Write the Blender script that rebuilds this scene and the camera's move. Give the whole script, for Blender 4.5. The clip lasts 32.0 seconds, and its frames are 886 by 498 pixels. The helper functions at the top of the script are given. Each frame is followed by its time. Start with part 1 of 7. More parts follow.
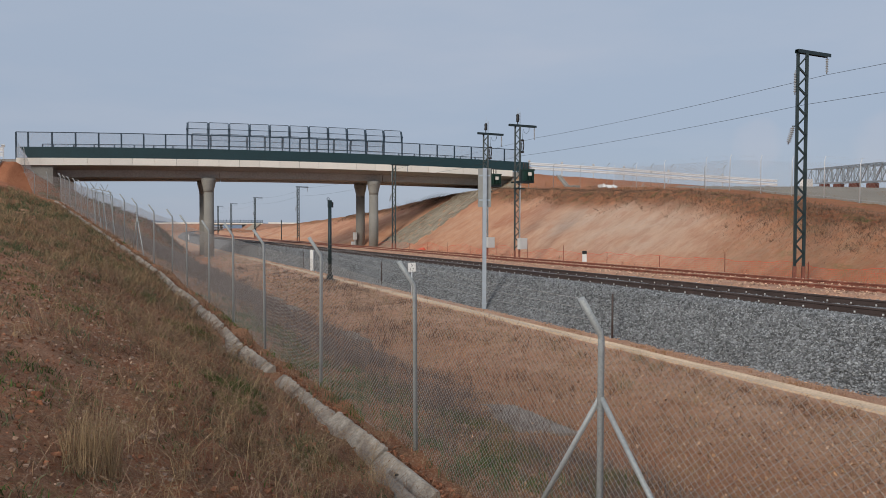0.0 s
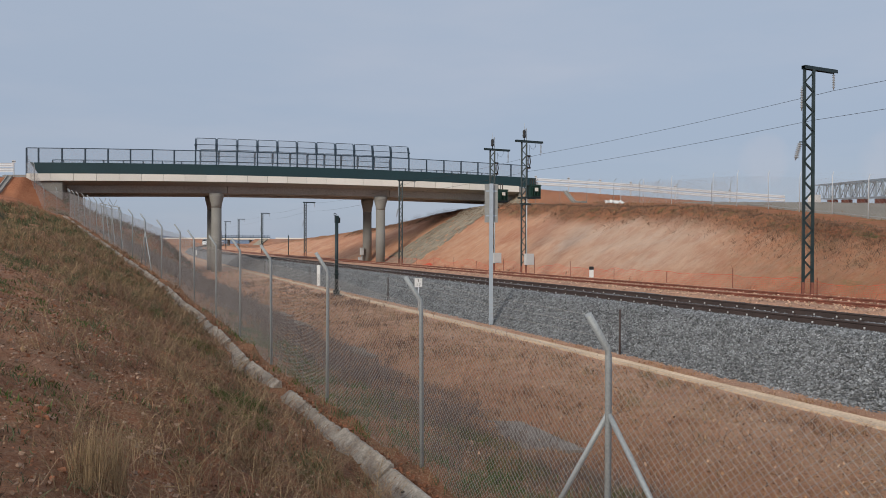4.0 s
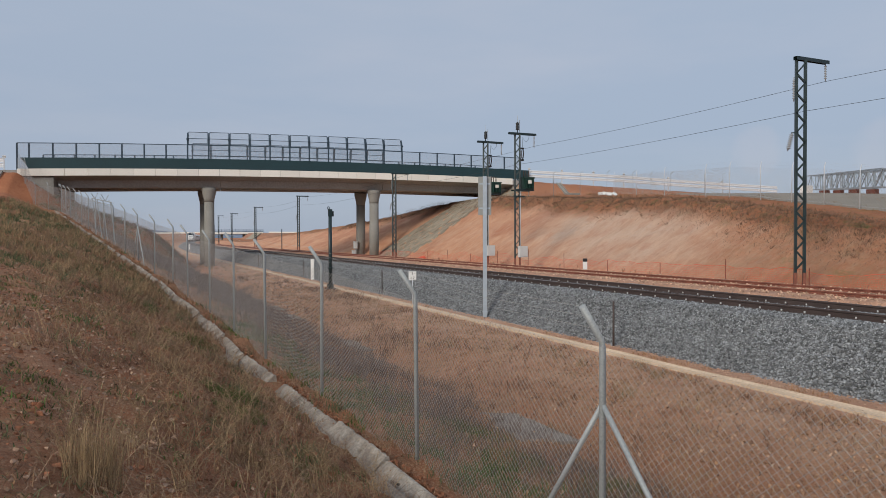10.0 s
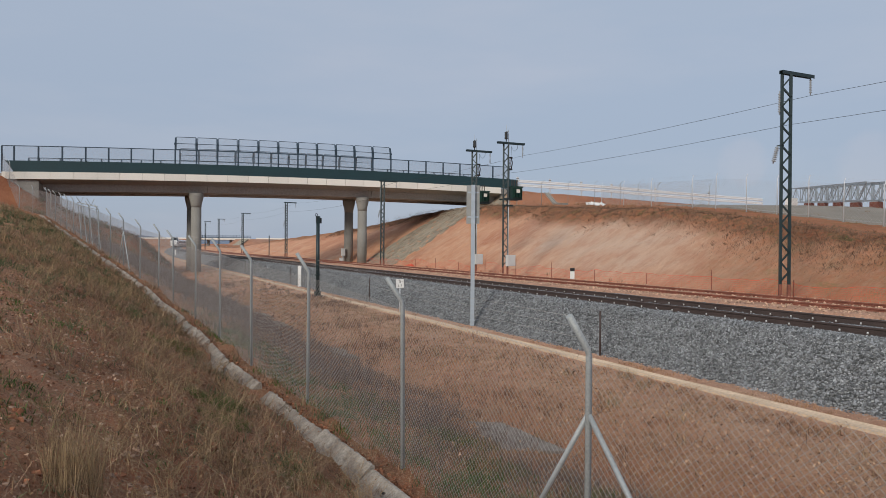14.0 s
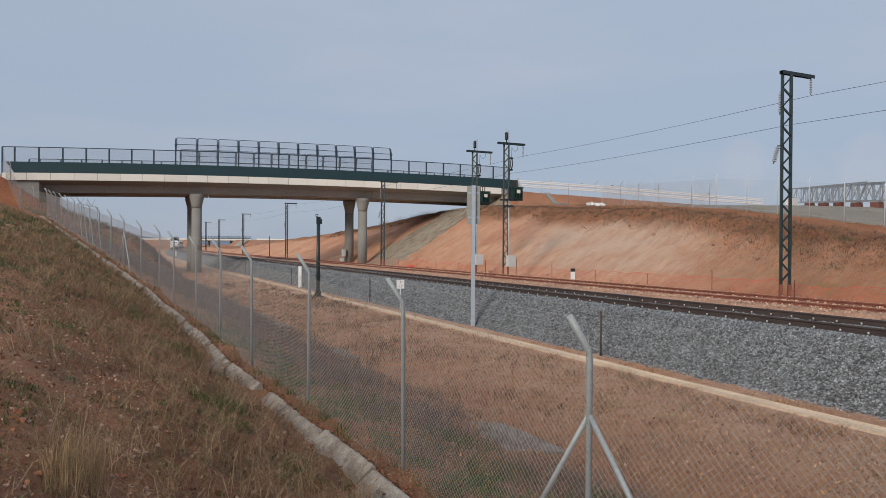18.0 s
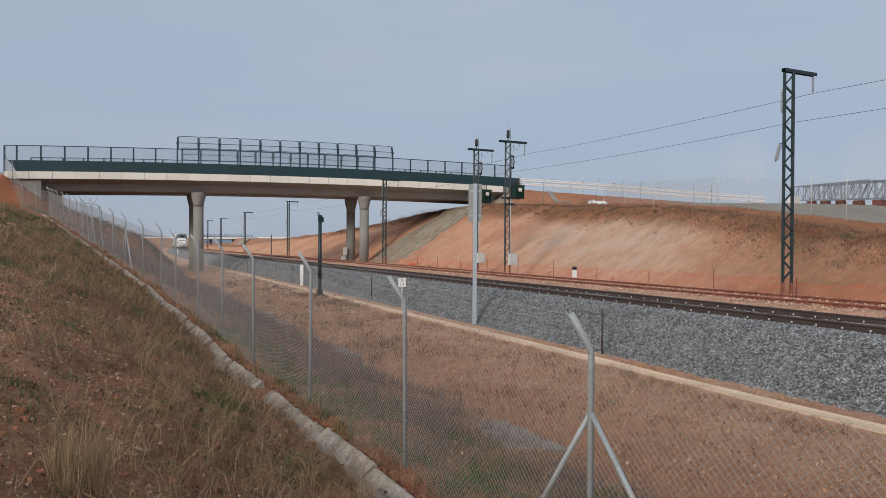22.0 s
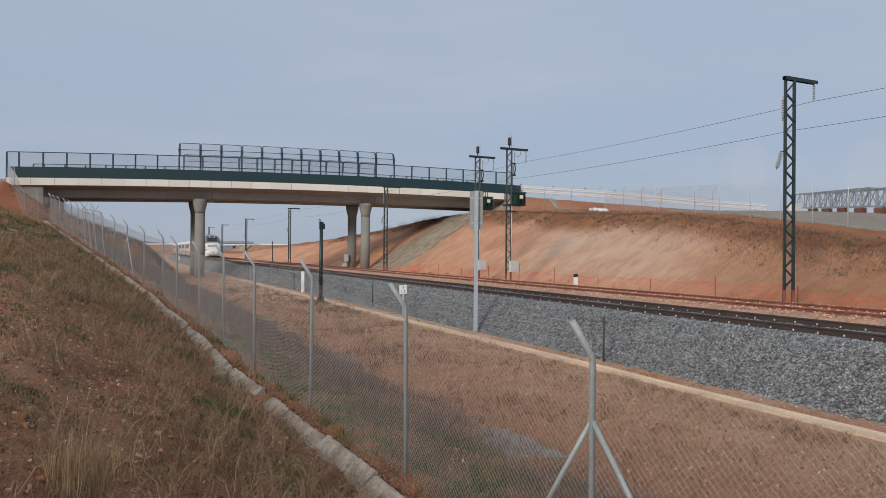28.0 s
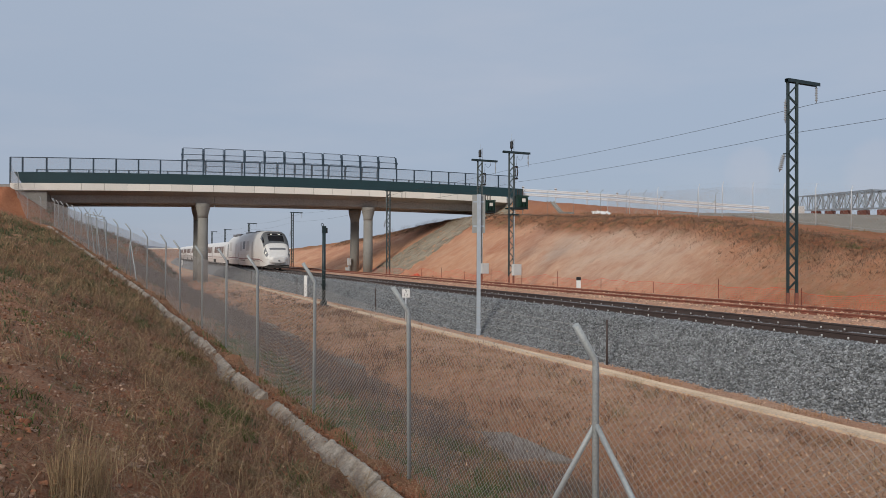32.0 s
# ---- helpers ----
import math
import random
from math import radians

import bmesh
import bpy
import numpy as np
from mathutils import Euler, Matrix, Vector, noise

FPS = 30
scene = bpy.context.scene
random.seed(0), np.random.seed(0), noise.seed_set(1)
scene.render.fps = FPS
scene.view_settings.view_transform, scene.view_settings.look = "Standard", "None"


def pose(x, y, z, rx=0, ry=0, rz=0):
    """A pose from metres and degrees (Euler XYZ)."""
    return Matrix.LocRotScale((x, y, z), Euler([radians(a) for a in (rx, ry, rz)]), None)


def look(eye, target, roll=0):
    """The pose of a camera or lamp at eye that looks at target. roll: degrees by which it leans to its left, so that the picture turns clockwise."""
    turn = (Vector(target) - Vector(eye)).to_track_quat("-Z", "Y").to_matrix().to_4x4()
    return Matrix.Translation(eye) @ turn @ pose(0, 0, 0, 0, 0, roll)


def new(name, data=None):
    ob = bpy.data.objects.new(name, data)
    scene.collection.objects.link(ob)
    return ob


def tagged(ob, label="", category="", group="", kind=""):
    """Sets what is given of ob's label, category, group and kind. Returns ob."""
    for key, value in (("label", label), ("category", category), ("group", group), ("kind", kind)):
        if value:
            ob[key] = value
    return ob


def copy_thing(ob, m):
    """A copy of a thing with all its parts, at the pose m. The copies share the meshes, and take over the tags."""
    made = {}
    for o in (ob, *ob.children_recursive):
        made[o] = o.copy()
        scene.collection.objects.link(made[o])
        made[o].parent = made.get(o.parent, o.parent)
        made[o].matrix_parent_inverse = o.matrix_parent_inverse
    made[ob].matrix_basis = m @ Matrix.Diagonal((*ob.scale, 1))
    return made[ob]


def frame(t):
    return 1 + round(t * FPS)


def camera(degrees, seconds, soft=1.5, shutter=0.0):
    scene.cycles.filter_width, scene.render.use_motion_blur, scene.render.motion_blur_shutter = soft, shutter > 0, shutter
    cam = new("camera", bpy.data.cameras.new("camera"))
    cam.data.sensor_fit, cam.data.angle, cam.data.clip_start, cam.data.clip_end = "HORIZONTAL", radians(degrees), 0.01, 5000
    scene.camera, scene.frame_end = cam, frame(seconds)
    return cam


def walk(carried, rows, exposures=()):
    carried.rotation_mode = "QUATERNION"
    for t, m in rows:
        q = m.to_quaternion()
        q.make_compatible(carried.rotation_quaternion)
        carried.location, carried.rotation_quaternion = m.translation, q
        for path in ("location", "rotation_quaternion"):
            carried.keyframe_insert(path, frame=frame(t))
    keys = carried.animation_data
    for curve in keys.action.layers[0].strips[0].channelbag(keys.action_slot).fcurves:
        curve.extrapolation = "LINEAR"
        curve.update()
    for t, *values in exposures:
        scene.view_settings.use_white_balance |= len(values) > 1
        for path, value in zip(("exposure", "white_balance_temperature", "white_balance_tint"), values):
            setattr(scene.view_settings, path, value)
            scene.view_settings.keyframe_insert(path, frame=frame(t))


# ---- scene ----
cam = camera(65, 32.0, soft=0.7)
EYE = (0.0, 0.0, 1.65)


def aim(heading, pitch, roll):
    """Camera pose at EYE: heading right of +y, pitch up, roll, in degrees."""
    a, b = radians(heading), radians(pitch)
    d = (math.sin(a) * math.cos(b), math.cos(a) * math.cos(b), math.sin(b))
    return look(EYE, [e + 10 * k for e, k in zip(EYE, d)], roll)


ROWS = (
    (0, 24.800, -1.675, 0.150), (0.5, 24.701, -1.545, 0.113), (1, 24.545, -1.397, 0.146), (1.5, 24.476, -1.120, 0.236),
    (2, 24.394, -0.938, 0.328), (2.5, 24.317, -0.866, 0.495), (3, 24.253, -0.679, 0.392), (3.5, 24.206, -0.496, 0.193),
    (5.5, 24.471, -0.232, 0.384), (6, 24.419, -0.057, 0.222), (6.5, 24.171, 0.099, 0.076), (7, 23.930, 0.125, -0.098),
    (7.5, 23.676, 0.018, -0.201), (8, 23.459, -0.182, -0.219), (8.5, 23.548, -0.425, -0.251), (9, 23.883, -0.762, -0.141),
    (9.5, 24.347, -1.070, -0.062), (10, 24.761, -0.987, -0.163), (10.5, 24.835, -0.775, -0.080), (11, 24.943, -0.686, -0.020),
    (11.5, 24.968, -0.641, 0.034), (12, 24.981, -0.697, 0.078), (12.5, 25.010, -0.676, 0.087), (13, 25.220, -0.610, 0.255),
    (13.5, 25.558, -0.435, 0.401), (14, 25.757, -0.309, 0.451), (14.5, 25.758, -0.358, 0.373), (16.5, 25.904, -0.106, 0.566),
    (17, 25.820, -0.247, 0.605), (17.5, 25.782, -0.287, 0.499), (18, 25.719, -0.266, 0.386), (18.5, 25.694, -0.125, 0.365),
    (19, 25.701, -0.048, 0.541), (19.5, 25.754, -0.106, 0.603), (20, 25.696, -0.108, 0.576), (20.5, 25.690, -0.107, 0.587),
    (21, 25.693, -0.177, 0.473), (21.5, 25.684, -0.290, 0.407), (22, 25.589, -0.411, 0.355), (22.5, 25.500, -0.618, 0.455),
    (23, 25.490, -0.647, 0.387), (23.5, 25.561, -0.663, 0.444), (24, 25.795, -0.563, 0.391), (24.5, 26.169, -0.448, 0.470),
    (25, 26.192, -0.432, 0.411), (25.5, 25.977, -0.408, 0.288), (27.5, 25.483, 0.091, 0.423), (28, 25.488, 0.165, 0.457),
    (28.5, 25.475, 0.289, 0.323), (29, 25.544, 0.341, 0.364), (29.5, 25.608, 0.350, 0.383), (30, 25.578, 0.341, 0.370),
    (30.5, 25.480, 0.259, 0.254), (31, 25.393, 0.343, 0.171), (31.5, 25.307, 0.455, 0.268), (32, 25.270, 0.461, 0.256),
)
walk(cam, [(t, aim(h, p, r)) for t, h, p, r in ROWS], ((0, 0.02), (6, 0.045), (25, 0.055), (29, 0.06), (32, 0.01)))

# ---- light ----
world = bpy.data.worlds.new("world")
scene.world = world
world.use_nodes = True
SUN_AZ, SUN_EL = radians(239), radians(27)  # azimuth clockwise from +y


def build_world():
    nt = world.node_tree
    nt.nodes.clear()
    out = nt.nodes.new("ShaderNodeOutputWorld")
    bg = nt.nodes.new("ShaderNodeBackground")
    sky = nt.nodes.new("ShaderNodeTexSky")
    sky.sky_type, sky.sun_disc = "NISHITA", False
    sky.sun_elevation, sky.sun_rotation = SUN_EL, SUN_AZ
    sky.air_density, sky.dust_density, sky.ozone_density = 1.0, 2.0, 1.5
    co = nt.nodes.new("ShaderNodeTexCoord")
    sep = nt.nodes.new("ShaderNodeSeparateXYZ")
    nt.links.new(co.outputs["Generated"], sep.inputs[0])
    # veil of thin overcast, paler towards the horizon
    ramp = nt.nodes.new("ShaderNodeValToRGB")
    e = ramp.color_ramp.elements
    e[0].position, e[0].color = 0.0, (3.8, 4.42, 5.45, 1)
    e[1].position, e[1].color = 1.0, (6.2, 6.6, 7.4, 1)
    m = ramp.color_ramp.elements.new(0.12)
    m.color = (3.6, 4.32, 5.55, 1)
    m = ramp.color_ramp.elements.new(0.32)
    m.color = (4.0, 4.7, 5.85, 1)
    nt.links.new(sep.outputs["Z"], ramp.inputs[0])
    mp = nt.nodes.new("ShaderNodeMapping")
    mp.inputs["Scale"].default_value = (1.0, 1.0, 4.5)
    nt.links.new(co.outputs["Generated"], mp.inputs[0])
    no = nt.nodes.new("ShaderNodeTexNoise")
    no.inputs["Scale"].default_value = 2.6
    no.inputs["Detail"].default_value = 6
    no.inputs["Roughness"].default_value = 0.52
    nt.links.new(mp.outputs[0], no.inputs["Vector"])
    cl = nt.nodes.new("ShaderNodeMapRange")
    cl.inputs[1].default_value, cl.inputs[2].default_value = 0.42, 0.75
    cl.inputs[3].default_value, cl.inputs[4].default_value = 0.0, 0.32
    nt.links.new(no.outputs["Fac"], cl.inputs[0])
    mix2 = nt.nodes.new("ShaderNodeMix")
    mix2.data_type = "RGBA"
    mix2.inputs[7].default_value = (5.6, 5.6, 6.2, 1)
    nt.links.new(cl.outputs[0], mix2.inputs[0])
    nt.links.new(ramp.outputs[0], mix2.inputs[6])
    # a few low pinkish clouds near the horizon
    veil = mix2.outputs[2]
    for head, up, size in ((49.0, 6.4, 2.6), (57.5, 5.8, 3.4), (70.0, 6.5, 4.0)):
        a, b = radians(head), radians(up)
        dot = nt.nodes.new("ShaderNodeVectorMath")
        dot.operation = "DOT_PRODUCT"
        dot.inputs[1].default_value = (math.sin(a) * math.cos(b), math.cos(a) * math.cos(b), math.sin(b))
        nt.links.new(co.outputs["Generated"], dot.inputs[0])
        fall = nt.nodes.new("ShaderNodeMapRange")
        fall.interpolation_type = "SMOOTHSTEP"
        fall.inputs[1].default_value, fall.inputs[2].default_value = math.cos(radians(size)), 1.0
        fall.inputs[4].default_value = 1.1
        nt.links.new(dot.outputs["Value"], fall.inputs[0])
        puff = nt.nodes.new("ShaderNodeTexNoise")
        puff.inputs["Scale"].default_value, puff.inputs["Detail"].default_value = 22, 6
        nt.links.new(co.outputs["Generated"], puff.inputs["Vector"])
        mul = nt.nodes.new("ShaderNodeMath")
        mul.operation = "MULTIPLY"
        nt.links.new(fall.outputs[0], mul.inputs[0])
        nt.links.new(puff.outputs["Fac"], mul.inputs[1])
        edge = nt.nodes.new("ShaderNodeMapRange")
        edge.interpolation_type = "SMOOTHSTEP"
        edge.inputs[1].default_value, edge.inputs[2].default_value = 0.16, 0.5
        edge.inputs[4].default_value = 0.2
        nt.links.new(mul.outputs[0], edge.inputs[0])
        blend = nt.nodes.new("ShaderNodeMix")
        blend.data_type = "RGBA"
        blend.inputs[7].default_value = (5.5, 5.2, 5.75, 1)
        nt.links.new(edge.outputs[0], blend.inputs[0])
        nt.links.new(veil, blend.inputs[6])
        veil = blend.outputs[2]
    mix = nt.nodes.new("ShaderNodeMix")
    mix.data_type = "RGBA"
    mix.inputs[0].default_value = 0.88
    nt.links.new(sky.outputs[0], mix.inputs[6])
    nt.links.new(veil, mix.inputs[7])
    nt.links.new(mix.outputs[2], bg.inputs[0])
    bg.inputs[1].default_value = 0.1
    nt.links.new(bg.outputs[0], out.inputs[0])


build_world()
sun = new("sun", bpy.data.lights.new("sun", "SUN"))
sun.data.energy, sun.data.angle, sun.data.color = 2.0, radians(16), (1.0, 0.93, 0.82)
sun.matrix_world = look((0, 0, 0), (-math.sin(SUN_AZ) * math.cos(SUN_EL), -math.cos(SUN_AZ) * math.cos(SUN_EL), -math.sin(SUN_EL)))
sun.location = (0, -40, 60)


# ---- materials ----
def material(name, base, rough=0.7, metal=0.0, vary=0.25, scale=3.0, fine=40.0, bump=0.2, tint=None, island=False, obj=False, bump_dist=0.02, spec=0.5):
    """A surface with two scales of variation (a broad one of size 1/scale m and a fine one) and relief."""
    m = bpy.data.materials.new(name)
    m.use_nodes = True
    nt = m.node_tree
    b = nt.nodes["Principled BSDF"]
    b.inputs["Roughness"].default_value = rough
    b.inputs["Metallic"].default_value = metal
    b.inputs["Specular IOR Level"].default_value = spec
    co = nt.nodes.new("ShaderNodeTexCoord")
    n1 = nt.nodes.new("ShaderNodeTexNoise")
    n1.inputs["Scale"].default_value, n1.inputs["Detail"].default_value = scale, 5
    n2 = nt.nodes.new("ShaderNodeTexNoise")
    n2.inputs["Scale"].default_value, n2.inputs["Detail"].default_value = fine, 4
    for n in (n1, n2):
        nt.links.new(co.outputs["Object"], n.inputs["Vector"])
    r = nt.nodes.new("ShaderNodeValToRGB")
    other = tint if tint else tuple(c * (1 - vary) for c in base)
    r.color_ramp.elements[0].position, r.color_ramp.elements[1].position = 0.36, 0.64
    r.color_ramp.elements[0].color, r.color_ramp.elements[1].color = (*other, 1), (*base, 1)
    nt.links.new(n1.outputs["Fac"], r.inputs[0])
    last = r.outputs[0]
    hsv = nt.nodes.new("ShaderNodeHueSaturation")
    mr = nt.nodes.new("ShaderNodeMapRange")
    mr.inputs[1].default_value, mr.inputs[2].default_value = 0.3, 0.7
    mr.inputs[3].default_value, mr.inputs[4].default_value = 1 - vary, 1 + vary
    nt.links.new(n2.outputs["Fac"], mr.inputs[0])
    val = mr.outputs[0]
    if island or obj:
        src = nt.nodes.new("ShaderNodeNewGeometry" if island else "ShaderNodeObjectInfo")
        m2 = nt.nodes.new("ShaderNodeMapRange")
        m2.inputs[3].default_value, m2.inputs[4].default_value = 1 - 1.6 * vary, 1 + 1.6 * vary
        nt.links.new(src.outputs["Random Per Island" if island else "Random"], m2.inputs[0])
        mu = nt.nodes.new("ShaderNodeMath")
        mu.operation = "MULTIPLY"
        nt.links.new(val, mu.inputs[0])
        nt.links.new(m2.outputs[0], mu.inputs[1])
        val = mu.outputs[0]
    nt.links.new(val, hsv.inputs["Value"])
    nt.links.new(last, hsv.inputs["Color"])
    nt.links.new(hsv.outputs[0], b.inputs["Base Color"])
    if bump:
        bp = nt.nodes.new("ShaderNodeBump")
        bp.inputs["Strength"].default_value, bp.inputs["Distance"].default_value = bump, bump_dist
        nt.links.new(n2.outputs["Fac"], bp.inputs["Height"])
        nt.links.new(bp.outputs[0], b.inputs["Normal"])
    return m


CONCRETE = material("concrete", (0.285, 0.275, 0.25), 0.85, vary=0.14, scale=0.6, fine=14, bump=0.15)
CONCRETE_DARK = material("weathered_concrete", (0.35, 0.335, 0.31), 0.9, vary=0.12, scale=0.35, fine=6, bump=0.1)
FASCIA = material("cream_precast_concrete", (0.80, 0.765, 0.69), 0.8, vary=0.04, scale=0.4, fine=12, bump=0.08, obj=True)
ROUGH_CONCRETE = material("rough_poured_concrete", (0.29, 0.245, 0.205), 0.95, vary=0.25, scale=2.5, fine=25, bump=0.8, bump_dist=0.04)
PARAPET = material("dark_green_sheet", (0.010, 0.044, 0.054), 0.6, vary=0.12, scale=0.5, fine=6, bump=0.0)
DARKBLUE = material("dark_blue_painted_steel", (0.028, 0.054, 0.08), 0.45, vary=0.15, scale=2, fine=30, bump=0.0)
MASTGREEN = material("dark_green_painted_steel", (0.012, 0.030, 0.034), 0.45, vary=0.2, scale=2, fine=30, bump=0.05)
TRANSGREEN = material("green_transformer_paint", (0.012, 0.046, 0.034), 0.45, vary=0.15, scale=2, fine=30, bump=0.0)
RUSTSTEEL = material("rust_stained_steel", (0.25, 0.09, 0.06), 0.85, vary=0.3, scale=3, fine=30, bump=0.2)
RAIL = material("brown_rusty_rail", (0.07, 0.048, 0.042), 0.6, vary=0.25, scale=2, fine=40, bump=0.1)
GALV = material("galvanised_steel", (0.385, 0.41, 0.415), 0.6, metal=0.2, vary=0.14, scale=4, fine=60, bump=0.05)
GALV_PALE = material("pale_galvanised_steel", (0.66, 0.69, 0.72), 0.5, metal=0.2, vary=0.1, scale=2, fine=30, bump=0.0)
POLE = material("blue_grey_galvanised_pole", (0.43, 0.49, 0.55), 0.5, metal=0.2, vary=0.05, scale=1, fine=8, bump=0.0)
SIGNGREY = material("grey_sheet_metal", (0.33, 0.335, 0.32), 0.55, metal=0.2, vary=0.06, scale=1.5, fine=9, bump=0.0)
WHITEP = material("white_paint", (0.78, 0.78, 0.76), 0.55, vary=0.07, scale=3, fine=20, bump=0.0)
GREYBOX = material("pale_grey_enamel", (0.62, 0.63, 0.62), 0.5, vary=0.06, scale=2, fine=20, bump=0.0)
BLACKP = material("black_paint", (0.015, 0.015, 0.016), 0.5, vary=0.1, scale=2, fine=20, bump=0.0)
INSUL = material("grey_glazed_insulator", (0.34, 0.36, 0.38), 0.25, vary=0.1, scale=4, fine=30, bump=0.0)


def packed_stone_material(name, colour, dark, size):
    """Crushed stones lying close together, each with its own tone, the shade in the gaps painted dark."""
    m = bpy.data.materials.new(name)
    m.use_nodes = True
    nt = m.node_tree
    b = nt.nodes["Principled BSDF"]
    b.inputs["Roughness"].default_value = 0.9
    co = nt.nodes.new("ShaderNodeTexCoord")
    cells, gaps = nt.nodes.new("ShaderNodeTexVoronoi"), nt.nodes.new("ShaderNodeTexVoronoi")
    gaps.feature = "DISTANCE_TO_EDGE"
    for v in (cells, gaps):
        v.inputs["Scale"].default_value = 1 / size
        nt.links.new(co.outputs["Object"], v.inputs["Vector"])
    sep = nt.nodes.new("ShaderNodeSeparateColor")
    nt.links.new(cells.outputs["Color"], sep.inputs[0])
    shade = nt.nodes.new("ShaderNodeValToRGB")
    shade.color_ramp.elements[0].color = (*(c * 0.55 for c in colour), 1)
    shade.color_ramp.elements[1].color = (*(c * 1.35 for c in colour), 1)
    nt.links.new(sep.outputs[0], shade.inputs[0])
    # mask for the painted shade: near-black colour towards the cell edges
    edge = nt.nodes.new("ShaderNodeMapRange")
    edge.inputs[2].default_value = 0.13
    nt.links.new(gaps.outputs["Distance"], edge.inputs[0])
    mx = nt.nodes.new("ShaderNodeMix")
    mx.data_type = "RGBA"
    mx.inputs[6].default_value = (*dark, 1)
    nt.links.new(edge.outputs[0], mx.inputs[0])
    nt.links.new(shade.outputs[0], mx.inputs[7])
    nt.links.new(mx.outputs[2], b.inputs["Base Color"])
    tilt = nt.nodes.new("ShaderNodeMath")
    tilt.operation = "MULTIPLY_ADD"
    tilt.inputs[1].default_value = 0.7
    nt.links.new(sep.outputs[1], tilt.inputs[0])
    nt.links.new(edge.outputs[0], tilt.inputs[2])
    bp = nt.nodes.new("ShaderNodeBump")
    bp.inputs["Strength"].default_value, bp.inputs["Distance"].default_value = 1.0, size * 0.5
    nt.links.new(tilt.outputs[0], bp.inputs["Height"])
    nt.links.new(bp.outputs[0], b.inputs["Normal"])
    return m


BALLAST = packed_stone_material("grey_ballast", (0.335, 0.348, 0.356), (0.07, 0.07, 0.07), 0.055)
STONES = material("grey_ballast_stone", (0.262, 0.275, 0.285), 0.85, vary=0.36, scale=6, fine=40, bump=0.3, island=True)
PINKBALLAST = material("pink_dusted_ballast", (0.46, 0.26, 0.17), 0.95, vary=0.25, scale=1.0, fine=22, bump=0.8, bump_dist=0.04)
PINKSTONES = material("pink_dusted_stone", (0.57, 0.38, 0.265), 0.95, vary=0.3, scale=6, fine=40, bump=0.3, island=True)
GUTTER = material("dusty_concrete_gutter", (0.62, 0.47, 0.33), 0.95, vary=0.16, scale=1.0, fine=20, bump=0.15)
SLEEPER = material("concrete_sleeper", (0.33, 0.31, 0.29), 0.9, vary=0.15, scale=2, fine=20, bump=0.1)
ASPHALT = material("grey_asphalt", (0.12, 0.115, 0.11), 0.9, vary=0.15, scale=0.3, fine=10, bump=0.1)


# ---- helpers of this scene ----
def part(name, bm, mat, parent=None, label=""):
    """Links a bmesh as one mesh object, under parent if there is one."""
    me = bpy.data.meshes.new(name)
    bm.to_mesh(me)
    bm.free()
    me.materials.append(mat)
    ob = new(name, me)
    if parent is not None:
        ob.parent = parent
    if label:
        ob["label"] = label
    return ob


def mesh_part(name, verts, faces, mat, parent=None, smooth=False):
    me = bpy.data.meshes.new(name)
    me.from_pydata(verts, [], faces)
    me.materials.append(mat)
    if smooth:
        me.polygons.foreach_set("use_smooth", [True] * len(me.polygons))
    ob = new(name, me)
    if parent is not None:
        ob.parent = parent
    return ob


def thing(name, label, category, m=None, group="", kind=""):
    ob = new(name)
    if m is not None:
        ob.matrix_basis = m
    return tagged(ob, label, category, group, kind)


def box(bm, x0, x1, y0, y1, z0, z1, m=None):
    vs = [bm.verts.new((x, y, z)) for z in (z0, z1) for x, y in ((x0, y0), (x1, y0), (x1, y1), (x0, y1))]
    for f in ((0, 3, 2, 1), (4, 5, 6, 7), (0, 1, 5, 4), (1, 2, 6, 5), (2, 3, 7, 6), (3, 0, 4, 7)):
        bm.faces.new([vs[i] for i in f])
    if m is not None:
        bmesh.ops.transform(bm, matrix=m, verts=vs)
    return vs


def tube(bm, pts, r, n=6, cap=True):
    """A round bar through pts; r: radius or one for each point."""
    pts = [Vector(p) for p in pts]
    rs = r if isinstance(r, (list, tuple)) else [r] * len(pts)
    rings = []
    for i, p in enumerate(pts):
        d = (pts[min(i + 1, len(pts) - 1)] - pts[max(i - 1, 0)]).normalized()
        a = d.orthogonal().normalized() if abs(d.z) < 0.95 else Vector((1, 0, 0))
        a = (a - d * a.dot(d)).normalized()
        b = d.cross(a)
        rings.append([bm.verts.new(p + (a * math.cos(k * math.tau / n) + b * math.sin(k * math.tau / n)) * rs[i]) for k in range(n)])
    for u, v in zip(rings, rings[1:]):
        for k in range(n):
            f = bm.faces.new((u[k], u[(k + 1) % n], v[(k + 1) % n], v[k]))
            f.smooth = n > 5
    if cap:
        bm.faces.new(rings[0][::-1])
        bm.faces.new(rings[-1])


def beam(bm, a, b, w, h=None):
    """A square bar from a to b."""
    a, b = Vector(a), Vector(b)
    d = b - a
    m = Matrix.Translation(a) @ d.to_track_quat("Z", "Y").to_matrix().to_4x4()
    h = h or w
    box(bm, -w / 2, w / 2, -h / 2, h / 2, 0, d.length, m)


def mass(*fs):
    bm = bmesh.new()
    for f in fs:
        f(bm)
    return bm


def bent(y):
    """How far the track has bent to +x at y."""
    return max(0.0, y - 110.0) ** 2 / (2 * 1985.0)


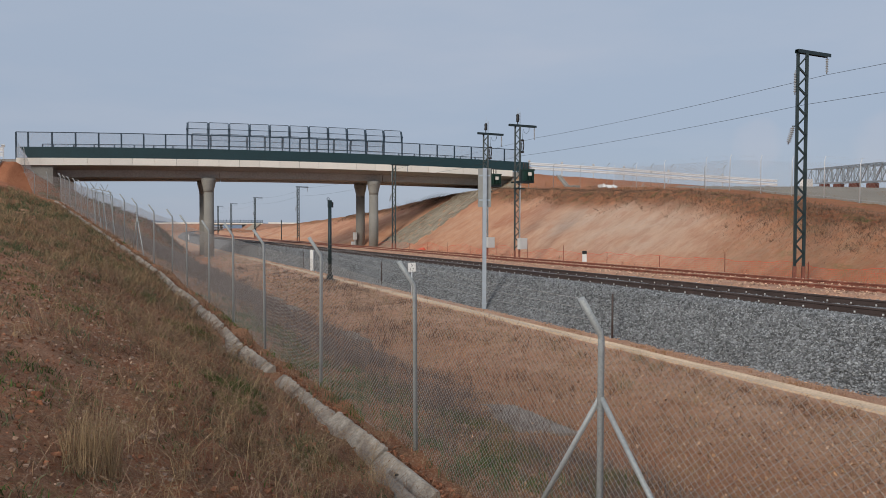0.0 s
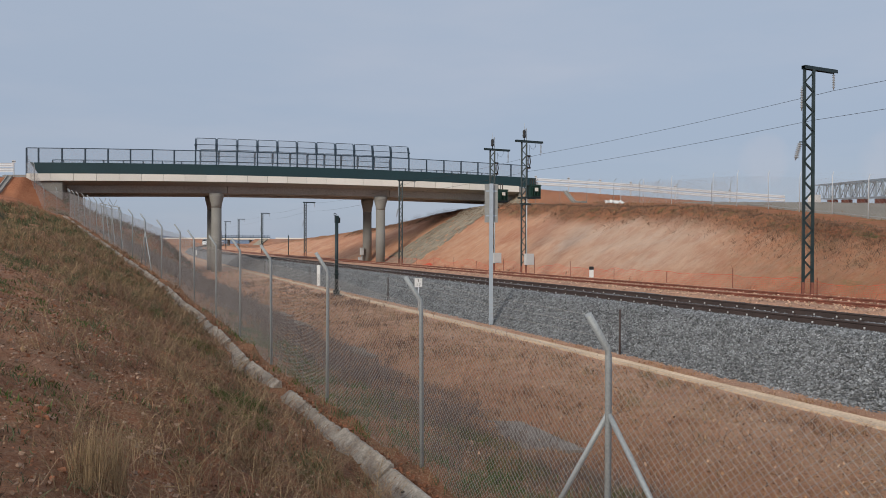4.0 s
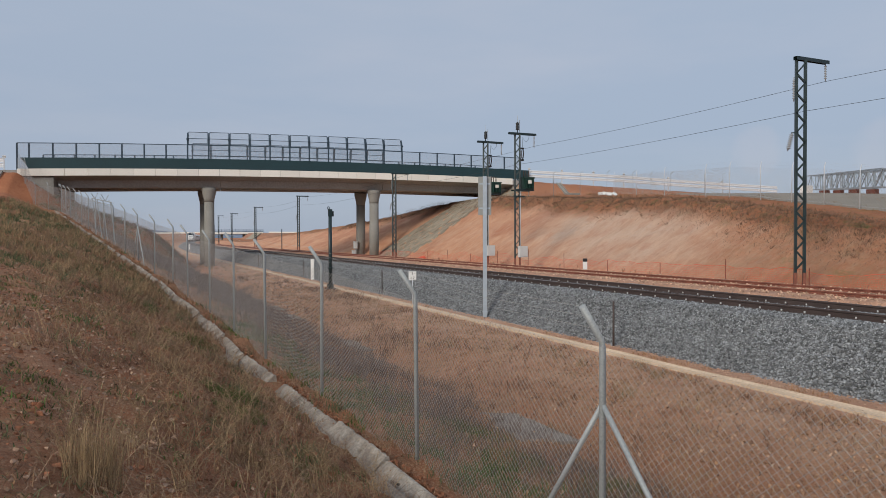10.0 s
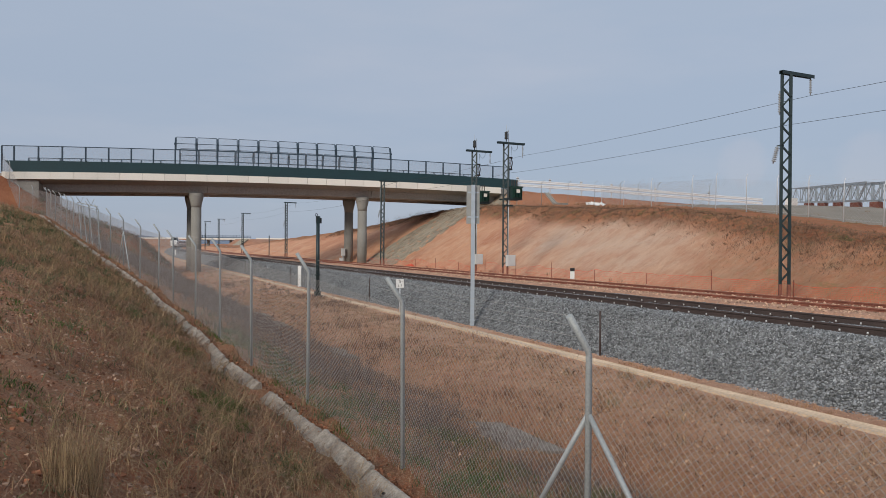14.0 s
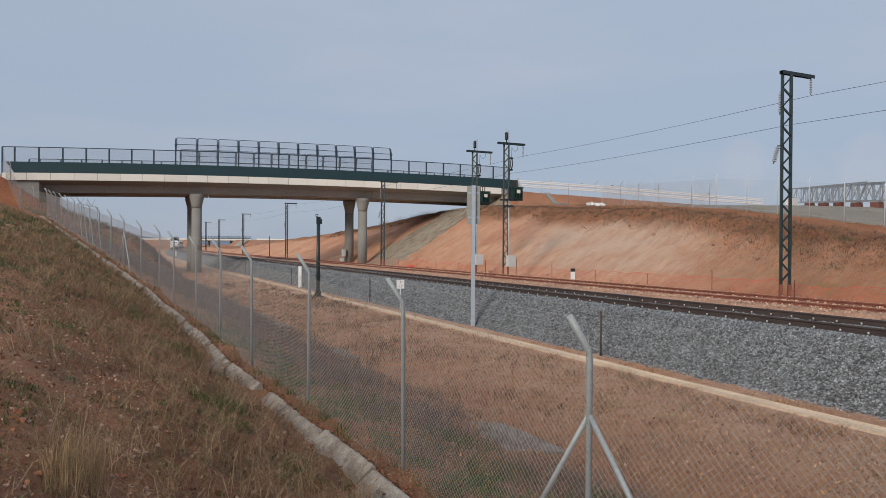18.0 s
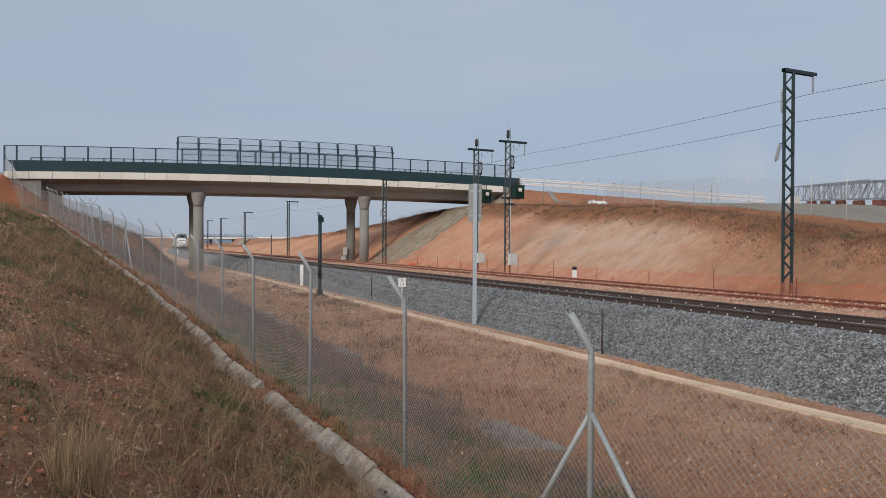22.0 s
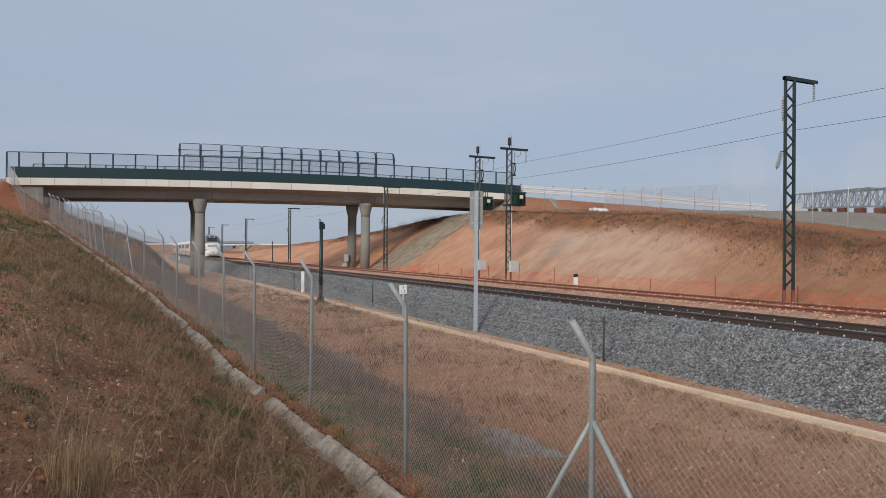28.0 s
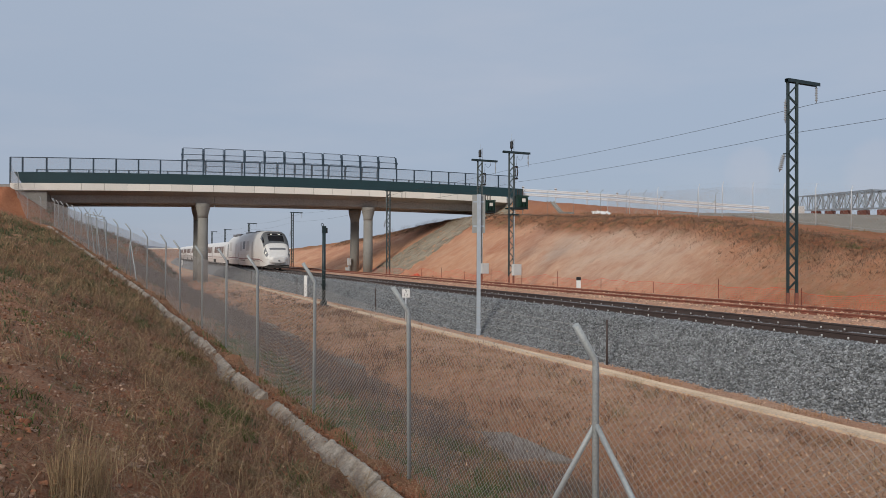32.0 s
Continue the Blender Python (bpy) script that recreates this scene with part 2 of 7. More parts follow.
# ---- plan: x across the track, y along it, z from the rail head ----
TRACK1, TRACK2 = 15.25, 20.0
FENCE = ((-14, 4.6, -1.6), (0, 3.75, -1.35), (4.31, 3.325, -1.2), (7.36, 3.03, -1.0), (10.4, 2.75, -0.85), (13.4, 2.46, -0.74), (16.6, 2.33, -0.6), (20.1, 2.18, -0.5),
         (23.3, 1.87, -0.3), (26.2, 1.61, -0.05), (29.4, 1.14, 0.2), (32.6, 0.62, 0.56), (48, -1.87, 2.1), (63.7, -4.4, 3.65), (72, -6.5, 4.3), (90, -8.0, 1.0), (130, -9, 0.8))
CREST = ((-60, 28.0, 1.0), (0, 28.5, 1.0), (19, 29.5, 2.15), (22.4, 30.0, 2.6), (33, 32.0, 3.95), (53, 34.0, 5.1), (66, 35.5, 5.9), (78, 36.0, 5.6), (100, 34.0, 4.0), (130, 32.5, 3.0), (160, 32.5, 2.3), (210, 33, 0.4), (600, 33, 0.2))


def table(rows, y):
    ys = [r[0] for r in rows]
    return [float(np.interp(y, ys, [r[k] for r in rows])) for k in range(1, len(rows[0]))]


# bridge: a straight line, its own s along it from the western end
B0 = Vector((-8.89, 75.9, 0))
BD = Vector((43.59, -5.8, 0)).normalized()
BN = Vector((-BD.y, BD.x, 0))  # to the far side
B_LEN, B_WIDE, PANEL = 52.2, 10.0, 2.005


def deck_z(s):
    return 8.54 - 0.00058 * (s - 28.0) ** 2


def smooth01(v):
    v = min(1.0, max(0.0, v))
    return v * v * (3 - 2 * v)


def ground_height(x, y):
    """Lie of the land, without its fine relief."""
    p = Vector((x, y, 0)) - B0
    s, n = p.dot(BD), p.dot(BN)
    x = x - bent(y)
    xf, zf = table(FENCE, y)
    xc, zc = table(CREST, y)
    foot = 1.3 * smooth01((11 - abs(n + 1)) / 5)  # steeper below the bridge
    if x <= xf - 0.55:  # bank on which the camera stands
        d = xf - 0.55 - x
        z = zf + 0.05 + 0.45 * min(d, 3.2) + 0.36 * (1 - 0.55 * smooth01((y - 24) / 14)) * max(0.0, min(d - 3.2, 6.0)) + 0.05 * max(0.0, d - 9.2)
        z = min(z, 12.0)
        if y > 84:
            z = z * (1 - smooth01((y - 84) / 30)) + 1.0 * smooth01((y - 84) / 30)
    else:
        px = [xf - 0.55, xf - 0.3, xf + 0.3, 5.2, 6.0, 6.8, 8.5, 10.7, 11.7, 12.6, 24.0 + foot, 24.8 + foot, xc, xc + 4, xc + 12, xc + 60]
        low = -1.3
        pz = [zf + 0.0, zf + 0.13, zf + 0.02, min(-1.25, zf), -1.5, -1.35, -1.28, low, low, low, -0.5, -0.3, zc, zc + 0.2, zc + 0.6, zc + 1.3]
        z = float(np.interp(x, px, pz))
    # road embankment west of the bridge and east of it
    out = max(0.0, -n - 0.6, n - B_WIDE - 0.6)
    if s < 20.0:
        top = deck_z(max(s, -8)) - 0.3 - 0.02 * max(0.0, -s - 8)
        fall = max(0.0, s) * 0.72 if s < 4.0 else 2.9 + (s - 4.0) * 0.42 if s < 11.2 else 5.92 + (s - 11.2) * 0.95
        z = max(z, top - fall - out / 1.6)
    if s > B_LEN - 6:
        e = max(0.0, s - B_LEN)
        top = deck_z(B_LEN) - 0.2 - 0.038 * e
        z = max(z, top - max(0.0, B_LEN - 1.0 - s) / 1.2 - out / (1.8 + 0.05 * e))
    far = smooth01((y - 250) / 300)
    return z * (1 - far) + far * (-2.6 if 8 < x < 26 else 0.5)


# ---- materials of the land ----
def earth_material():
    """Red earth with dry straw, green tufts, pale clay and dark scrub where they grow."""
    m = bpy.data.materials.new("red_earth_with_dry_grass")
    m.use_nodes = True
    nt = m.node_tree
    b = nt.nodes["Principled BSDF"]
    b.inputs["Roughness"].default_value = 0.95
    b.inputs["Specular IOR Level"].default_value = 0.2
    co = nt.nodes.new("ShaderNodeTexCoord")

    def noise_node(scale, detail=6, stretch=None, rough=0.6):
        n = nt.nodes.new("ShaderNodeTexNoise")
        n.inputs["Scale"].default_value, n.inputs["Detail"].default_value, n.inputs["Roughness"].default_value = scale, detail, rough
        if stretch:
            mp = nt.nodes.new("ShaderNodeMapping")
            mp.inputs["Scale"].default_value = stretch
            nt.links.new(co.outputs["Object"], mp.inputs[0])
            nt.links.new(mp.outputs[0], n.inputs["Vector"])
        else:
            nt.links.new(co.outputs["Object"], n.inputs["Vector"])
        return n.outputs["Fac"]

    def ramp(src, a, c, ca, cc):
        r = nt.nodes.new("ShaderNodeValToRGB")
        r.color_ramp.elements[0].position, r.color_ramp.elements[1].position = a, c
        r.color_ramp.elements[0].color, r.color_ramp.elements[1].color = (*ca, 1), (*cc, 1)
        nt.links.new(src, r.inputs[0])
        return r.outputs[0]

    def mix(f, a, c):
        x = nt.nodes.new("ShaderNodeMix")
        x.data_type = "RGBA"
        for s, i in ((f, 0), (a, 6), (c, 7)):
            if hasattr(s, "default_value"):
                nt.links.new(s, x.inputs[i])
            else:
                x.inputs[i].default_value = s if i == 0 else (*s, 1)
        return x.outputs[2]

    def mul(a, c):
        x = nt.nodes.new("ShaderNodeMath")
        x.operation = "MULTIPLY"
        for s, i in ((a, 0), (c, 1)):
            if hasattr(s, "default_value"):
                nt.links.new(s, x.inputs[i])
            else:
                x.inputs[i].default_value = s
        return x.outputs[0]

    W = (0, 0, 0)
    O = (1, 1, 1)
    at = nt.nodes.new("ShaderNodeVertexColor")
    at.layer_name = "cover"  # red: grown over, green: bare cut slope, blue: bleached clay, alpha: loose crumbs
    sp = nt.nodes.new("ShaderNodeSeparateColor")
    nt.links.new(at.outputs[0], sp.inputs[0])
    red = ramp(noise_node(0.35, 8), 0.35, 0.65, (0.29, 0.094, 0.046), (0.49, 0.20, 0.10))
    red = mix(ramp(noise_node(9, 5), 0.42, 0.64, W, (0.7, 0.7, 0.7)), red, (0.50, 0.225, 0.12))
    # bare slope: rills running down, orange to pink
    cut = ramp(noise_node(0.22, 6), 0.3, 0.7, (0.57, 0.255, 0.13), (0.67, 0.40, 0.255))
    cut = mix(ramp(noise_node(1.0, 7, (0.35, 2.4, 0.35), 0.65), 0.42, 0.66, W, (0.3, 0.3, 0.3)), cut, (0.36, 0.14, 0.08))
    cut = mix(ramp(noise_node(0.16, 5, (1.0, 1.0, 1.6), 0.6), 0.5, 0.62, W, (0.65, 0.65, 0.65)), cut, (0.42, 0.155, 0.085))
    pale = ramp(noise_node(0.5, 6, (0.6, 1.6, 0.6)), 0.3, 0.7, (0.55, 0.36, 0.255), (0.66, 0.49, 0.375))
    cut = mix(sp.outputs[2], cut, pale)
    cut = mix(ramp(noise_node(1.0, 6, (0.8, 7.0, 0.8), 0.6), 0.5, 0.72, W, (0.2, 0.2, 0.2)), cut, (0.30, 0.13, 0.08))
    cut = mix(ramp(noise_node(5.0, 6), 0.52, 0.75, W, (0.5, 0.5, 0.5)), cut, (0.55, 0.36, 0.25))
    cut = mix(ramp(noise_node(2.2, 8, (0.8, 1.6, 0.8), 0.7), 0.5, 0.66, W, (0.55, 0.55, 0.55)), cut, (0.66, 0.45, 0.315))
    cut = mix(ramp(noise_node(16, 6, None, 0.7), 0.54, 0.68, W, (0.5, 0.5, 0.5)), cut, (0.27, 0.12, 0.08))
    cut = mix(ramp(noise_node(0.75, 8, (1.0, 1.3, 1.0), 0.68), 0.47, 0.62, W, (0.32, 0.32, 0.32)), cut, (0.44, 0.17, 0.092))
    cut = mix(ramp(noise_node(1.0, 8, (1.1, 4.2, 1.1), 0.7), 0.5, 0.62, W, (0.4, 0.4, 0.4)), cut, (0.68, 0.46, 0.32))
    straw = ramp(noise_node(14, 6), 0.3, 0.7, (0.22, 0.108, 0.054), (0.37, 0.205, 0.11))
    c1 = mix(ramp(noise_node(2.3, 8), 0.4, 0.6, W, O), red, straw)
    grn = mul(ramp(noise_node(0.8, 7), 0.55, 0.65, W, O), ramp(noise_node(7, 4), 0.35, 0.6, W, O))
    c1 = mix(grn, c1, (0.075, 0.115, 0.03))
    scrub = ramp(noise_node(6, 6), 0.35, 0.65, (0.085, 0.05, 0.036), (0.175, 0.115, 0.075))
    c2 = mix(ramp(noise_node(1.1, 7), 0.36, 0.58, W, O), c1, scrub)
    g = mix(sp.outputs[0], red, mix(0.3, c1, c2))
    g = mix(sp.outputs[1], g, cut)
    # crumbs and dust
    g = mix(mul(at.outputs["Alpha"], ramp(noise_node(38, 4, None, 0.7), 0.51, 0.58, W, (0.5, 0.5, 0.5))), g, (0.62, 0.41, 0.275))
    g = mix(mul(at.outputs["Alpha"], ramp(noise_node(30, 4, None, 0.7), 0.4, 0.47, (0.42, 0.42, 0.42), W)), g, (0.21, 0.1, 0.06))
    nt.links.new(g, b.inputs["Base Color"])
    bp = nt.nodes.new("ShaderNodeBump")
    bp.inputs["Strength"].default_value, bp.inputs["Distance"].default_value = 1.0, 0.09
    nt.links.new(noise_node(16, 9, None, 0.78), bp.inputs["Height"])
    nt.links.new(bp.outputs[0], b.inputs["Normal"])
    return m


EARTH = earth_material()


LAND = {}


def land(x, y):
    """Height of the finished ground at arrays of x and y."""
    gx, gy, gz = LAND["x"], LAND["y"], LAND["z"]
    x, y = np.asarray(x, float), np.asarray(y, float)
    i = np.clip(np.searchsorted(gx, x) - 1, 0, len(gx) - 2)
    j = np.clip(np.searchsorted(gy, y) - 1, 0, len(gy) - 2)
    u = (x - gx[i]) / (gx[i + 1] - gx[i])
    v = (y - gy[j]) / (gy[j + 1] - gy[j])
    return (gz[j, i] * (1 - u) + gz[j, i + 1] * u) * (1 - v) + (gz[j + 1, i] * (1 - u) + gz[j + 1, i + 1] * u) * v


def ground():
    def steps(a, b, d0, d1):
        v, out = a, []
        while v < b:
            out.append(v)
            v += d0 + (d1 - d0) * (v - a) / (b - a)
        return out
    xs = [-900, -500, -260, -150, -90, -60, -42, -30, -22, -17, -13] + steps(-10, 4.6, 0.22, 0.16) + steps(4.6, 12.6, 0.2, 0.4) + [12.6, 16, 20, 23, 23.6] + steps(24, 37, 0.35, 0.4) + steps(37, 52, 0.7, 1.5) + [54, 58, 64, 72, 84, 100, 130, 180, 260, 400, 700, 1200]
    ys = [-700, -300, -120, -60, -30, -16, -9] + steps(-5, 14, 0.17, 0.22) + steps(14, 40, 0.25, 0.5) + steps(40, 100, 0.5, 1.2) + steps(100, 300, 2, 12) + [320, 360, 420, 500, 620, 800, 1100, 1600, 2400]
    nx, ny = len(xs), len(ys)
    verts, cover = [], []
    for y in ys:
        for x in xs:
            z = ground_height(x, y)
            xr = x - bent(y)
            xf, zf = table(FENCE, y)
            xc, zc = table(CREST, y)
            near = math.exp(-(abs(y) + abs(x)) / 60)
            nse = noise.noise((x * 0.9, y * 0.9, 3)) * 0.09 + (noise.noise((x * 2.3, y * 2.3, 8)) * 0.10 + noise.noise((x * 5.1, y * 5.1, 1)) * 0.05) * near
            if 24 < xr < xc + 1:  # gullies worn down the cut face
                nse += 0.16 * noise.noise((x * 0.35, y * 1.1, z * 0.3)) + 0.05 * noise.noise((x * 0.9, y * 3.3, 5))
            flat = 0.15 if 10.4 < xr < 24 else 1.0
            verts.append((x, y, z + nse * flat))
            p = Vector((x, y, 0)) - B0
            s = p.dot(BD)
            grown, bare, clay = 0.75, 0.0, 0.0
            if xr < xf - 0.5:
                e = smooth01((xf - 2.7 - xr) / 1.3)
                grown, bare, clay = 0.85 - 0.35 * e, 0.5 * e, 0.0
                e = smooth01((y + 1.5 * noise.noise((x * .5, y * .3, 2)) - 52.5) / 4)
                grown, bare, clay = grown * (1 - 0.95 * e), bare * (1 - e), clay * (1 - e)
            elif xr < 10.6:
                v = smooth01((xr - 5.0 + 1.2 * smooth01((y - 10) / 8)) / 3.6) * (0.85 + 0.45 * noise.noise((x * .35, y * .35, 6)))
                grown, bare, clay = 0.9 - 0.6 * v, min(1.0, 0.25 * smooth01((xr - 4.8) / 1.0) + 0.55 * v + 0.4 * smooth01((xr - 7.4) / 2.4)), 0.2 * v + 0.3 * smooth01((xr - 8.0) / 2.0)
            elif xr < 24.5:
                grown, bare, clay = 0.05, 0.95, 0.5
            elif xr < xc + 2:
                v = (z + 0.3) / (zc + 0.3)
                v += 0.12 * noise.noise((x * .2, y * .25, 1))
                bare = (1 - smooth01((v - 0.70) / 0.2)) * (1 - 0.5 * smooth01((29 - y) / 8))
                grown = 1.0
                clay = smooth01(1.1 - abs(y - (39 - 1.2 * (zc - z))) / 15) * smooth01(1.2 - abs(v - 0.5) * 1.8) * (0.95 + 0.6 * noise.noise((x * .5, y * .3, 9)))
            else:
                grown = 0.6
                if s > B_LEN - 6 and y > 50:
                    e = smooth01((z - zc - 0.2) / 0.8)
                    grown, bare = 0.6 - 0.35 * e, 0.0
            cover.append((grown, bare, clay, smooth01((46 - y) / 10) if xr < 11 else 0.0))
    faces = [(j * nx + i, j * nx + i + 1, (j + 1) * nx + i + 1, (j + 1) * nx + i) for j in range(ny - 1) for i in range(nx - 1)]
    LAND["x"], LAND["y"] = np.array(xs), np.array(ys)
    LAND["z"] = np.array([v[2] for v in verts]).reshape(ny, nx)
    ob = mesh_part("ground", verts, faces, EARTH, smooth=True)
    at = ob.data.color_attributes.new("cover", "FLOAT_COLOR", "POINT")
    at.data.foreach_set("color", np.array(cover, dtype=np.float32).ravel())
    return tagged(ob, "red earth cutting with dry grass and bare clay slopes", "ground", kind="structure")


ground()


def strip(name, prof, mat, y0, y1, step, parent=None, closed=False, jitter=0.0):
    """A profile of (x, z) drawn along the bending track."""
    ys = []
    y = y0
    while y < y1:
        ys.append(y)
        y += step * (1 + max(0, y) / 60)
    ys.append(y1)
    verts, faces = [], []
    n = len(prof)
    for y in ys:
        for x, z in prof:
            j = jitter * noise.noise((x * 5, y * 2, z * 5))
            verts.append((x + bent(y), y, z + j))
    for i in range(len(ys) - 1):
        for k in range(n if closed else n - 1):
            a, b2 = i * n + k, i * n + (k + 1) % n
            faces.append((a, a + n, b2 + n, b2))
    return mesh_part(name, verts, faces, mat, parent, smooth=False)


# ---- track ----
GAUGE = 1.668


def rail_profile(c):
    h = [(-0.075, -0.172), (-0.075, -0.158), (-0.012, -0.14), (-0.01, -0.05), (-0.036, -0.038), (-0.036, -0.004), (-0.03, 0.0), (0.03, 0.0), (0.036, -0.004), (0.036, -0.038), (0.01, -0.05), (0.012, -0.14), (0.075, -0.158), (0.075, -0.172)]
    return [(c + a, b) for a, b in h]


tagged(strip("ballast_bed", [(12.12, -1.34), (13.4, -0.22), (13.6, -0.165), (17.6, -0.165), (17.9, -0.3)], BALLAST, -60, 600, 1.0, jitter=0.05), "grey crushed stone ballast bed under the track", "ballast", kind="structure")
tagged(strip("ballast_bed", [(17.45, -0.36), (17.95, -0.11), (22.2, -0.11), (23.3, -0.6)], PINKBALLAST, -60, 600, 1.0, jitter=0.04), "pink dust-covered ballast bed of the second track", "ballast", kind="structure")
tagged(strip("drain_gutter", [(10.98, -1.36), (11.0, -1.24), (11.08, -1.27), (11.24, -1.27), (11.32, -1.24), (11.35, -1.36)], GUTTER, -40, 200, 1.5, jitter=0.02), "pale dusty concrete drain gutter beside the ballast", "gutter", kind="structure")
CLIP = material("pale_rail_clip", (0.62, 0.62, 0.6), 0.4, metal=0.3, vary=0.1, scale=5, fine=40, bump=0.0)


def sleeper_mesh():
    bm = bmesh.new()
    for a in (-1, 1):
        box(bm, a * 0.83 - 0.5, a * 0.83 + 0.5, -0.14, 0.14, -0.36, -0.175)
    box(bm, -0.4, 0.4, -0.11, 0.11, -0.36, -0.23)
    me = bpy.data.meshes.new("sleeper")
    bm.to_mesh(me)
    bm.free()
    me.materials.append(SLEEPER)
    return me


def clip_mesh():
    bm = bmesh.new()
    for a in (-1, 1):
        for b2 in (-1, 1):
            x = a * GAUGE / 2 + b2 * 0.125
            box(bm, x - 0.045, x + 0.045, -0.05, 0.05, -0.176, -0.135)
            k = len(bm.faces)
            tube(bm, [(x, 0, -0.14), (x, 0, -0.09)], 0.02, 6)
            bm.faces.ensure_lookup_table()
            for f in bm.faces[k:]:
                f.material_index = 1
    me = bpy.data.meshes.new("rail_clips")
    bm.to_mesh(me)
    bm.free()
    me.materials.append(RAIL)
    me.materials.append(CLIP)
    return me


def track(c, mat, lab, clips, y1):
    th = thing("railway_track", lab, "track", kind="structure")
    for side in (-1, 1):
        strip("rail", rail_profile(c + side * GAUGE / 2), mat, -60, 600, 4.0, th, closed=True)
    sm, cm = sleeper_mesh(), clip_mesh()
    k = 0
    y = 3.0
    while y < y1:
        ob = new("sleeper", sm)
        ob.matrix_basis = pose(c + bent(y), y, 0)
        ob.parent = th
        if clips:
            cl = new("rail_clips", cm)
            cl.parent = ob
        y += 0.62
        k += 1


track(TRACK1, RAIL, "railway track with dark brown rails on concrete sleepers", True, 100)
track(TRACK2, RUSTSTEEL, "unused railway track with rust red rails in dusty ballast", False, 60)


# ---- bridge ----
def bridge_point(s, n, z):
    return B0 + BD * s + BN * n + Vector((0, 0, z))


def fine_mesh_material(name="fine_wire_mesh", amount=0.14, col=(0.27, 0.32, 0.38, 1)):
    """Woven wire too fine to see singly: a tenth of the light is stopped."""
    m = bpy.data.materials.new(name)
    m.use_nodes = True
    nt = m.node_tree
    b = nt.nodes["Principled BSDF"]
    b.inputs["Base Color"].default_value = col
    b.inputs["Roughness"].default_value = 0.6
    tr = nt.nodes.new("ShaderNodeBsdfTransparent")
    mx = nt.nodes.new("ShaderNodeMixShader")
    mx.inputs[0].default_value = amount
    nt.links.new(tr.outputs[0], mx.inputs[1])
    nt.links.new(b.outputs[0], mx.inputs[2])
    nt.links.new(mx.outputs[0], nt.nodes["Material Output"].inputs["Surface"])
    return m


FINEMESH = fine_mesh_material()
ENDMESH = fine_mesh_material("woven_end_mesh", 0.4, (0.3, 0.33, 0.35, 1))
GUARD_PALE = material("bright_galvanised_beam", (0.74, 0.77, 0.79), 0.5, vary=0.06, scale=1, fine=10, bump=0.0)
STONE_PITCH = material("grey_pitching_stone", (0.33, 0.285, 0.215), 0.9, vary=0.15, scale=0.8, fine=9, bump=0.5, obj=True)
STONE_PITCH_UP = material("grey_upper_pitching_stone", (0.33, 0.285, 0.215), 0.9, vary=0.15, scale=0.8, fine=9, bump=0.5, island=True)
BRIDGE_M = Matrix(((BD.x, BN.x, 0, B0.x), (BD.y, BN.y, 0, B0.y), (0, 0, 1, 0), (0, 0, 0, 1)))  # s, n, z to the world


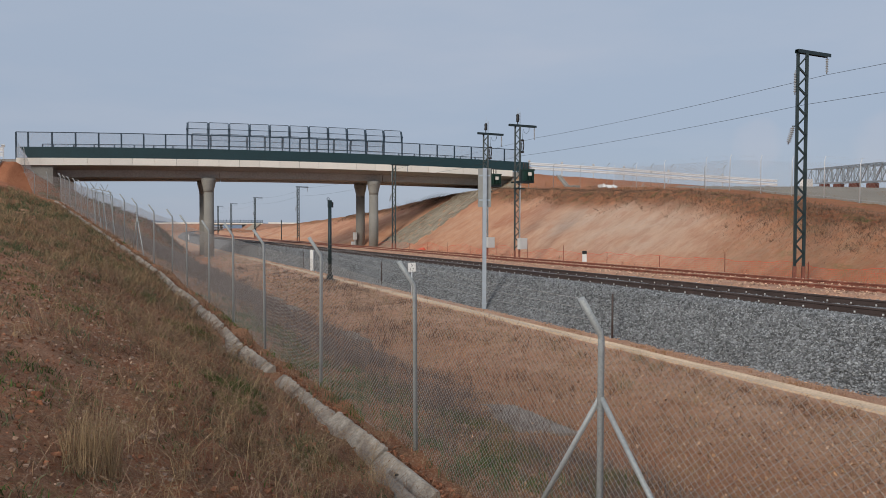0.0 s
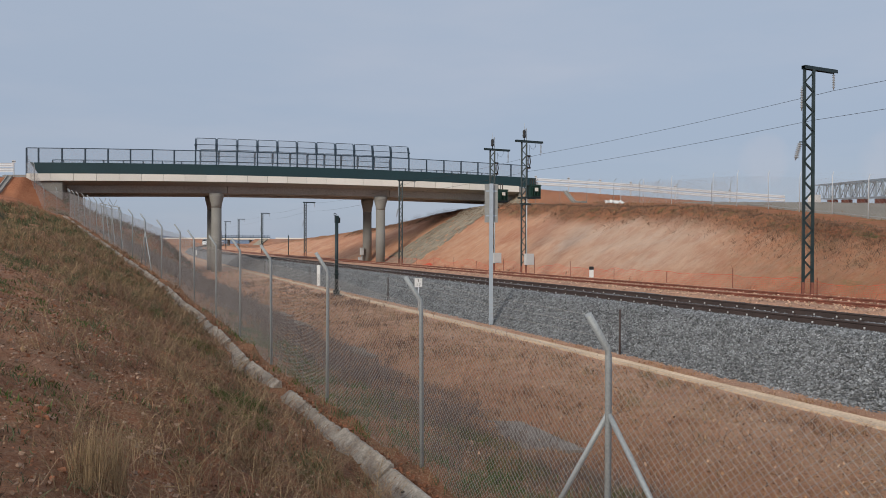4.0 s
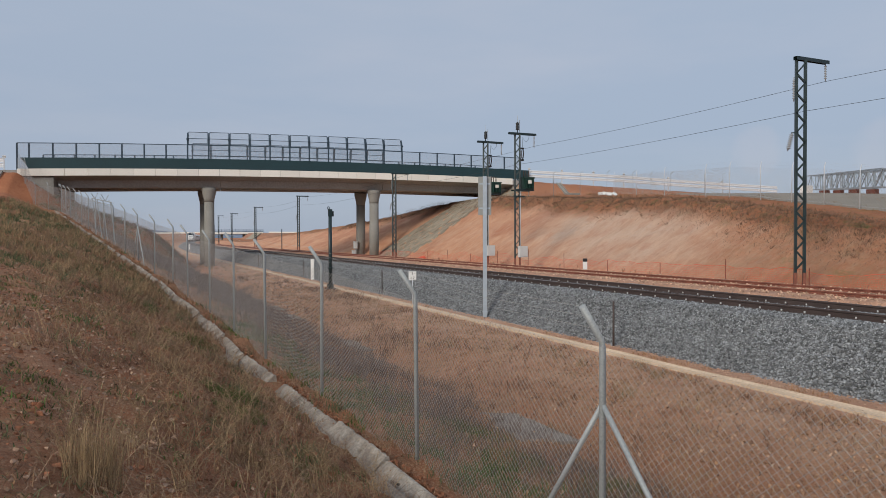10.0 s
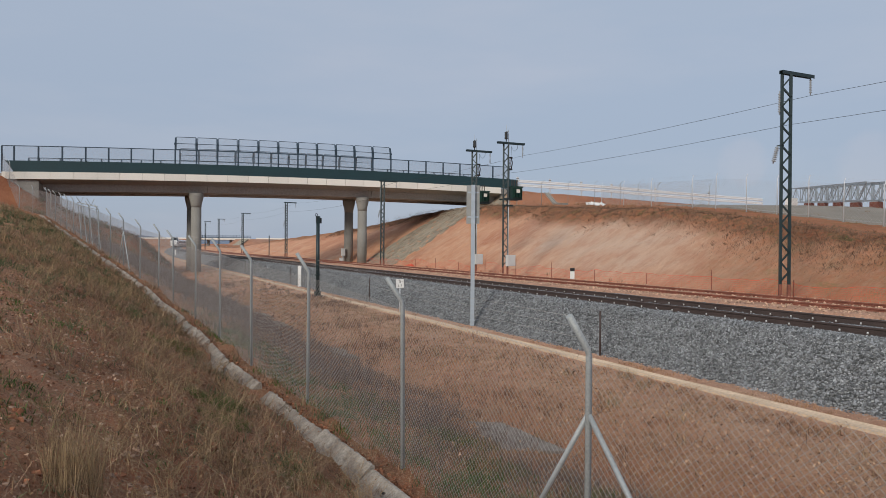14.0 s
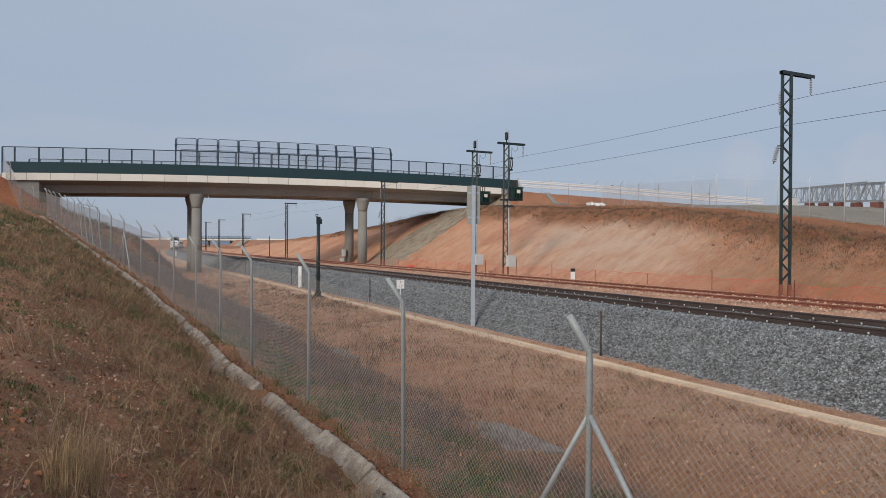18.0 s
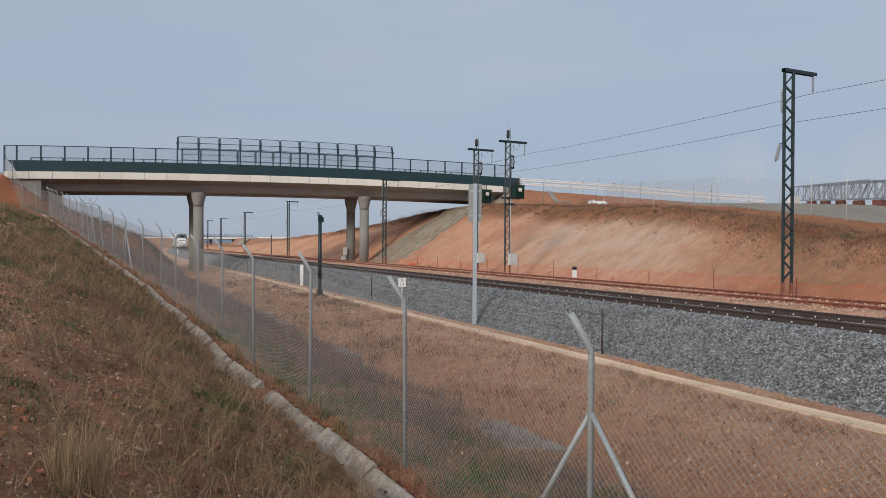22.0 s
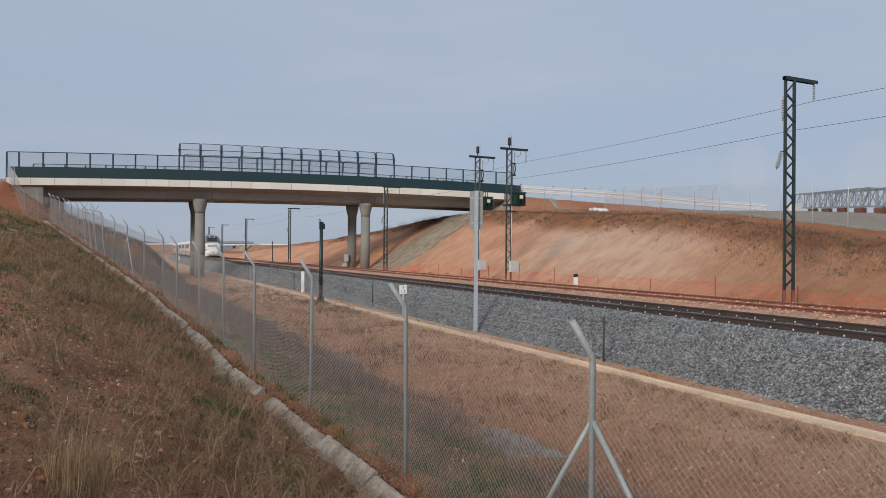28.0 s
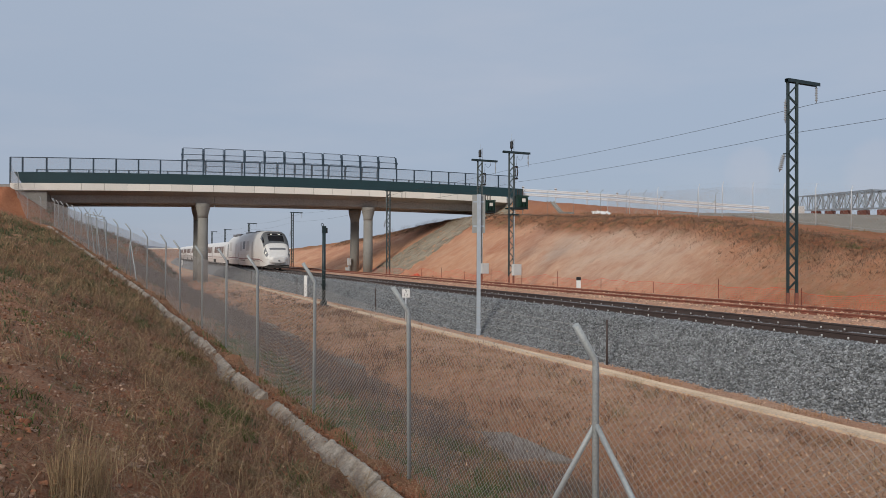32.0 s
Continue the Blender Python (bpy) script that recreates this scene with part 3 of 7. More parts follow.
def bridge():
    br = thing("road_bridge", "concrete road bridge with dark green parapet and steel mesh railing", "bridge", BRIDGE_M)

    def sweep(name, prof, mat, s0, s1, step=2.0, label=""):
        k = max(2, int((s1 - s0) / step) + 1)
        verts, faces = [], []
        for i in range(k):
            s = s0 + (s1 - s0) * i / (k - 1)
            verts += [(s, n, deck_z(s) + z) for n, z in prof]
        m = len(prof)
        for i in range(k - 1):
            for j in range(m):
                a, b2 = i * m + j, i * m + (j + 1) % m
                faces.append((a, b2, b2 + m, a + m))
        faces += [tuple(range(m))[::-1], tuple(range((k - 1) * m, k * m))]
        ob = mesh_part(name, verts, faces, mat, br)
        if label:
            ob["label"] = label
        return ob

    sweep("deck_slab", [(0.12, -0.62), (0.12, -0.06), (B_WIDE - 0.12, -0.06), (B_WIDE - 0.12, -0.62), (B_WIDE - 1.3, -0.9), (1.3, -0.9)], CONCRETE_DARK, -2.0, B_LEN)
    sweep("road_surface", [(0.5, -0.055), (0.5, 0.0), (B_WIDE - 0.5, 0.0), (B_WIDE - 0.5, -0.055)], ASPHALT, -2.0, B_LEN)
    joints = [3.0, 18.1, 35.3, B_LEN - 2.0]
    for a, b2 in zip(joints, joints[1:]):
        for n0 in (1.7, 5.5):
            sweep("girder", [(n0 + 0.2, -1.64), (n0, -0.88), (n0 + 2.8, -0.88), (n0 + 2.6, -1.64)], CONCRETE_DARK, a + 0.025, b2 - 0.025, label="box girder of grey-brown concrete")
    for q, n0 in ((-1, 0.0), (1, B_WIDE)):
        i = 0
        while (i + 1) * PANEL < B_LEN - 0.3:
            s0, s1 = i * PANEL + 0.014, (i + 1) * PANEL - 0.014
            bm = bmesh.new()
            v = []
            for s in (s0, s1):
                for n, z in ((n0 + q * 0.02, -0.60), (n0 - q * 0.10, -0.60), (n0 - q * 0.10, 0.08), (n0 + q * 0.02, 0.08)):
                    v.append(bm.verts.new((s, n, deck_z(s) + z)))
            for f in ((0, 1, 2, 3), (7, 6, 5, 4), (0, 4, 5, 1), (1, 5, 6, 2), (2, 6, 7, 3), (3, 7, 4, 0)):
                bm.faces.new([v[k] for k in f])
            part("fascia_panel", bm, FASCIA, br)
            i += 1
        # parapet of ribbed sheet
        k = 0
        s = 0.3
        while s < B_LEN - 0.2:
            s1 = min(s + PANEL, B_LEN)
            bm = bmesh.new()
            cut = 0.9 if k == 0 else 0.0
            v = [bm.verts.new((a, n, deck_z(a) + z)) for n in (n0, n0 - q * 0.05) for a, z in ((s, 0.004), (s1, 0.004), (s1, 1.12), (s, 1.12))]
            if cut:
                v[0].co.x += 0.75
                v[4].co.x += 0.75
            for f in ((0, 1, 2, 3), (7, 6, 5, 4), (0, 4, 5, 1), (1, 5, 6, 2), (2, 6, 7, 3), (3, 7, 4, 0)):
                bm.faces.new([v[j] for j in f])
            part("parapet_sheet", bm, PARAPET, br)
            s = s1
            k += 1
        zz = deck_z(0)
        mesh_part("end_mesh", [(0.02, n0 - q * 0.03, zz + 0.01), (1.1, n0 - q * 0.03, zz + 0.01), (0.32, n0 - q * 0.03, zz + 1.1), (0.02, n0 - q * 0.03, zz + 1.1)], [(0, 1, 2, 3)], ENDMESH, br)
        cage0, cage1 = 7, 18
        for k in range(-1, 26):
            s = (k + 0.5) * PANEL if k >= 0 else 0.0
            z0 = deck_z(s)
            tall = cage0 <= k <= cage1
            part("railing_post", mass(lambda bm: box(bm, s - 0.07, s + 0.07, n0 - q * 0.14, n0 - q * 0.05, z0, z0 + 2.5)), DARKBLUE, br)
            if tall:
                part("cage_post", mass(lambda bm: beam(bm, (s, n0 - q * 0.1, z0 + 2.4), (s, n0 - q * 0.2, z0 + 3.3), 0.13), lambda bm: beam(bm, (s, n0 - q * 0.2, z0 + 3.27), (s, n0 - q * 0.52, z0 + 3.75), 0.12),
                                       lambda bm: box(bm, s - 0.1, s + 0.1, n0 + q * 0.02, n0 - q * 0.05, z0 + 3.0, z0 + 3.15)), DARKBLUE, br)
            if k < 25:
                s1 = (k + 1.5) * PANEL
                z1 = deck_z(s1)

                def mesh_panel(bm):
                    v = [bm.verts.new((a, n0 - q * c, zz)) for c in (0.082, 0.09) for a, zz in ((s + 0.07, z0 + 1.12), (s1 - 0.07, z1 + 1.12), (s1 - 0.07, z1 + 2.46), (s + 0.07, z0 + 2.46))]
                    for f in ((0, 1, 2, 3), (7, 6, 5, 4), (0, 4, 5, 1), (1, 5, 6, 2), (2, 6, 7, 3), (3, 7, 4, 0)):
                        bm.faces.new([v[j] for j in f])
                part("mesh_panel", mass(mesh_panel), FINEMESH, br, "fine see-through steel mesh panel")
                part("top_rail", mass(lambda bm: beam(bm, (s, n0 - q * 0.09, z0 + 2.5), (s1, n0 - q * 0.09, z1 + 2.5), 0.07)), DARKBLUE, br)
                if cage0 <= k < cage1:
                    def frame_bars(bm):
                        a, c = s + 0.1, s1 - 0.1
                        lo0, lo1 = (a, n0 - q * 0.13, z0 + 2.55), (c, n0 - q * 0.13, z1 + 2.55)
                        mi0, mi1 = (a, n0 - q * 0.19, z0 + 3.15), (c, n0 - q * 0.19, z1 + 3.15)
                        hi0, hi1 = (a, n0 - q * 0.55, z0 + 3.85), (c, n0 - q * 0.55, z1 + 3.85)
                        for u, v2 in ((lo0, lo1), (mi0, mi1), (hi0, hi1), (lo0, mi0), (mi0, hi0), (lo1, mi1), (mi1, hi1)):
                            beam(bm, u, v2, 0.05)
                    def cage_net(bm):
                        a, c = s + 0.12, s1 - 0.12
                        for (o0, h0), (o1, h1) in zip(((0.13, 2.55), (0.19, 3.15)), ((0.19, 3.15), (0.55, 3.85))):
                            v = [bm.verts.new((p, n0 - q * (o + e), zz + h)) for e in (0.0, 0.008) for p, zz, o, h in ((a, z0, o0, h0), (c, z1, o0, h0), (c, z1, o1, h1), (a, z0, o1, h1))]
                            for f in ((0, 1, 2, 3), (7, 6, 5, 4), (0, 4, 5, 1), (1, 5, 6, 2), (2, 6, 7, 3), (3, 7, 4, 0)):
                                bm.faces.new([v[j] for j in f])
                    part("cage_net", mass(cage_net), FINEMESH, br, "fine see-through mesh of the cage")
                    part("cage_panel", mass(frame_bars), DARKBLUE, br, "curved dark blue mesh panel over the railing")
    # abutments
    z0 = deck_z(0)
    part("abutment", mass(lambda bm: box(bm, 0.1, 3.0, 0.25, B_WIDE - 0.25, z0 - 5.0, z0 - 0.62)), CONCRETE, br, "pale concrete abutment wall")
    z1 = deck_z(B_LEN)
    part("abutment", mass(lambda bm: box(bm, B_LEN - 2.0, B_LEN + 0.3, 0.25, B_WIDE - 0.25, z1 - 5.0, z1 - 0.62)), CONCRETE, br, "pale concrete abutment wall")
    part("bearing_shelf", mass(lambda bm: box(bm, B_LEN - 2.6, B_LEN - 2.0, 0.8, B_WIDE - 0.8, z1 - 4.4, z1 - 1.64)), CONCRETE_DARK, br)
    return br


bridge()


def pier(s, n, top_drop=1.64):
    m = bridge_point(s, n, 0)
    zt = deck_z(s) - top_drop
    zb = ground_height(m.x, m.y) - 0.3
    th = thing("bridge_pier", "round concrete bridge pier with flared head", "pier", pose(m.x, m.y, zb), "piers of the bridge")
    h = zt - zb
    part("column", mass(lambda bm: tube(bm, [(0, 0, 0), (0, 0, h - 3.9), (0, 0, h - 3.88), (0, 0, h - 1.5)], [0.525, 0.525, 0.505, 0.505], 24)), CONCRETE, th, "grey concrete column with casting lines")
    part("pier_head", mass(lambda bm: tube(bm, [(0, 0, h - 1.5), (0, 0, h - 1.2), (0, 0, h - 0.4), (0, 0, h - 0.05)], [0.51, 0.53, 0.72, 0.735], 24)), CONCRETE, th)
    part("bearing_block", mass(lambda bm: box(bm, -0.4, 0.4, -0.4, 0.4, h - 0.05, h)), CONCRETE_DARK, th)
    return th


for s in (17.0, 34.3):
    for n in (1.8, 6.7):
        pier(s + (n - 1.8) * -0.12, n)


# stone pitching on the slope before the eastern abutment
def pitching():
    th = thing("stone_pitching", "slope paved with flat grey stones under the bridge", "paving", kind="structure")
    random.seed(5)
    shapes = []
    for k in range(8):
        bm = bmesh.new()
        box(bm, -0.27, 0.27, -0.115, 0.115, -0.08, 0.02)
        for v in bm.verts:
            v.co += Vector((random.uniform(-0.07, 0.07), random.uniform(-0.035, 0.035), random.uniform(-0.02, 0.012)))
        me = bpy.data.meshes.new("stone")
        bm.to_mesh(me)
        bm.free()
        me.materials.append(STONE_PITCH)
        shapes.append(me)
    rest_v, rest_f = [], []
    s = 34.8
    row = 0
    while s < 50.6:
        n = -6.0 + random.uniform(-0.4, 0.3)
        while n < 3.4:
            a = bridge_point(s + 0.35 * n * 0.25 + random.uniform(-0.2, 0.2), n + random.uniform(-0.1, 0.1), 0)
            z = float(land(a.x, a.y))
            e = 0.3
            px, py = a + BD * e, a + BN * e
            u = Vector((px.x - a.x, px.y - a.y, float(land(px.x, px.y)) - z)).normalized()
            v = Vector((py.x - a.x, py.y - a.y, float(land(py.x, py.y)) - z)).normalized()
            w = u.cross(v).normalized()
            m = Matrix(((u.x, v.x, w.x, a.x), (u.y, v.y, w.y, a.y), (u.z, v.z, w.z, z + 0.03), (0, 0, 0, 1)))
            me = random.choice(shapes)
            if 4 <= row < 11:
                ob = new("stone", me)
                ob.matrix_basis = m
                ob.parent = th
            else:
                k = len(rest_v)
                rest_v += [m @ q.co for q in me.vertices]
                rest_f += [tuple(k + q for q in f.vertices) for f in me.polygons]
            n += random.uniform(0.2, 0.28)
        s += 0.46
        row += 1
    ob = mesh_part("upper_stones", rest_v, rest_f, STONE_PITCH_UP, th)
    ob["kind"] = "stuff"


pitching()


def guard_rail(name, pts, label, mat, double=True, tall=1.0):
    """A steel crash barrier: wave-shaped beams on posts along pts."""
    th = thing(name, label, "guard rail")
    pts = [Vector(p) for p in pts]
    for k, (a, b2) in enumerate(zip(pts, pts[1:])):
        d = (b2 - a).normalized()
        nn = Vector((d.y, -d.x, 0))
        for h in ((0.55, 1.02) if double else (0.62,)):
            prof = [(0.0, -0.14), (0.03, -0.11), (0.03, -0.05), (0.01, -0.02), (0.01, 0.02), (0.03, 0.05), (0.03, 0.11), (0.0, 0.14)]
            prof = [(q, z * tall) for q, z in prof]
            vs, fs = [], []
            for p in (a, b2):
                vs += [p + nn * q + Vector((0, 0, h + z)) for q, z in prof] + [p + nn * (q - 0.012) + Vector((0, 0, h + z)) for q, z in prof]
            for i in range(7):
                fs += [(i, i + 1, i + 17, i + 16), (i + 8, i + 24, i + 25, i + 9)]
            fs += [(0, 16, 24, 8), (7, 15, 31, 23)]
            mesh_part("beam", vs, fs, mat, th)
        p = a
        part("post", mass(lambda bm: box(bm, -0.05, 0.05, -0.06, 0.06, -0.5, 1.18 if double else 0.8, Matrix.Translation(p - nn * 0.08))), GALV_PALE, th)
        if double:
            rf = part("reflector", mass(lambda bm: box(bm, -0.14, 0.14, -0.03, 0.03, 1.2, 1.46, Matrix.Translation(p - nn * 0.08))), WHITEP, th, "white reflector plate")
            part("dark_band", mass(lambda bm: box(bm, -0.145, 0.145, -0.035, 0.035, 1.29, 1.35, Matrix.Translation(p - nn * 0.08))), BLACKP, rf)
    return th


guard_rail("guard_rail", [bridge_point(s, 0.7, deck_z(max(s, -8)) - 0.08) for s in (-1.2, -5.2, -9.2, -13.6, -17.6, -21.6)], "pale galvanised double guard rail at the bridge approach", GUARD_PALE, True, 1.45)
E1 = [(52.4, 0.4, 8.2), (56.4, 0.0, 8.06), (60.4, -0.3, 7.92), (64.4, -0.5, 7.78), (70.4, -0.8, 7.46), (78, -1.2, 7.12), (86, -1.6, 6.82)]
guard_rail("guard_rail", [bridge_point(*e) for e in E1], "pale galvanised double guard rail along the sloping road", GUARD_PALE, True, 1.2)
guard_rail("guard_rail", [bridge_point(s, B_WIDE + 0.5 - n, z) for s, n, z in E1[:6]], "pale galvanised guard rail on the far road edge", GALV_PALE, False)


def road(s0, s1, name):
    vs, fs = [], []
    k = 14
    for i in range(k):
        s = s0 + (s1 - s0) * i / (k - 1)
        zz = deck_z(max(-8, min(s, B_LEN))) - 0.12 - (0.036 * max(0, s - B_LEN)) - 0.02 * max(0, -8 - s)
        vs += [bridge_point(s, 0.9, zz), bridge_point(s, B_WIDE - 0.9, zz), bridge_point(s, B_WIDE, zz - 0.7), bridge_point(s, 0.0, zz - 0.7)]
    for i in range(k - 1):
        for j in range(4):
            a, b2 = 4 * i + j, 4 * i + (j + 1) % 4
            fs.append((a, b2, b2 + 4, a + 4))
    tagged(mesh_part(name, vs, fs, ASPHALT), "grey asphalt road leading to the bridge", "road", kind="structure")


road(-60, -2.0, "road")
road(B_LEN, 92, "road")


# channels that drain the embankments
def downdrain(s, n0, n1, label):
    th = thing("drain_channel", label, "drain", kind="structure")
    k = 16
    for i in range(k):
        a = bridge_point(s - 0.25 * i * 0.2, n0 + (n1 - n0) * i / k, 0)
        b2 = bridge_point(s - 0.25 * (i + 0.95) * 0.2, n0 + (n1 - n0) * (i + 0.95) / k, 0)
        a.z, b2.z = float(land(a.x, a.y)) + 0.08, float(land(b2.x, b2.y)) + 0.08
        d = b2 - a
        m = Matrix.Translation(a) @ d.to_track_quat("X", "Z").to_matrix().to_4x4()
        L = d.length

        def piece(bm):
            box(bm, 0, L, -0.24, 0.24, -0.12, 0.0, m)
            box(bm, 0, L, -0.24, -0.16, 0.0, 0.12, m)
            box(bm, 0, L, 0.16, 0.24, 0.0, 0.12, m)
        part("channel_piece", mass(piece), CONCRETE, th)


downdrain(-1.2, -0.6, -14.0, "concrete drain channel down the red embankment")
downdrain(55.5, -0.8, -7.0, "concrete drain channel down the eastern embankment")


# ---- masts, wires, signs beside the track ----
def insulator(th, name, a, b2, r=0.05, n=8, mat=None):
    a, b2 = Vector(a), Vector(b2)
    pts, rs = [a], [0.015]
    for k in range(n):
        for f, q in ((0.1, 0.4), (0.35, 1.0), (0.55, 1.0), (0.8, 0.4)):
            pts.append(a.lerp(b2, 0.1 + 0.8 * (k + f) / n))
            rs.append(r * q)
    pts.append(b2)
    rs.append(0.015)
    return part(name, mass(lambda bm: tube(bm, pts, rs, 8)), mat or INSUL, th)


def mast(x, y, h=8.43, kind="plain", turn=0.0):
    h -= 0.65 if 50 < y < 120 else 0.75 if 120 < y < 150 else 0.7 if 150 < y < 190 else 0.2 if y > 190 else 0.0
    x = x + bent(y)
    lab = {"plain": "dark green steel lattice mast with cross arm and insulators", "supply": "dark green lattice mast carrying a transformer and white cabinet", "bare": "dark green steel lattice mast with cross arm"}[kind]
    th = thing("lattice_mast", lab, "mast", pose(x, y, -0.35, 0, 0, turn), "lattice masts along the track")
    w = 0.148
    skew = pose(0, 0, 0, 0, 0, -38)
    for sx in (-1, 1):
        prof = [(0.05, -0.06), (0.05, 0.06), (-0.045, 0.06), (-0.045, 0.048), (0.038, 0.048), (0.038, -0.048), (-0.045, -0.048), (-0.045, -0.06)]
        vs = [(sx * (w + a), b2, z) for z in (-0.4, h) for a, b2 in prof]
        fs = [(i, (i + 1) % 8, 8 + (i + 1) % 8, 8 + i) for i in range(8)] + [tuple(range(8, 16))]
        mesh_part("upright", vs, fs, MASTGREEN, th).matrix_basis = skew
        part("base_sleeve", mass(lambda bm: box(bm, sx * w - 0.056, sx * w + 0.056, -0.066, 0.066, 0.0, 0.65)), RUSTSTEEL, th, "rust red stained mast foot").matrix_basis = skew

    def lattice(bm):
        z, sgn = 0.75, 1
        while z < h - 0.4:
            for yy in (-0.054, 0.054):
                box(bm, -0.025, 0.025, -0.006, 0.006, -0.25, 0.25, pose(0, yy, z + 0.18, 0, sgn * math.degrees(math.atan2(2 * w, 0.36)), 0))
            z += 0.36
            sgn = -sgn
    part("lattice", mass(lattice), MASTGREEN, th, "zigzag lattice bars").matrix_basis = skew
    part("footing", mass(lambda bm: box(bm, -0.4, 0.4, -0.4, 0.4, -0.6, 0.02)), CONCRETE, th)
    a0, a1 = (-0.3, 1.44) if kind != "supply" else (-0.62, 1.35)
    part("cross_arm", mass(lambda bm: box(bm, a0, a1, -0.08, -0.065, h - 0.02, h + 0.11), lambda bm: box(bm, a0, a1, 0.065, 0.08, h - 0.02, h + 0.11), lambda bm: box(bm, a0, a1, -0.065, 0.065, h + 0.095, h + 0.11)), MASTGREEN, th)
    insulator(th, "suspension_insulator", (a1 - 0.12, 0, h), (a1 - 0.12, 0, h - (0.64 if kind != "supply" else 0.8)))
    if kind == "plain":
        insulator(th, "tension_insulator", (-0.17, 0.16, h - 1.5), (-0.17, 0.16, h - 0.6), 0.05)
        insulator(th, "tension_insulator", (-0.2, 0.18, h - 2.62), (-0.31, 0.3, h - 3.3), 0.085)
        part("stay_bracket", mass(lambda bm: beam(bm, (-0.05, 0.05, h - 2.64), (-0.23, 0.21, h - 2.64), 0.04)), MASTGREEN, th)
    if kind == "supply":
        part("arrester", mass(lambda bm: tube(bm, [(0, 0, h + 0.11), (0, 0, h + 0.27)] + [(0, 0, h + 0.28 + 0.045 * k) for k in range(11)] + [(0, 0, h + 0.76)], [0.03, 0.03] + [0.115 if k % 2 else 0.085 for k in range(11)] + [0.03], 10)), BLACKP, th, "dark ribbed surge arrester on top")
        part("arrester_frame", mass(lambda bm: beam(bm, (0.17, 0, h + 0.1), (0.17, 0, h + 0.9), 0.025), lambda bm: beam(bm, (-0.02, 0, h + 0.78), (0.18, 0, h + 0.78), 0.025), lambda bm: tube(bm, [(0, 0, h + 0.76), (0.02, 0, h + 1.2)], 0.01, 4)), GALV, th, "thin galvanised arrester frame and whip")
        part("fuse_bracket", mass(lambda bm: box(bm, 0.2, 0.42, -0.1, 0.1, h - 0.9, h - 0.82), lambda bm: box(bm, 0.2, 0.42, -0.1, 0.1, h - 1.65, h - 1.55), lambda bm: tube(bm, [(0.4, 0, h - 0.85), (0.46, 0, h - 1.2), (0.38, 0, h - 1.6)], 0.04, 6)), BLACKP, th)
        insulator(th, "fuse_insulator", (0.3, 0, h - 1.5), (0.3, 0, h - 0.95), 0.06, 5)
        tr = part("transformer", mass(lambda bm: box(bm, 0.32, 1.0, -0.35, 0.35, h - 3.45, h - 2.75), lambda bm: box(bm, 0.28, 1.04, -0.39, 0.39, h - 2.77, h - 2.68)), TRANSGREEN, th, "dark green oil transformer box with cooling fins")
        for k in range(6):
            part("cooling_fin", mass(lambda bm: box(bm, 0.36 + k * 0.11, 0.39 + k * 0.11, -0.47, -0.35, h - 3.38, h - 2.85)), TRANSGREEN, tr)
        for k in (0.45, 0.62, 0.8):
            insulator(tr, "bushing", (k, 0, h - 2.68), (k, 0, h - 2.25), 0.045, 6, RAIL)
        part("warning_plate", mass(lambda bm: box(bm, 0.5, 0.75, -0.485, -0.475, h - 3.1, h - 2.88)), FASCIA, tr)
        part("bracket", mass(lambda bm: box(bm, -0.3, 1.05, -0.3, -0.24, h - 3.55, h - 3.45), lambda bm: box(bm, -0.3, 1.05, 0.24, 0.3, h - 3.55, h - 3.45)), MASTGREEN, th)
        part("platform_bracket", mass(lambda bm: box(bm, -0.36, 0.42, -0.2, -0.12, h - 3.95, h - 3.85)), MASTGREEN, th)
        part("conduit", mass(lambda bm: tube(bm, [(0.12, -0.13, 0.9), (0.12, -0.13, h - 3.5)], 0.04, 6)), GALV_PALE, th, "pale plastic cable conduit")
        cab = part("cabinet", mass(lambda bm: box(bm, -0.05, 0.5, -0.42, -0.14, 0.72, 1.42)), GREYBOX, th, "white steel cabinet at the mast foot")
        part("cabinet_door", mass(lambda bm: box(bm, 0.0, 0.45, -0.435, -0.423, 0.77, 1.37)), GREYBOX, cab)
        part("jumper_cable", mass(lambda bm: tube(bm, [(0.86, 0, h), (0.82, 0, h - 0.26), (0.66, 0, h - 0.42), (0.5, 0, h - 0.36), (0.4, 0, h - 0.15), (0.36, 0, h - 0.85)], 0.012, 4)), BLACKP, th)
    return th


MASTS = ((22.6, -3.0, "plain"), (22.6, 17.7, "plain"), (22.6, 37.8, "supply"), (22.6, 42.0, "supply"), (22.6, 59.6, "plain"), (22.6, 97.6, "plain"), (22.7, 134, "plain"), (22.7, 171, "bare"), (22.7, 208, "bare"))
for mx, my, mk in MASTS:
    mast(mx, my, kind=mk)


def wires():
    for dx, dz, lab in ((1.32, 7.44, "feeder"), (0.2, 6.25, "earth")):
        th = thing("overhead_wire", "thin dark overhead wire strung between the masts", "wire", group="wires on the masts")
        spans = [m for m in MASTS if m[1] not in (42.0,)]
        for a, b2 in zip(spans, spans[1:]):
            pts = []
            drop = 0.45 * ((b2[1] - a[1]) / 40) ** 2
            for i in range(13):
                f = i / 12
                y = a[1] + (b2[1] - a[1]) * f
                pts.append((a[0] + dx + bent(y) + (b2[0] - a[0]) * f, y, dz - 0.02 - 4 * drop * f * (1 - f)))
            part("wire_span", mass(lambda bm: tube(bm, pts, 0.0085, 4, False)), BLACKP, th)


wires()


def simple_post(name, label, cat, x, y, z, h, r, mat, n=8):
    th = thing(name, label, cat, pose(x, y, z))
    part("shaft", mass(lambda bm: tube(bm, [(0, 0, -0.3), (0, 0, h)], r, n)), mat, th)
    return th


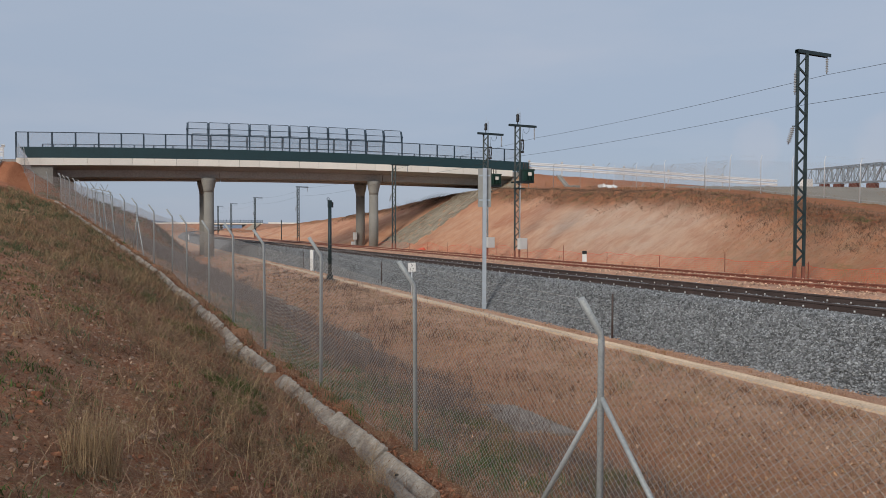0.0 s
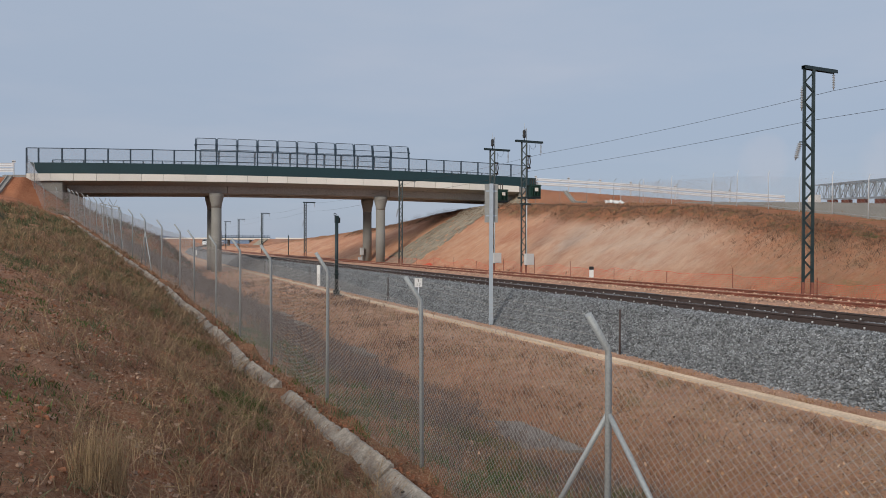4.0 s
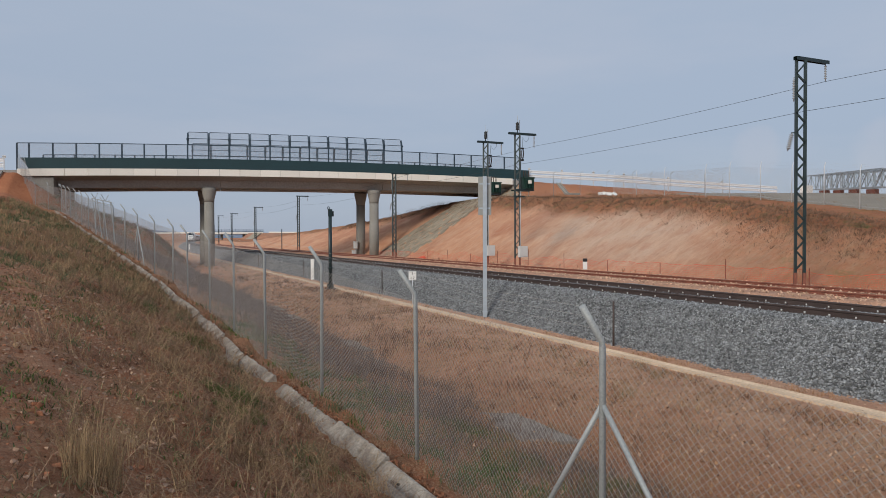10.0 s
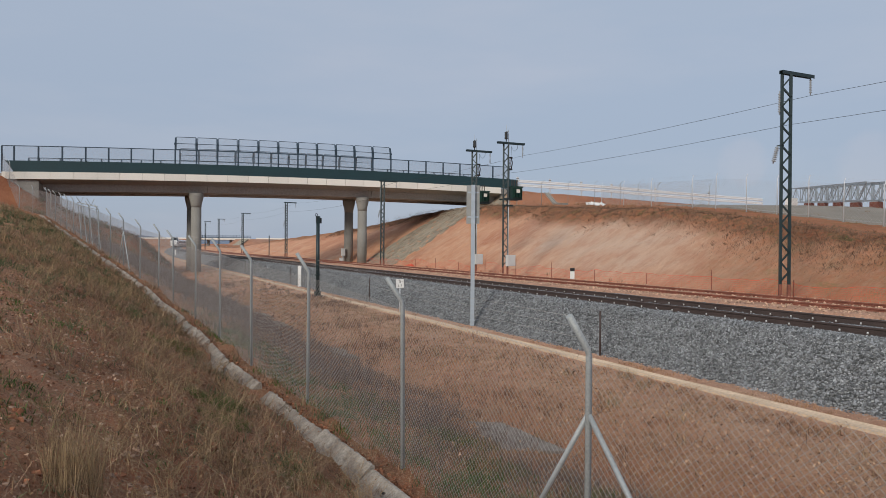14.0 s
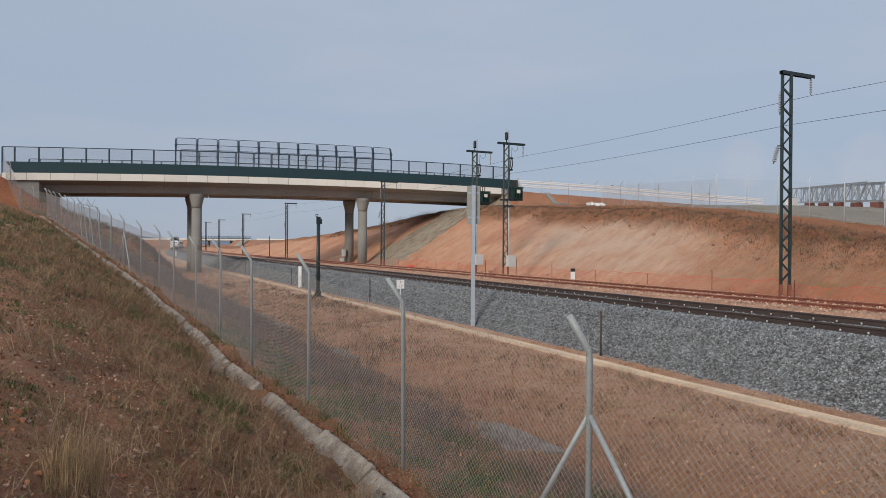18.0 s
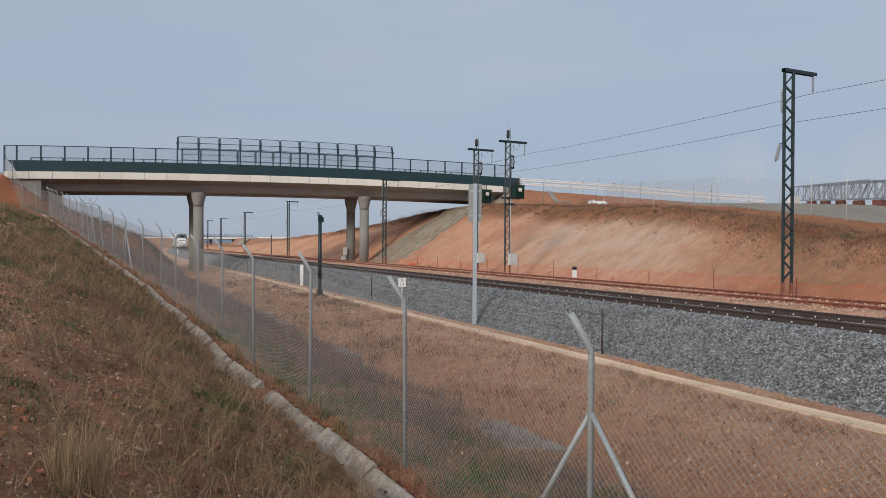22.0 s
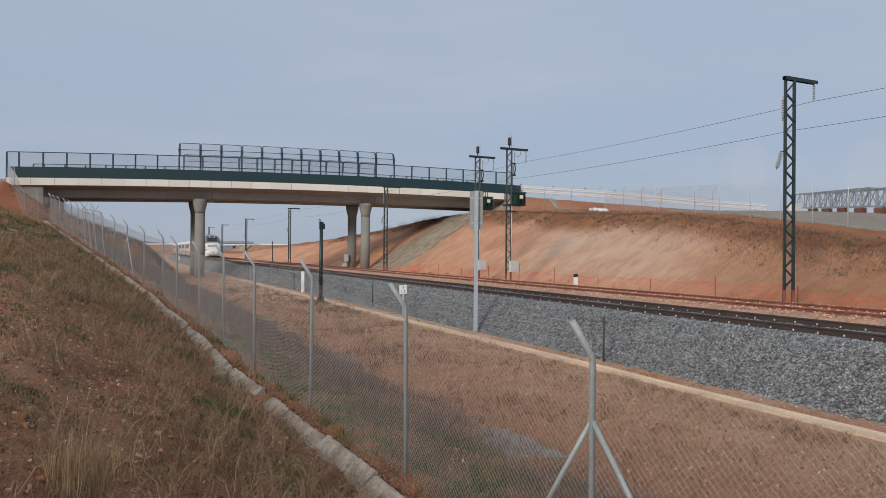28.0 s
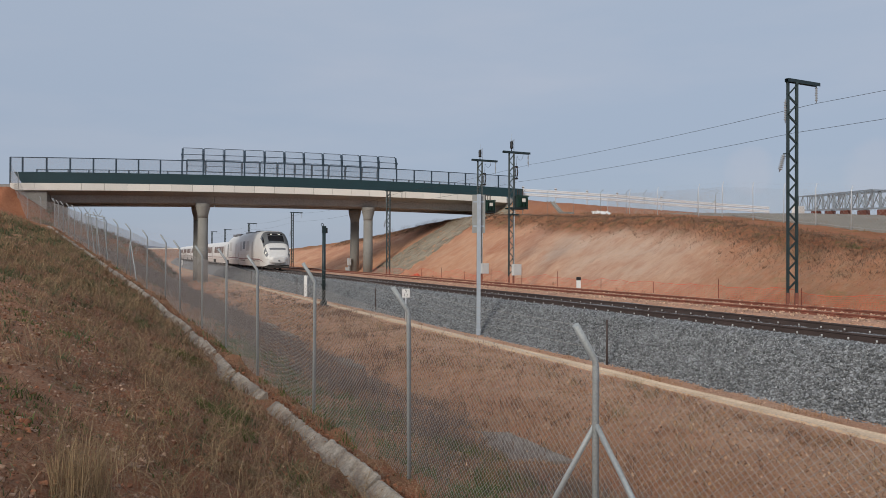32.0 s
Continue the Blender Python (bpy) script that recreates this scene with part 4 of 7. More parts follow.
# grey pole that carries a sign seen from the back
def sign_pole():
    th = thing("sign_pole", "pale grey steel pole with a tall sign seen from behind", "sign", pose(12.07, 22.5, -1.1, 0, 0, -24))
    part("pole", mass(lambda bm: box(bm, -0.07, 0.07, -0.05, 0.05, -0.3, 4.97)), POLE, th)
    pn = part("sign_panel", mass(lambda bm: box(bm, -0.24, 0.24, 0.055, 0.075, 3.55, 4.96)), SIGNGREY, th, "grey sheet sign panel")
    for z in (3.8, 4.7):
        part("clamp", mass(lambda bm: box(bm, -0.2, 0.2, 0.05, 0.056, z - 0.03, z + 0.03)), POLE, pn)
    part("base_plate", mass(lambda bm: box(bm, -0.09, 0.09, -0.09, 0.09, -0.02, 0.02)), POLE, th)


sign_pole()


def green_pole():
    th = thing("camera_pole", "dark green steel pole with lamp head and ring", "pole", pose(10.66, 38.3, -1.27))
    part("shaft", mass(lambda bm: tube(bm, [(0, 0, 0), (0, 0, 4.1)], [0.11, 0.1], 12)), MASTGREEN, th)
    part("head", mass(lambda bm: box(bm, -0.1, 0.1, -0.1, 0.1, 4.1, 4.5)), MASTGREEN, th)
    ring = [(-0.1 + 0.07 * math.cos(a * math.tau / 14), -0.02, 4.57 + 0.07 * math.sin(a * math.tau / 14)) for a in range(15)]
    part("ring", mass(lambda bm: tube(bm, ring, 0.02, 6)), BLACKP, th)
    part("side_box", mass(lambda bm: box(bm, 0.12, 0.19, -0.07, 0.07, 4.1, 4.4)), BLACKP, th)
    part("collar", mass(lambda bm: tube(bm, [(0, 0, 1.15), (0, 0, 1.25)], 0.16, 12)), MASTGREEN, th)
    part("base_plate", mass(lambda bm: box(bm, -0.25, 0.25, -0.25, 0.25, -0.02, 0.05)), MASTGREEN, th)
    for a in (0, 1, 2, 3):
        part("stiffener", mass(lambda bm: box(bm, 0.08, 0.2, -0.012, 0.012, 0.05, 0.3, pose(0, 0, 0, 0, 0, 45 + 90 * a))), MASTGREEN, th)


green_pole()
for px, py, ph in ((12.0, 15.06, 1.25), (12.2, 34.0, 1.2), (12.2, 51.1, 1.15), (12.2, 70.0, 1.2)):
    simple_post("marker_rod", "thin dark brown steel marker post in the ballast", "post", px, py, float(np.interp(px, (12.12, 13.4), (-1.34, -0.22))), ph, 0.03, RAIL, 6)


def white_marker(x, y, z, h, top=None):
    th = thing("marker_post", "white painted concrete marker post beside the track" if not top else "white marker post with a black band on top", "post", pose(x, y, z, 0, 0, -30))
    part("shaft", mass(lambda bm: box(bm, -0.11, 0.11, -0.07, 0.07, -0.2, h)), WHITEP, th)
    part("cap", mass(lambda bm: box(bm, -0.115, 0.115, -0.075, 0.075, h, h + (0.17 if top else 0.05))), BLACKP if top else WHITEP, th)


white_marker(12.0, 47.7, -1.2, 1.3)
white_marker(22.3, 30.35, -0.3, 0.62, True)
white_marker(13.2, 160.0, -1.1, 1.3)
simple_post("signal_post", "thin dark green post beyond the track", "post", 21.9, 105.6, -0.5, 3.4, 0.07, MASTGREEN)


def number_sign():
    th = thing("number_sign", "small white distance sign with black numbers on a post", "sign", pose(11.63, 28.45, -1.2, 0, 0, -20))
    part("post", mass(lambda bm: tube(bm, [(0, 0, -0.2), (0, 0, 1.2)], 0.025, 8)), GALV_PALE, th)
    plate = part("plate", mass(lambda bm: box(bm, -0.17, 0.17, -0.045, -0.03, 0.95, 1.34)), WHITEP, th)
    for txt, z, sz in (("5", 1.18, 0.17), ("1 7", 1.0, 0.15)):
        cu = bpy.data.curves.new("lettering", "FONT")
        cu.body, cu.size, cu.align_x, cu.extrude = txt, sz, "CENTER", 0.002
        cu.materials.append(BLACKP)
        ob = new("lettering", cu)
        ob.parent = plate
        ob.matrix_basis = pose(0, -0.049, z, 90, 0, 0)


number_sign()


# cabinets by the eastern pier
def trackside_box(x, y, z, w, h, label):
    th = thing("trackside_cabinet", label, "cabinet", pose(x, y, z))
    part("leg", mass(lambda bm: box(bm, -0.08, 0.08, -0.08, 0.08, float(land(x, y)) - z - 0.15, 0.0)), GALV, th)
    part("body", mass(lambda bm: box(bm, -w / 2, w / 2, -0.2, 0.2, 0, h)), GREYBOX, th)
    part("lid", mass(lambda bm: box(bm, -w / 2 - 0.03, w / 2 + 0.03, -0.23, 0.23, h, h + 0.05)), GREYBOX, th)
    part("door", mass(lambda bm: box(bm, -w / 2 + 0.05, w / 2 - 0.05, -0.215, -0.2, 0.06, h - 0.06)), GREYBOX, th)


trackside_box(24.6, 77.6, 0.35, 0.36, 0.8, "pale grey trackside cabinet beside the bridge pier")
trackside_box(24.0, 76.4, -0.2, 0.34, 0.3, "small white trackside box near the rails")


# ---- orange safety netting ----
ORANGE = material("orange_plastic_net", (0.74, 0.12, 0.06), 0.6, vary=0.15, scale=2, fine=20, bump=0.0)


def safety_net():
    th = thing("safety_net", "sagging orange plastic safety netting on rusty rods", "netting")
    random.seed(11)

    def top(y):
        return -0.38 + 0.72 + 0.28 * noise.noise((y * 0.33, 2, 1)) + 0.14 * noise.noise((y * 1.3, 5, 1))

    def off(y, f):
        return 23.45 + 0.18 * noise.noise((y * 0.5, f, 3)) - 0.15 * f
    y = 6.0
    while y < 66:
        y1 = y + 4.0

        def net(bm):
            k = 44
            for i in range(k + 1):
                yy = y + 4.0 * i / k
                z0, z1 = -0.5, top(yy)
                vs = []
                for f in (0, 0.5, 1):
                    c = Vector((off(yy, f), yy, z0 + (z1 - z0) * f))
                    vs.append((bm.verts.new(c - Vector((0, 0.0032, 0))), bm.verts.new(c + Vector((0, 0.0032, 0)))))
                for a, b2 in zip(vs, vs[1:]):
                    bm.faces.new((a[0], a[1], b2[1], b2[0]))
            for f in range(0, 11):
                prev = None
                for i in range(0, k + 1, 4):
                    yy = y + 4.0 * i / k
                    z = -0.5 + (top(yy) + 0.5) * f / 10
                    w = 0.009 if f == 10 else 0.0035
                    c = Vector((off(yy, f / 10), yy, z))
                    cur = (bm.verts.new(c - Vector((0, 0, w))), bm.verts.new(c + Vector((0, 0, w))))
                    if prev:
                        bm.faces.new((prev[0], cur[0], cur[1], prev[1]))
                    prev = cur
        part("net_panel", mass(net), ORANGE, th)
        hh = random.uniform(0.75, 1.25)
        ln = random.uniform(-0.08, 0.08)
        part("rod", mass(lambda bm: tube(bm, [(23.5, y, -0.6), (23.5 + ln, y + ln, -0.4 + hh)], 0.018, 5)), RUSTSTEEL, th, "thin rusty steel rod")
        y = y1


safety_net()


# ---- trackside fence ----
WIRE = material("galvanised_wire", (0.47, 0.44, 0.41), 0.6, metal=0.1, vary=0.15, scale=3, fine=30, bump=0.0)


def fast_mesh(name, verts, tris, mat, parent=None, smooth=False):
    """A mesh from arrays of vertices and triangles."""
    verts, tris = np.asarray(verts, np.float32), np.asarray(tris, np.int32)
    me = bpy.data.meshes.new(name)
    me.vertices.add(len(verts))
    me.vertices.foreach_set("co", verts.ravel())
    me.loops.add(tris.size)
    me.loops.foreach_set("vertex_index", tris.ravel())
    me.polygons.add(len(tris))
    me.polygons.foreach_set("loop_start", np.arange(0, tris.size, 3, dtype=np.int32))
    me.polygons.foreach_set("use_smooth", np.full(len(tris), smooth))
    me.update(calc_edges=True)
    me.materials.append(mat)
    ob = new(name, me)
    if parent is not None:
        ob.parent = parent
    return ob


def prisms(a, b2, r):
    """Three-sided bars from points a to points b2 (arrays), radius r: verts, tris."""
    a, b2 = np.asarray(a, float), np.asarray(b2, float)
    d = b2 - a
    d /= np.linalg.norm(d, axis=1)[:, None] + 1e-9
    ref = np.where(np.abs(d[:, 2:3]) > 0.9, [[1.0, 0, 0]], [[0, 0, 1.0]])
    u = np.cross(d, ref)
    u /= np.linalg.norm(u, axis=1)[:, None]
    v = np.cross(d, u)
    r = np.broadcast_to(r, (len(a),))[:, None]
    ring = [u * math.cos(k * math.tau / 3) + v * math.sin(k * math.tau / 3) for k in range(3)]
    vs = np.stack([a + q * r for q in ring] + [b2 + q * r for q in ring], 1)
    t = np.array([(0, 1, 4), (0, 4, 3), (1, 2, 5), (1, 5, 4), (2, 0, 3), (2, 3, 5)])
    tris = (np.arange(len(a)) * 6)[:, None, None] + t[None]
    return vs.reshape(-1, 3), tris.reshape(-1, 3)


def link_panel(th, p, q, h, cell, rad):
    """Woven wire netting between the feet p and q of two posts: zigzag strands side by side."""
    p, q = np.array(p), np.array(q)
    L = np.linalg.norm((q - p)[:2])
    n, k = max(2, int(L / cell)), int(h / (cell * 0.47))
    i, j = np.meshgrid(np.arange(n), np.arange(k), indexing="ij")

    def at(u, z, o):
        f = (u / L)[..., None]
        w = p[None, None] + (q - p)[None, None] * f
        w = w + np.stack([o, 0 * o, z], -1)
        return w.reshape(-1, 3)
    u0 = (i + 0.5 * (j % 2)) * cell
    u1 = (i + 0.5 * ((j + 1) % 2)) * cell
    # every second strand runs the other way so that the strands hook into each other
    u0b, u1b = (i + 0.5 - 0.5 * (j % 2)) * cell, (i + 0.5 - 0.5 * ((j + 1) % 2)) * cell
    z0, z1 = j * h / k + 0.06, (j + 1) * h / k + 0.06
    wob = 0.0 * i
    a = np.concatenate([at(u0, z0, wob), at(u0b + cell * 0.5, z0, wob)])
    b2 = np.concatenate([at(u1, z1, wob), at(u1b + cell * 0.5, z1, wob)])
    rise = np.concatenate([(u1 > u0).ravel(), (u1b > u0b).ravel()])
    vs, ts = prisms(a, b2, np.where(rise, rad * 1.1, rad * 0.85))
    return fast_mesh("mesh_panel", vs, ts, WIRE, th)


def long_fence(label, posts, braced, h=2.0, cell=0.066, rad=0.0017, lean=(-0.19, 0.0), mat=None, wire_rad=0.0013):
    mat = mat or GALV
    th = thing("chain_link_fence", label, "fence")
    for k, (x, y, z) in enumerate(posts):
        big = 0.0255
        po = part("post", mass(lambda bm: tube(bm, [(0, 0, -0.3), (0, 0, h + 0.04), (lean[0] * 0.06, lean[1] * 0.06, h + 0.09), (lean[0], lean[1], h + 0.36)], [big, big, big, big * 1.08], 10)), mat, th, "galvanised steel post with bent top")
        po.matrix_basis = pose(x, y, z, random.uniform(-0.6, 0.6), random.uniform(-0.6, 0.6), 0)
        part("footing", mass(lambda bm: tube(bm, [(0, 0, -0.2), (0, 0, 0.0), (0, 0, 0.03)], [0.11, 0.1, 0.06], 8)), ROUGH_CONCRETE, po)
        if k in braced:
            for j in (k - 1, k + 1):
                if 0 <= j < len(posts):
                    o = Vector(posts[j]) - Vector((x, y, z))
                    o = o * ((1.4 if j < k else 1.08) / o.length)
                    part("brace", mass(lambda bm: tube(bm, [(0, 0, h * 0.8), (o.x, o.y, o.z - 0.05)], 0.021, 8)), GALV, po, "slanting galvanised brace")
    for k, (a, b2) in enumerate(zip(posts, posts[1:])):
        away = math.hypot(a[0], a[1])
        coarse = 2.0 if away > 30 else 1.3 if away > 18 else 1.0
        link_panel(th, a, b2, h - 0.06, cell * coarse, rad * coarse)
        for f in (0.35, 0.7, 1.0) if k > 0 else ():
            o = Vector((lean[0] * f, lean[1] * f, h + 0.09 + 0.27 * f))
            part("barbed_wire", mass(lambda bm: tube(bm, [Vector(a) + o, (Vector(a) + Vector(b2)) / 2 + o - Vector((0, 0, 0.03)), Vector(b2) + o], wire_rad, 4, False)), WIRE, th)
        for z in (0.08, h):
            part("line_wire", mass(lambda bm: tube(bm, [Vector(a) + Vector((0, 0, z)), Vector(b2) + Vector((0, 0, z))], wire_rad, 4, False)), WIRE, th)
    return th


def near_posts():
    ps = []
    for y, x, z in FENCE[1:12]:
        ps.append((x, y, z))
    ps[0], ps[1], ps[2] = (3.62, 1.25, -1.3), (3.33, 4.31, -1.235), (3.06, 7.36, -1.085)
    for y in (35.7, 38.8, 41.9, 45.0, 48.1, 51.2, 54.3, 57.4, 60.5, 63.7):
        x, z = table(FENCE, y)
        ps.append((x, y, z))
    return ps


random.seed(3)
POSTS = near_posts()
long_fence("galvanised chain link fence with bent post tops beside the railway", POSTS, (1, 10))
LEFT = [(-4.4, 63.7), (-5.66, 67.6), (-7.0, 71.5), (-8.1, 74.6), (-8.9, 76.6)]
long_fence("chain link fence climbing the embankment to the bridge", [(x, y, float(land(x, y))) for x, y in LEFT], (), lean=(-0.1, 0.1))

# fence on the far plateau
RIM_FENCE = ((35.0, 17.0), (35.1, 19.5), (35.2, 21.9), (35.3, 24.1), (35.5, 26.3), (35.8, 28.6), (35.7, 30.7), (36.2, 33.6), (38.3, 37.7), (41.3, 45.2), (44.5, 52.5), (48.0, 60.2))
long_fence("pale chain link fence along the edge of the plateau", [(x, y, float(land(x, y))) for x, y in RIM_FENCE], (), h=2.0, cell=0.11, rad=0.002, lean=(0.1, 0.0), mat=GALV_PALE)
BACK_FENCE = ((37.8, 61.0), (41.0, 61.3), (44.6, 61.6), (47.6, 60.9), (50.4, 60.0), (52.9, 60.0), (55.0, 59.2), (58.0, 57.3), (60.0, 56.6))
long_fence("tall chain link fence with bent post tops across the plateau", [(x, y, float(land(x, y))) for x, y in BACK_FENCE], (5, 8), h=2.25, cell=0.12, rad=0.002, lean=(0.3, -0.1), mat=GALV)


def spiked_frame():
    """Razor-topped frame over the fence, added to stand for its barbed arms; no gate."""
    th = thing("fence_gate", "galvanised frame topped with barbed spikes over the fence", "gate")
    a, b2 = Vector((*table(FENCE, 45.0)[:1], 45.0, table(FENCE, 45.0)[1] + 0.05)), Vector((table(FENCE, 38.0)[0], 38.0, table(FENCE, 38.0)[1] + 0.2))
    z = Vector((-0.2, 0, 2.1))
    part("top_bar", mass(lambda bm: beam(bm, a + z, b2 + z, 0.04), lambda bm: beam(bm, a + z - Vector((0, 0, 0.14)), b2 + z - Vector((0, 0, 0.14)), 0.03)), GALV, th)
    for f in (0.05, 0.32, 0.6, 0.95):
        p = a.lerp(b2, f)
        part("strut", mass(lambda bm: beam(bm, p + Vector((0, 0, 0.0)), p + z, 0.04)), GALV, th)
    for f in (0.18, 0.72):
        p = a.lerp(b2, f) + z
        part("spike", mass(lambda bm: beam(bm, p, p + Vector((-0.2, -0.1, 0.35)), 0.02), lambda bm: beam(bm, p, p + Vector((0.15, 0.2, 0.35)), 0.02)), GALV, th)


spiked_frame()


# poured concrete side wall of a half-buried drain at the foot of the bank, its top edge broken
PALE_CONC = material("pale_poured_concrete", (0.37, 0.33, 0.28), 0.95, vary=0.28, tint=(0.21, 0.175, 0.145), scale=4.0, fine=34, bump=0.6, bump_dist=0.02)


def concrete_edge():
    th = thing("concrete_edging", "pale broken concrete edging along the foot of the bank", "edging", kind="structure")
    random.seed(21)
    y = 6.1
    while y < 64:
        L = 1.15 if y < 6.5 else random.uniform(0.7, 2.2)
        worn = 0.0 if y < 6.5 else random.uniform(0.5, 1.1)
        nn = max(4, int(L / (0.045 if y < 16 else 0.12 if y < 30 else 0.3)))
        dip, aside = random.uniform(-0.045, 0.02), random.uniform(-0.012, 0.012)
        bm = bmesh.new()
        rows = []
        for i in range(nn):
            yy = y + L * i / (nn - 1)
            x, z = table(FENCE, yy)
            # straight cast slab, its lip chipped and its face washed out in flutes where worn
            top = 0.185 + dip + worn * (0.02 * noise.noise((yy * 2.3, 1, 2)) + 0.022 * noise.noise((yy * 8.5, 3, 5)))
            flute = worn * (0.012 * noise.noise((yy * 4.5, 0, 1)) + 0.02 * noise.noise((yy * 9.0, 7, 1)))
            groove = worn * max(0.0, noise.noise((yy * 12.0, 5, 4)) - 0.15)
            top -= 0.14 * groove
            flute += 0.2 * groove
            prof = [(-0.66, -0.12), (-0.6, 0.0), (-0.5 + flute, top * 0.52), (-0.4 + flute * 0.4, top), (-0.365, top - 0.004), (-0.33, -0.12)]
            rows.append([bm.verts.new((x + px + aside, yy, z + 0.02 + pz)) for px, pz in prof])
        for a, b2 in zip(rows, rows[1:]):
            for k in range(len(a) - 1):
                bm.faces.new((a[k], b2[k], b2[k + 1], a[k + 1]))
        bm.faces.new(rows[0])
        bm.faces.new(rows[-1][::-1])
        part("concrete_slab", bm, PALE_CONC, th)
        y += L + (random.uniform(0.12, 0.5) if random.random() < 0.35 else 0.012)
    # remains of the drain's floor beside it
    for y, L in ((6.0, 0.8), (13.0, 0.7), (22.0, 0.8)):
        x, z = table(FENCE, y + L / 2)
        bm = mass(lambda b3: box(b3, -0.17, 0.13, 0, L, -0.1, 0.0))
        for v in bm.verts:
            v.co += Vector((random.uniform(-0.05, 0.05), random.uniform(-0.12, 0.12), 0))
        ob = part("floor_slab", bm, ROUGH_CONCRETE, th)
        ob.matrix_basis = pose(x - 0.72, y, float(land(x - 0.72, y + L / 2)) + 0.015, 2, -16, 4)
    x, z = table(FENCE, 6.75)
    part("drain_hole", mass(lambda bm: tube(bm, [(x - 0.515, 6.75, z + 0.118), (x - 0.46, 6.75, z + 0.09)], 0.014, 8)), BLACKP, th, "dark drain hole")


concrete_edge()


def ditch_lining():
    th = thing("ditch_lining", "weathered concrete slabs of the overgrown trackside ditch", "ditch", kind="structure")
    random.seed(8)
    y = 1.0
    while y < 60:
        L = 1.9
        if random.random() < 0.6:
            y += L
            continue
        ob = part("slab", mass(lambda bm: box(bm, -0.55, 0.55, 0, L - 0.05, -0.08, 0.0)), ROUGH_CONCRETE, th)
        ob.matrix_basis = pose(5.75, y, float(land(5.75, y)) + 0.04, 0, 10 + random.uniform(-4, 4), random.uniform(-2, 2))
        y += L


ditch_lining()


# ---- train ----
TRAINWHITE = material("white_train_paint", (0.76, 0.75, 0.72), 0.35, vary=0.05, scale=0.5, fine=6, bump=0.0)
TRAINGREY = material("warm_grey_train_paint", (0.60, 0.57, 0.54), 0.4, vary=0.08, scale=0.5, fine=6, bump=0.0)
TRAINDARK = material("dark_grey_train_paint", (0.19, 0.20, 0.21), 0.45, vary=0.1, scale=1, fine=8, bump=0.0)
MASKGREY = material("grey_mask_paint", (0.15, 0.16, 0.168), 0.35, vary=0.08, scale=1, fine=8, bump=0.0)
TRAINRED = material("plum_train_stripe", (0.17, 0.035, 0.05), 0.4, vary=0.08, scale=1, fine=8, bump=0.0)
TRAINGLASS = material("dark_tinted_glass", (0.02, 0.022, 0.026), 0.06, vary=0.1, scale=1, fine=8, bump=0.0)
COACHGLASS = material("bronze_tinted_glass", (0.17, 0.105, 0.075), 0.45, vary=0.1, scale=1, fine=8, bump=0.0)
UNDER = material("dusty_dark_underframe", (0.05, 0.045, 0.04), 0.8, vary=0.2, scale=2, fine=15, bump=0.1)


def lamp_material():
    m = bpy.data.materials.new("lit_headlamp")
    m.use_nodes = True
    b = m.node_tree.nodes["Principled BSDF"]
    b.inputs["Base Color"].default_value = (0.9, 0.88, 0.8, 1)
    b.inputs["Emission Color"].default_value = (1.0, 0.93, 0.75, 1)
    b.inputs["Emission Strength"].default_value = 0.3
    return m


LAMP = lamp_material()
NOSE = ((0.0, 1.02, 0.55, 1.45), (0.08, 1.16, 0.48, 1.68), (0.22, 1.26, 0.43, 1.93), (0.45, 1.34, 0.39, 2.22), (0.8, 1.40, 0.36, 2.62), (1.2, 1.44, 0.35, 3.08), (1.65, 1.46, 0.35, 3.56), (2.2, 1.47, 0.33, 3.92), (2.9, 1.47, 0.32, 4.08), (4.2, 1.47, 0.32, 4.12))


def section(l, table_rows, q):
    """Point of the body's skin l metres behind the nose; q from 0 (bottom left) over the roof to 1 (bottom right)."""
    ls = [r[0] for r in table_rows]
    w, z0, z1 = (float(np.interp(l, ls, [r[k] for r in table_rows])) for k in (1, 2, 3))
    a = math.pi * (1 - q)
    c, s = math.cos(a), math.sin(a)
    e = 0.42
    x = w * math.copysign(abs(c) ** e, c)
    z = z0 + (z1 - z0) * abs(s) ** e if 0 < q < 1 else z0
    if z < 1.1:
        x *= 1 - 0.09 * (1.1 - z)
    return Vector((x, l, z))


def skin(name, rows, l0, l1, q0, q1, mat, parent, out=0.0, nl=14, nq=28, closed=False, label=""):
    """A piece of the body's skin, lifted by out."""
    vs, fs = [], []
    mid = Vector((0, 0, 1.9))
    for i in range(nl + 1):
        l = l0 + (l1 - l0) * i / nl
        for j in range(nq + 1):
            p = section(l, rows, q0 + (q1 - q0) * j / nq)
            d = Vector((p.x, -1.2 if l < 2.5 else 0.0, p.z - mid.z)).normalized()
            vs.append(p + d * out)
    for i in range(nl):
        for j in range(nq):
            a = i * (nq + 1) + j
            fs.append((a, a + 1, a + nq + 2, a + nq + 1))
    if closed:
        fs.append(tuple(range(nq + 1))[::-1])
        fs.append(tuple(range(nl * (nq + 1), (nl + 1) * (nq + 1))))
    ob = mesh_part(name, vs, fs, mat, parent, smooth=not closed)
    if label:
        ob["label"] = label
    return ob


def at_z(rows, l, z):
    """q on the left flank where the skin at l reaches the height z."""
    best = min(range(0, 500), key=lambda k: abs(section(l, rows, k / 1000).z - z))
    return best / 1000


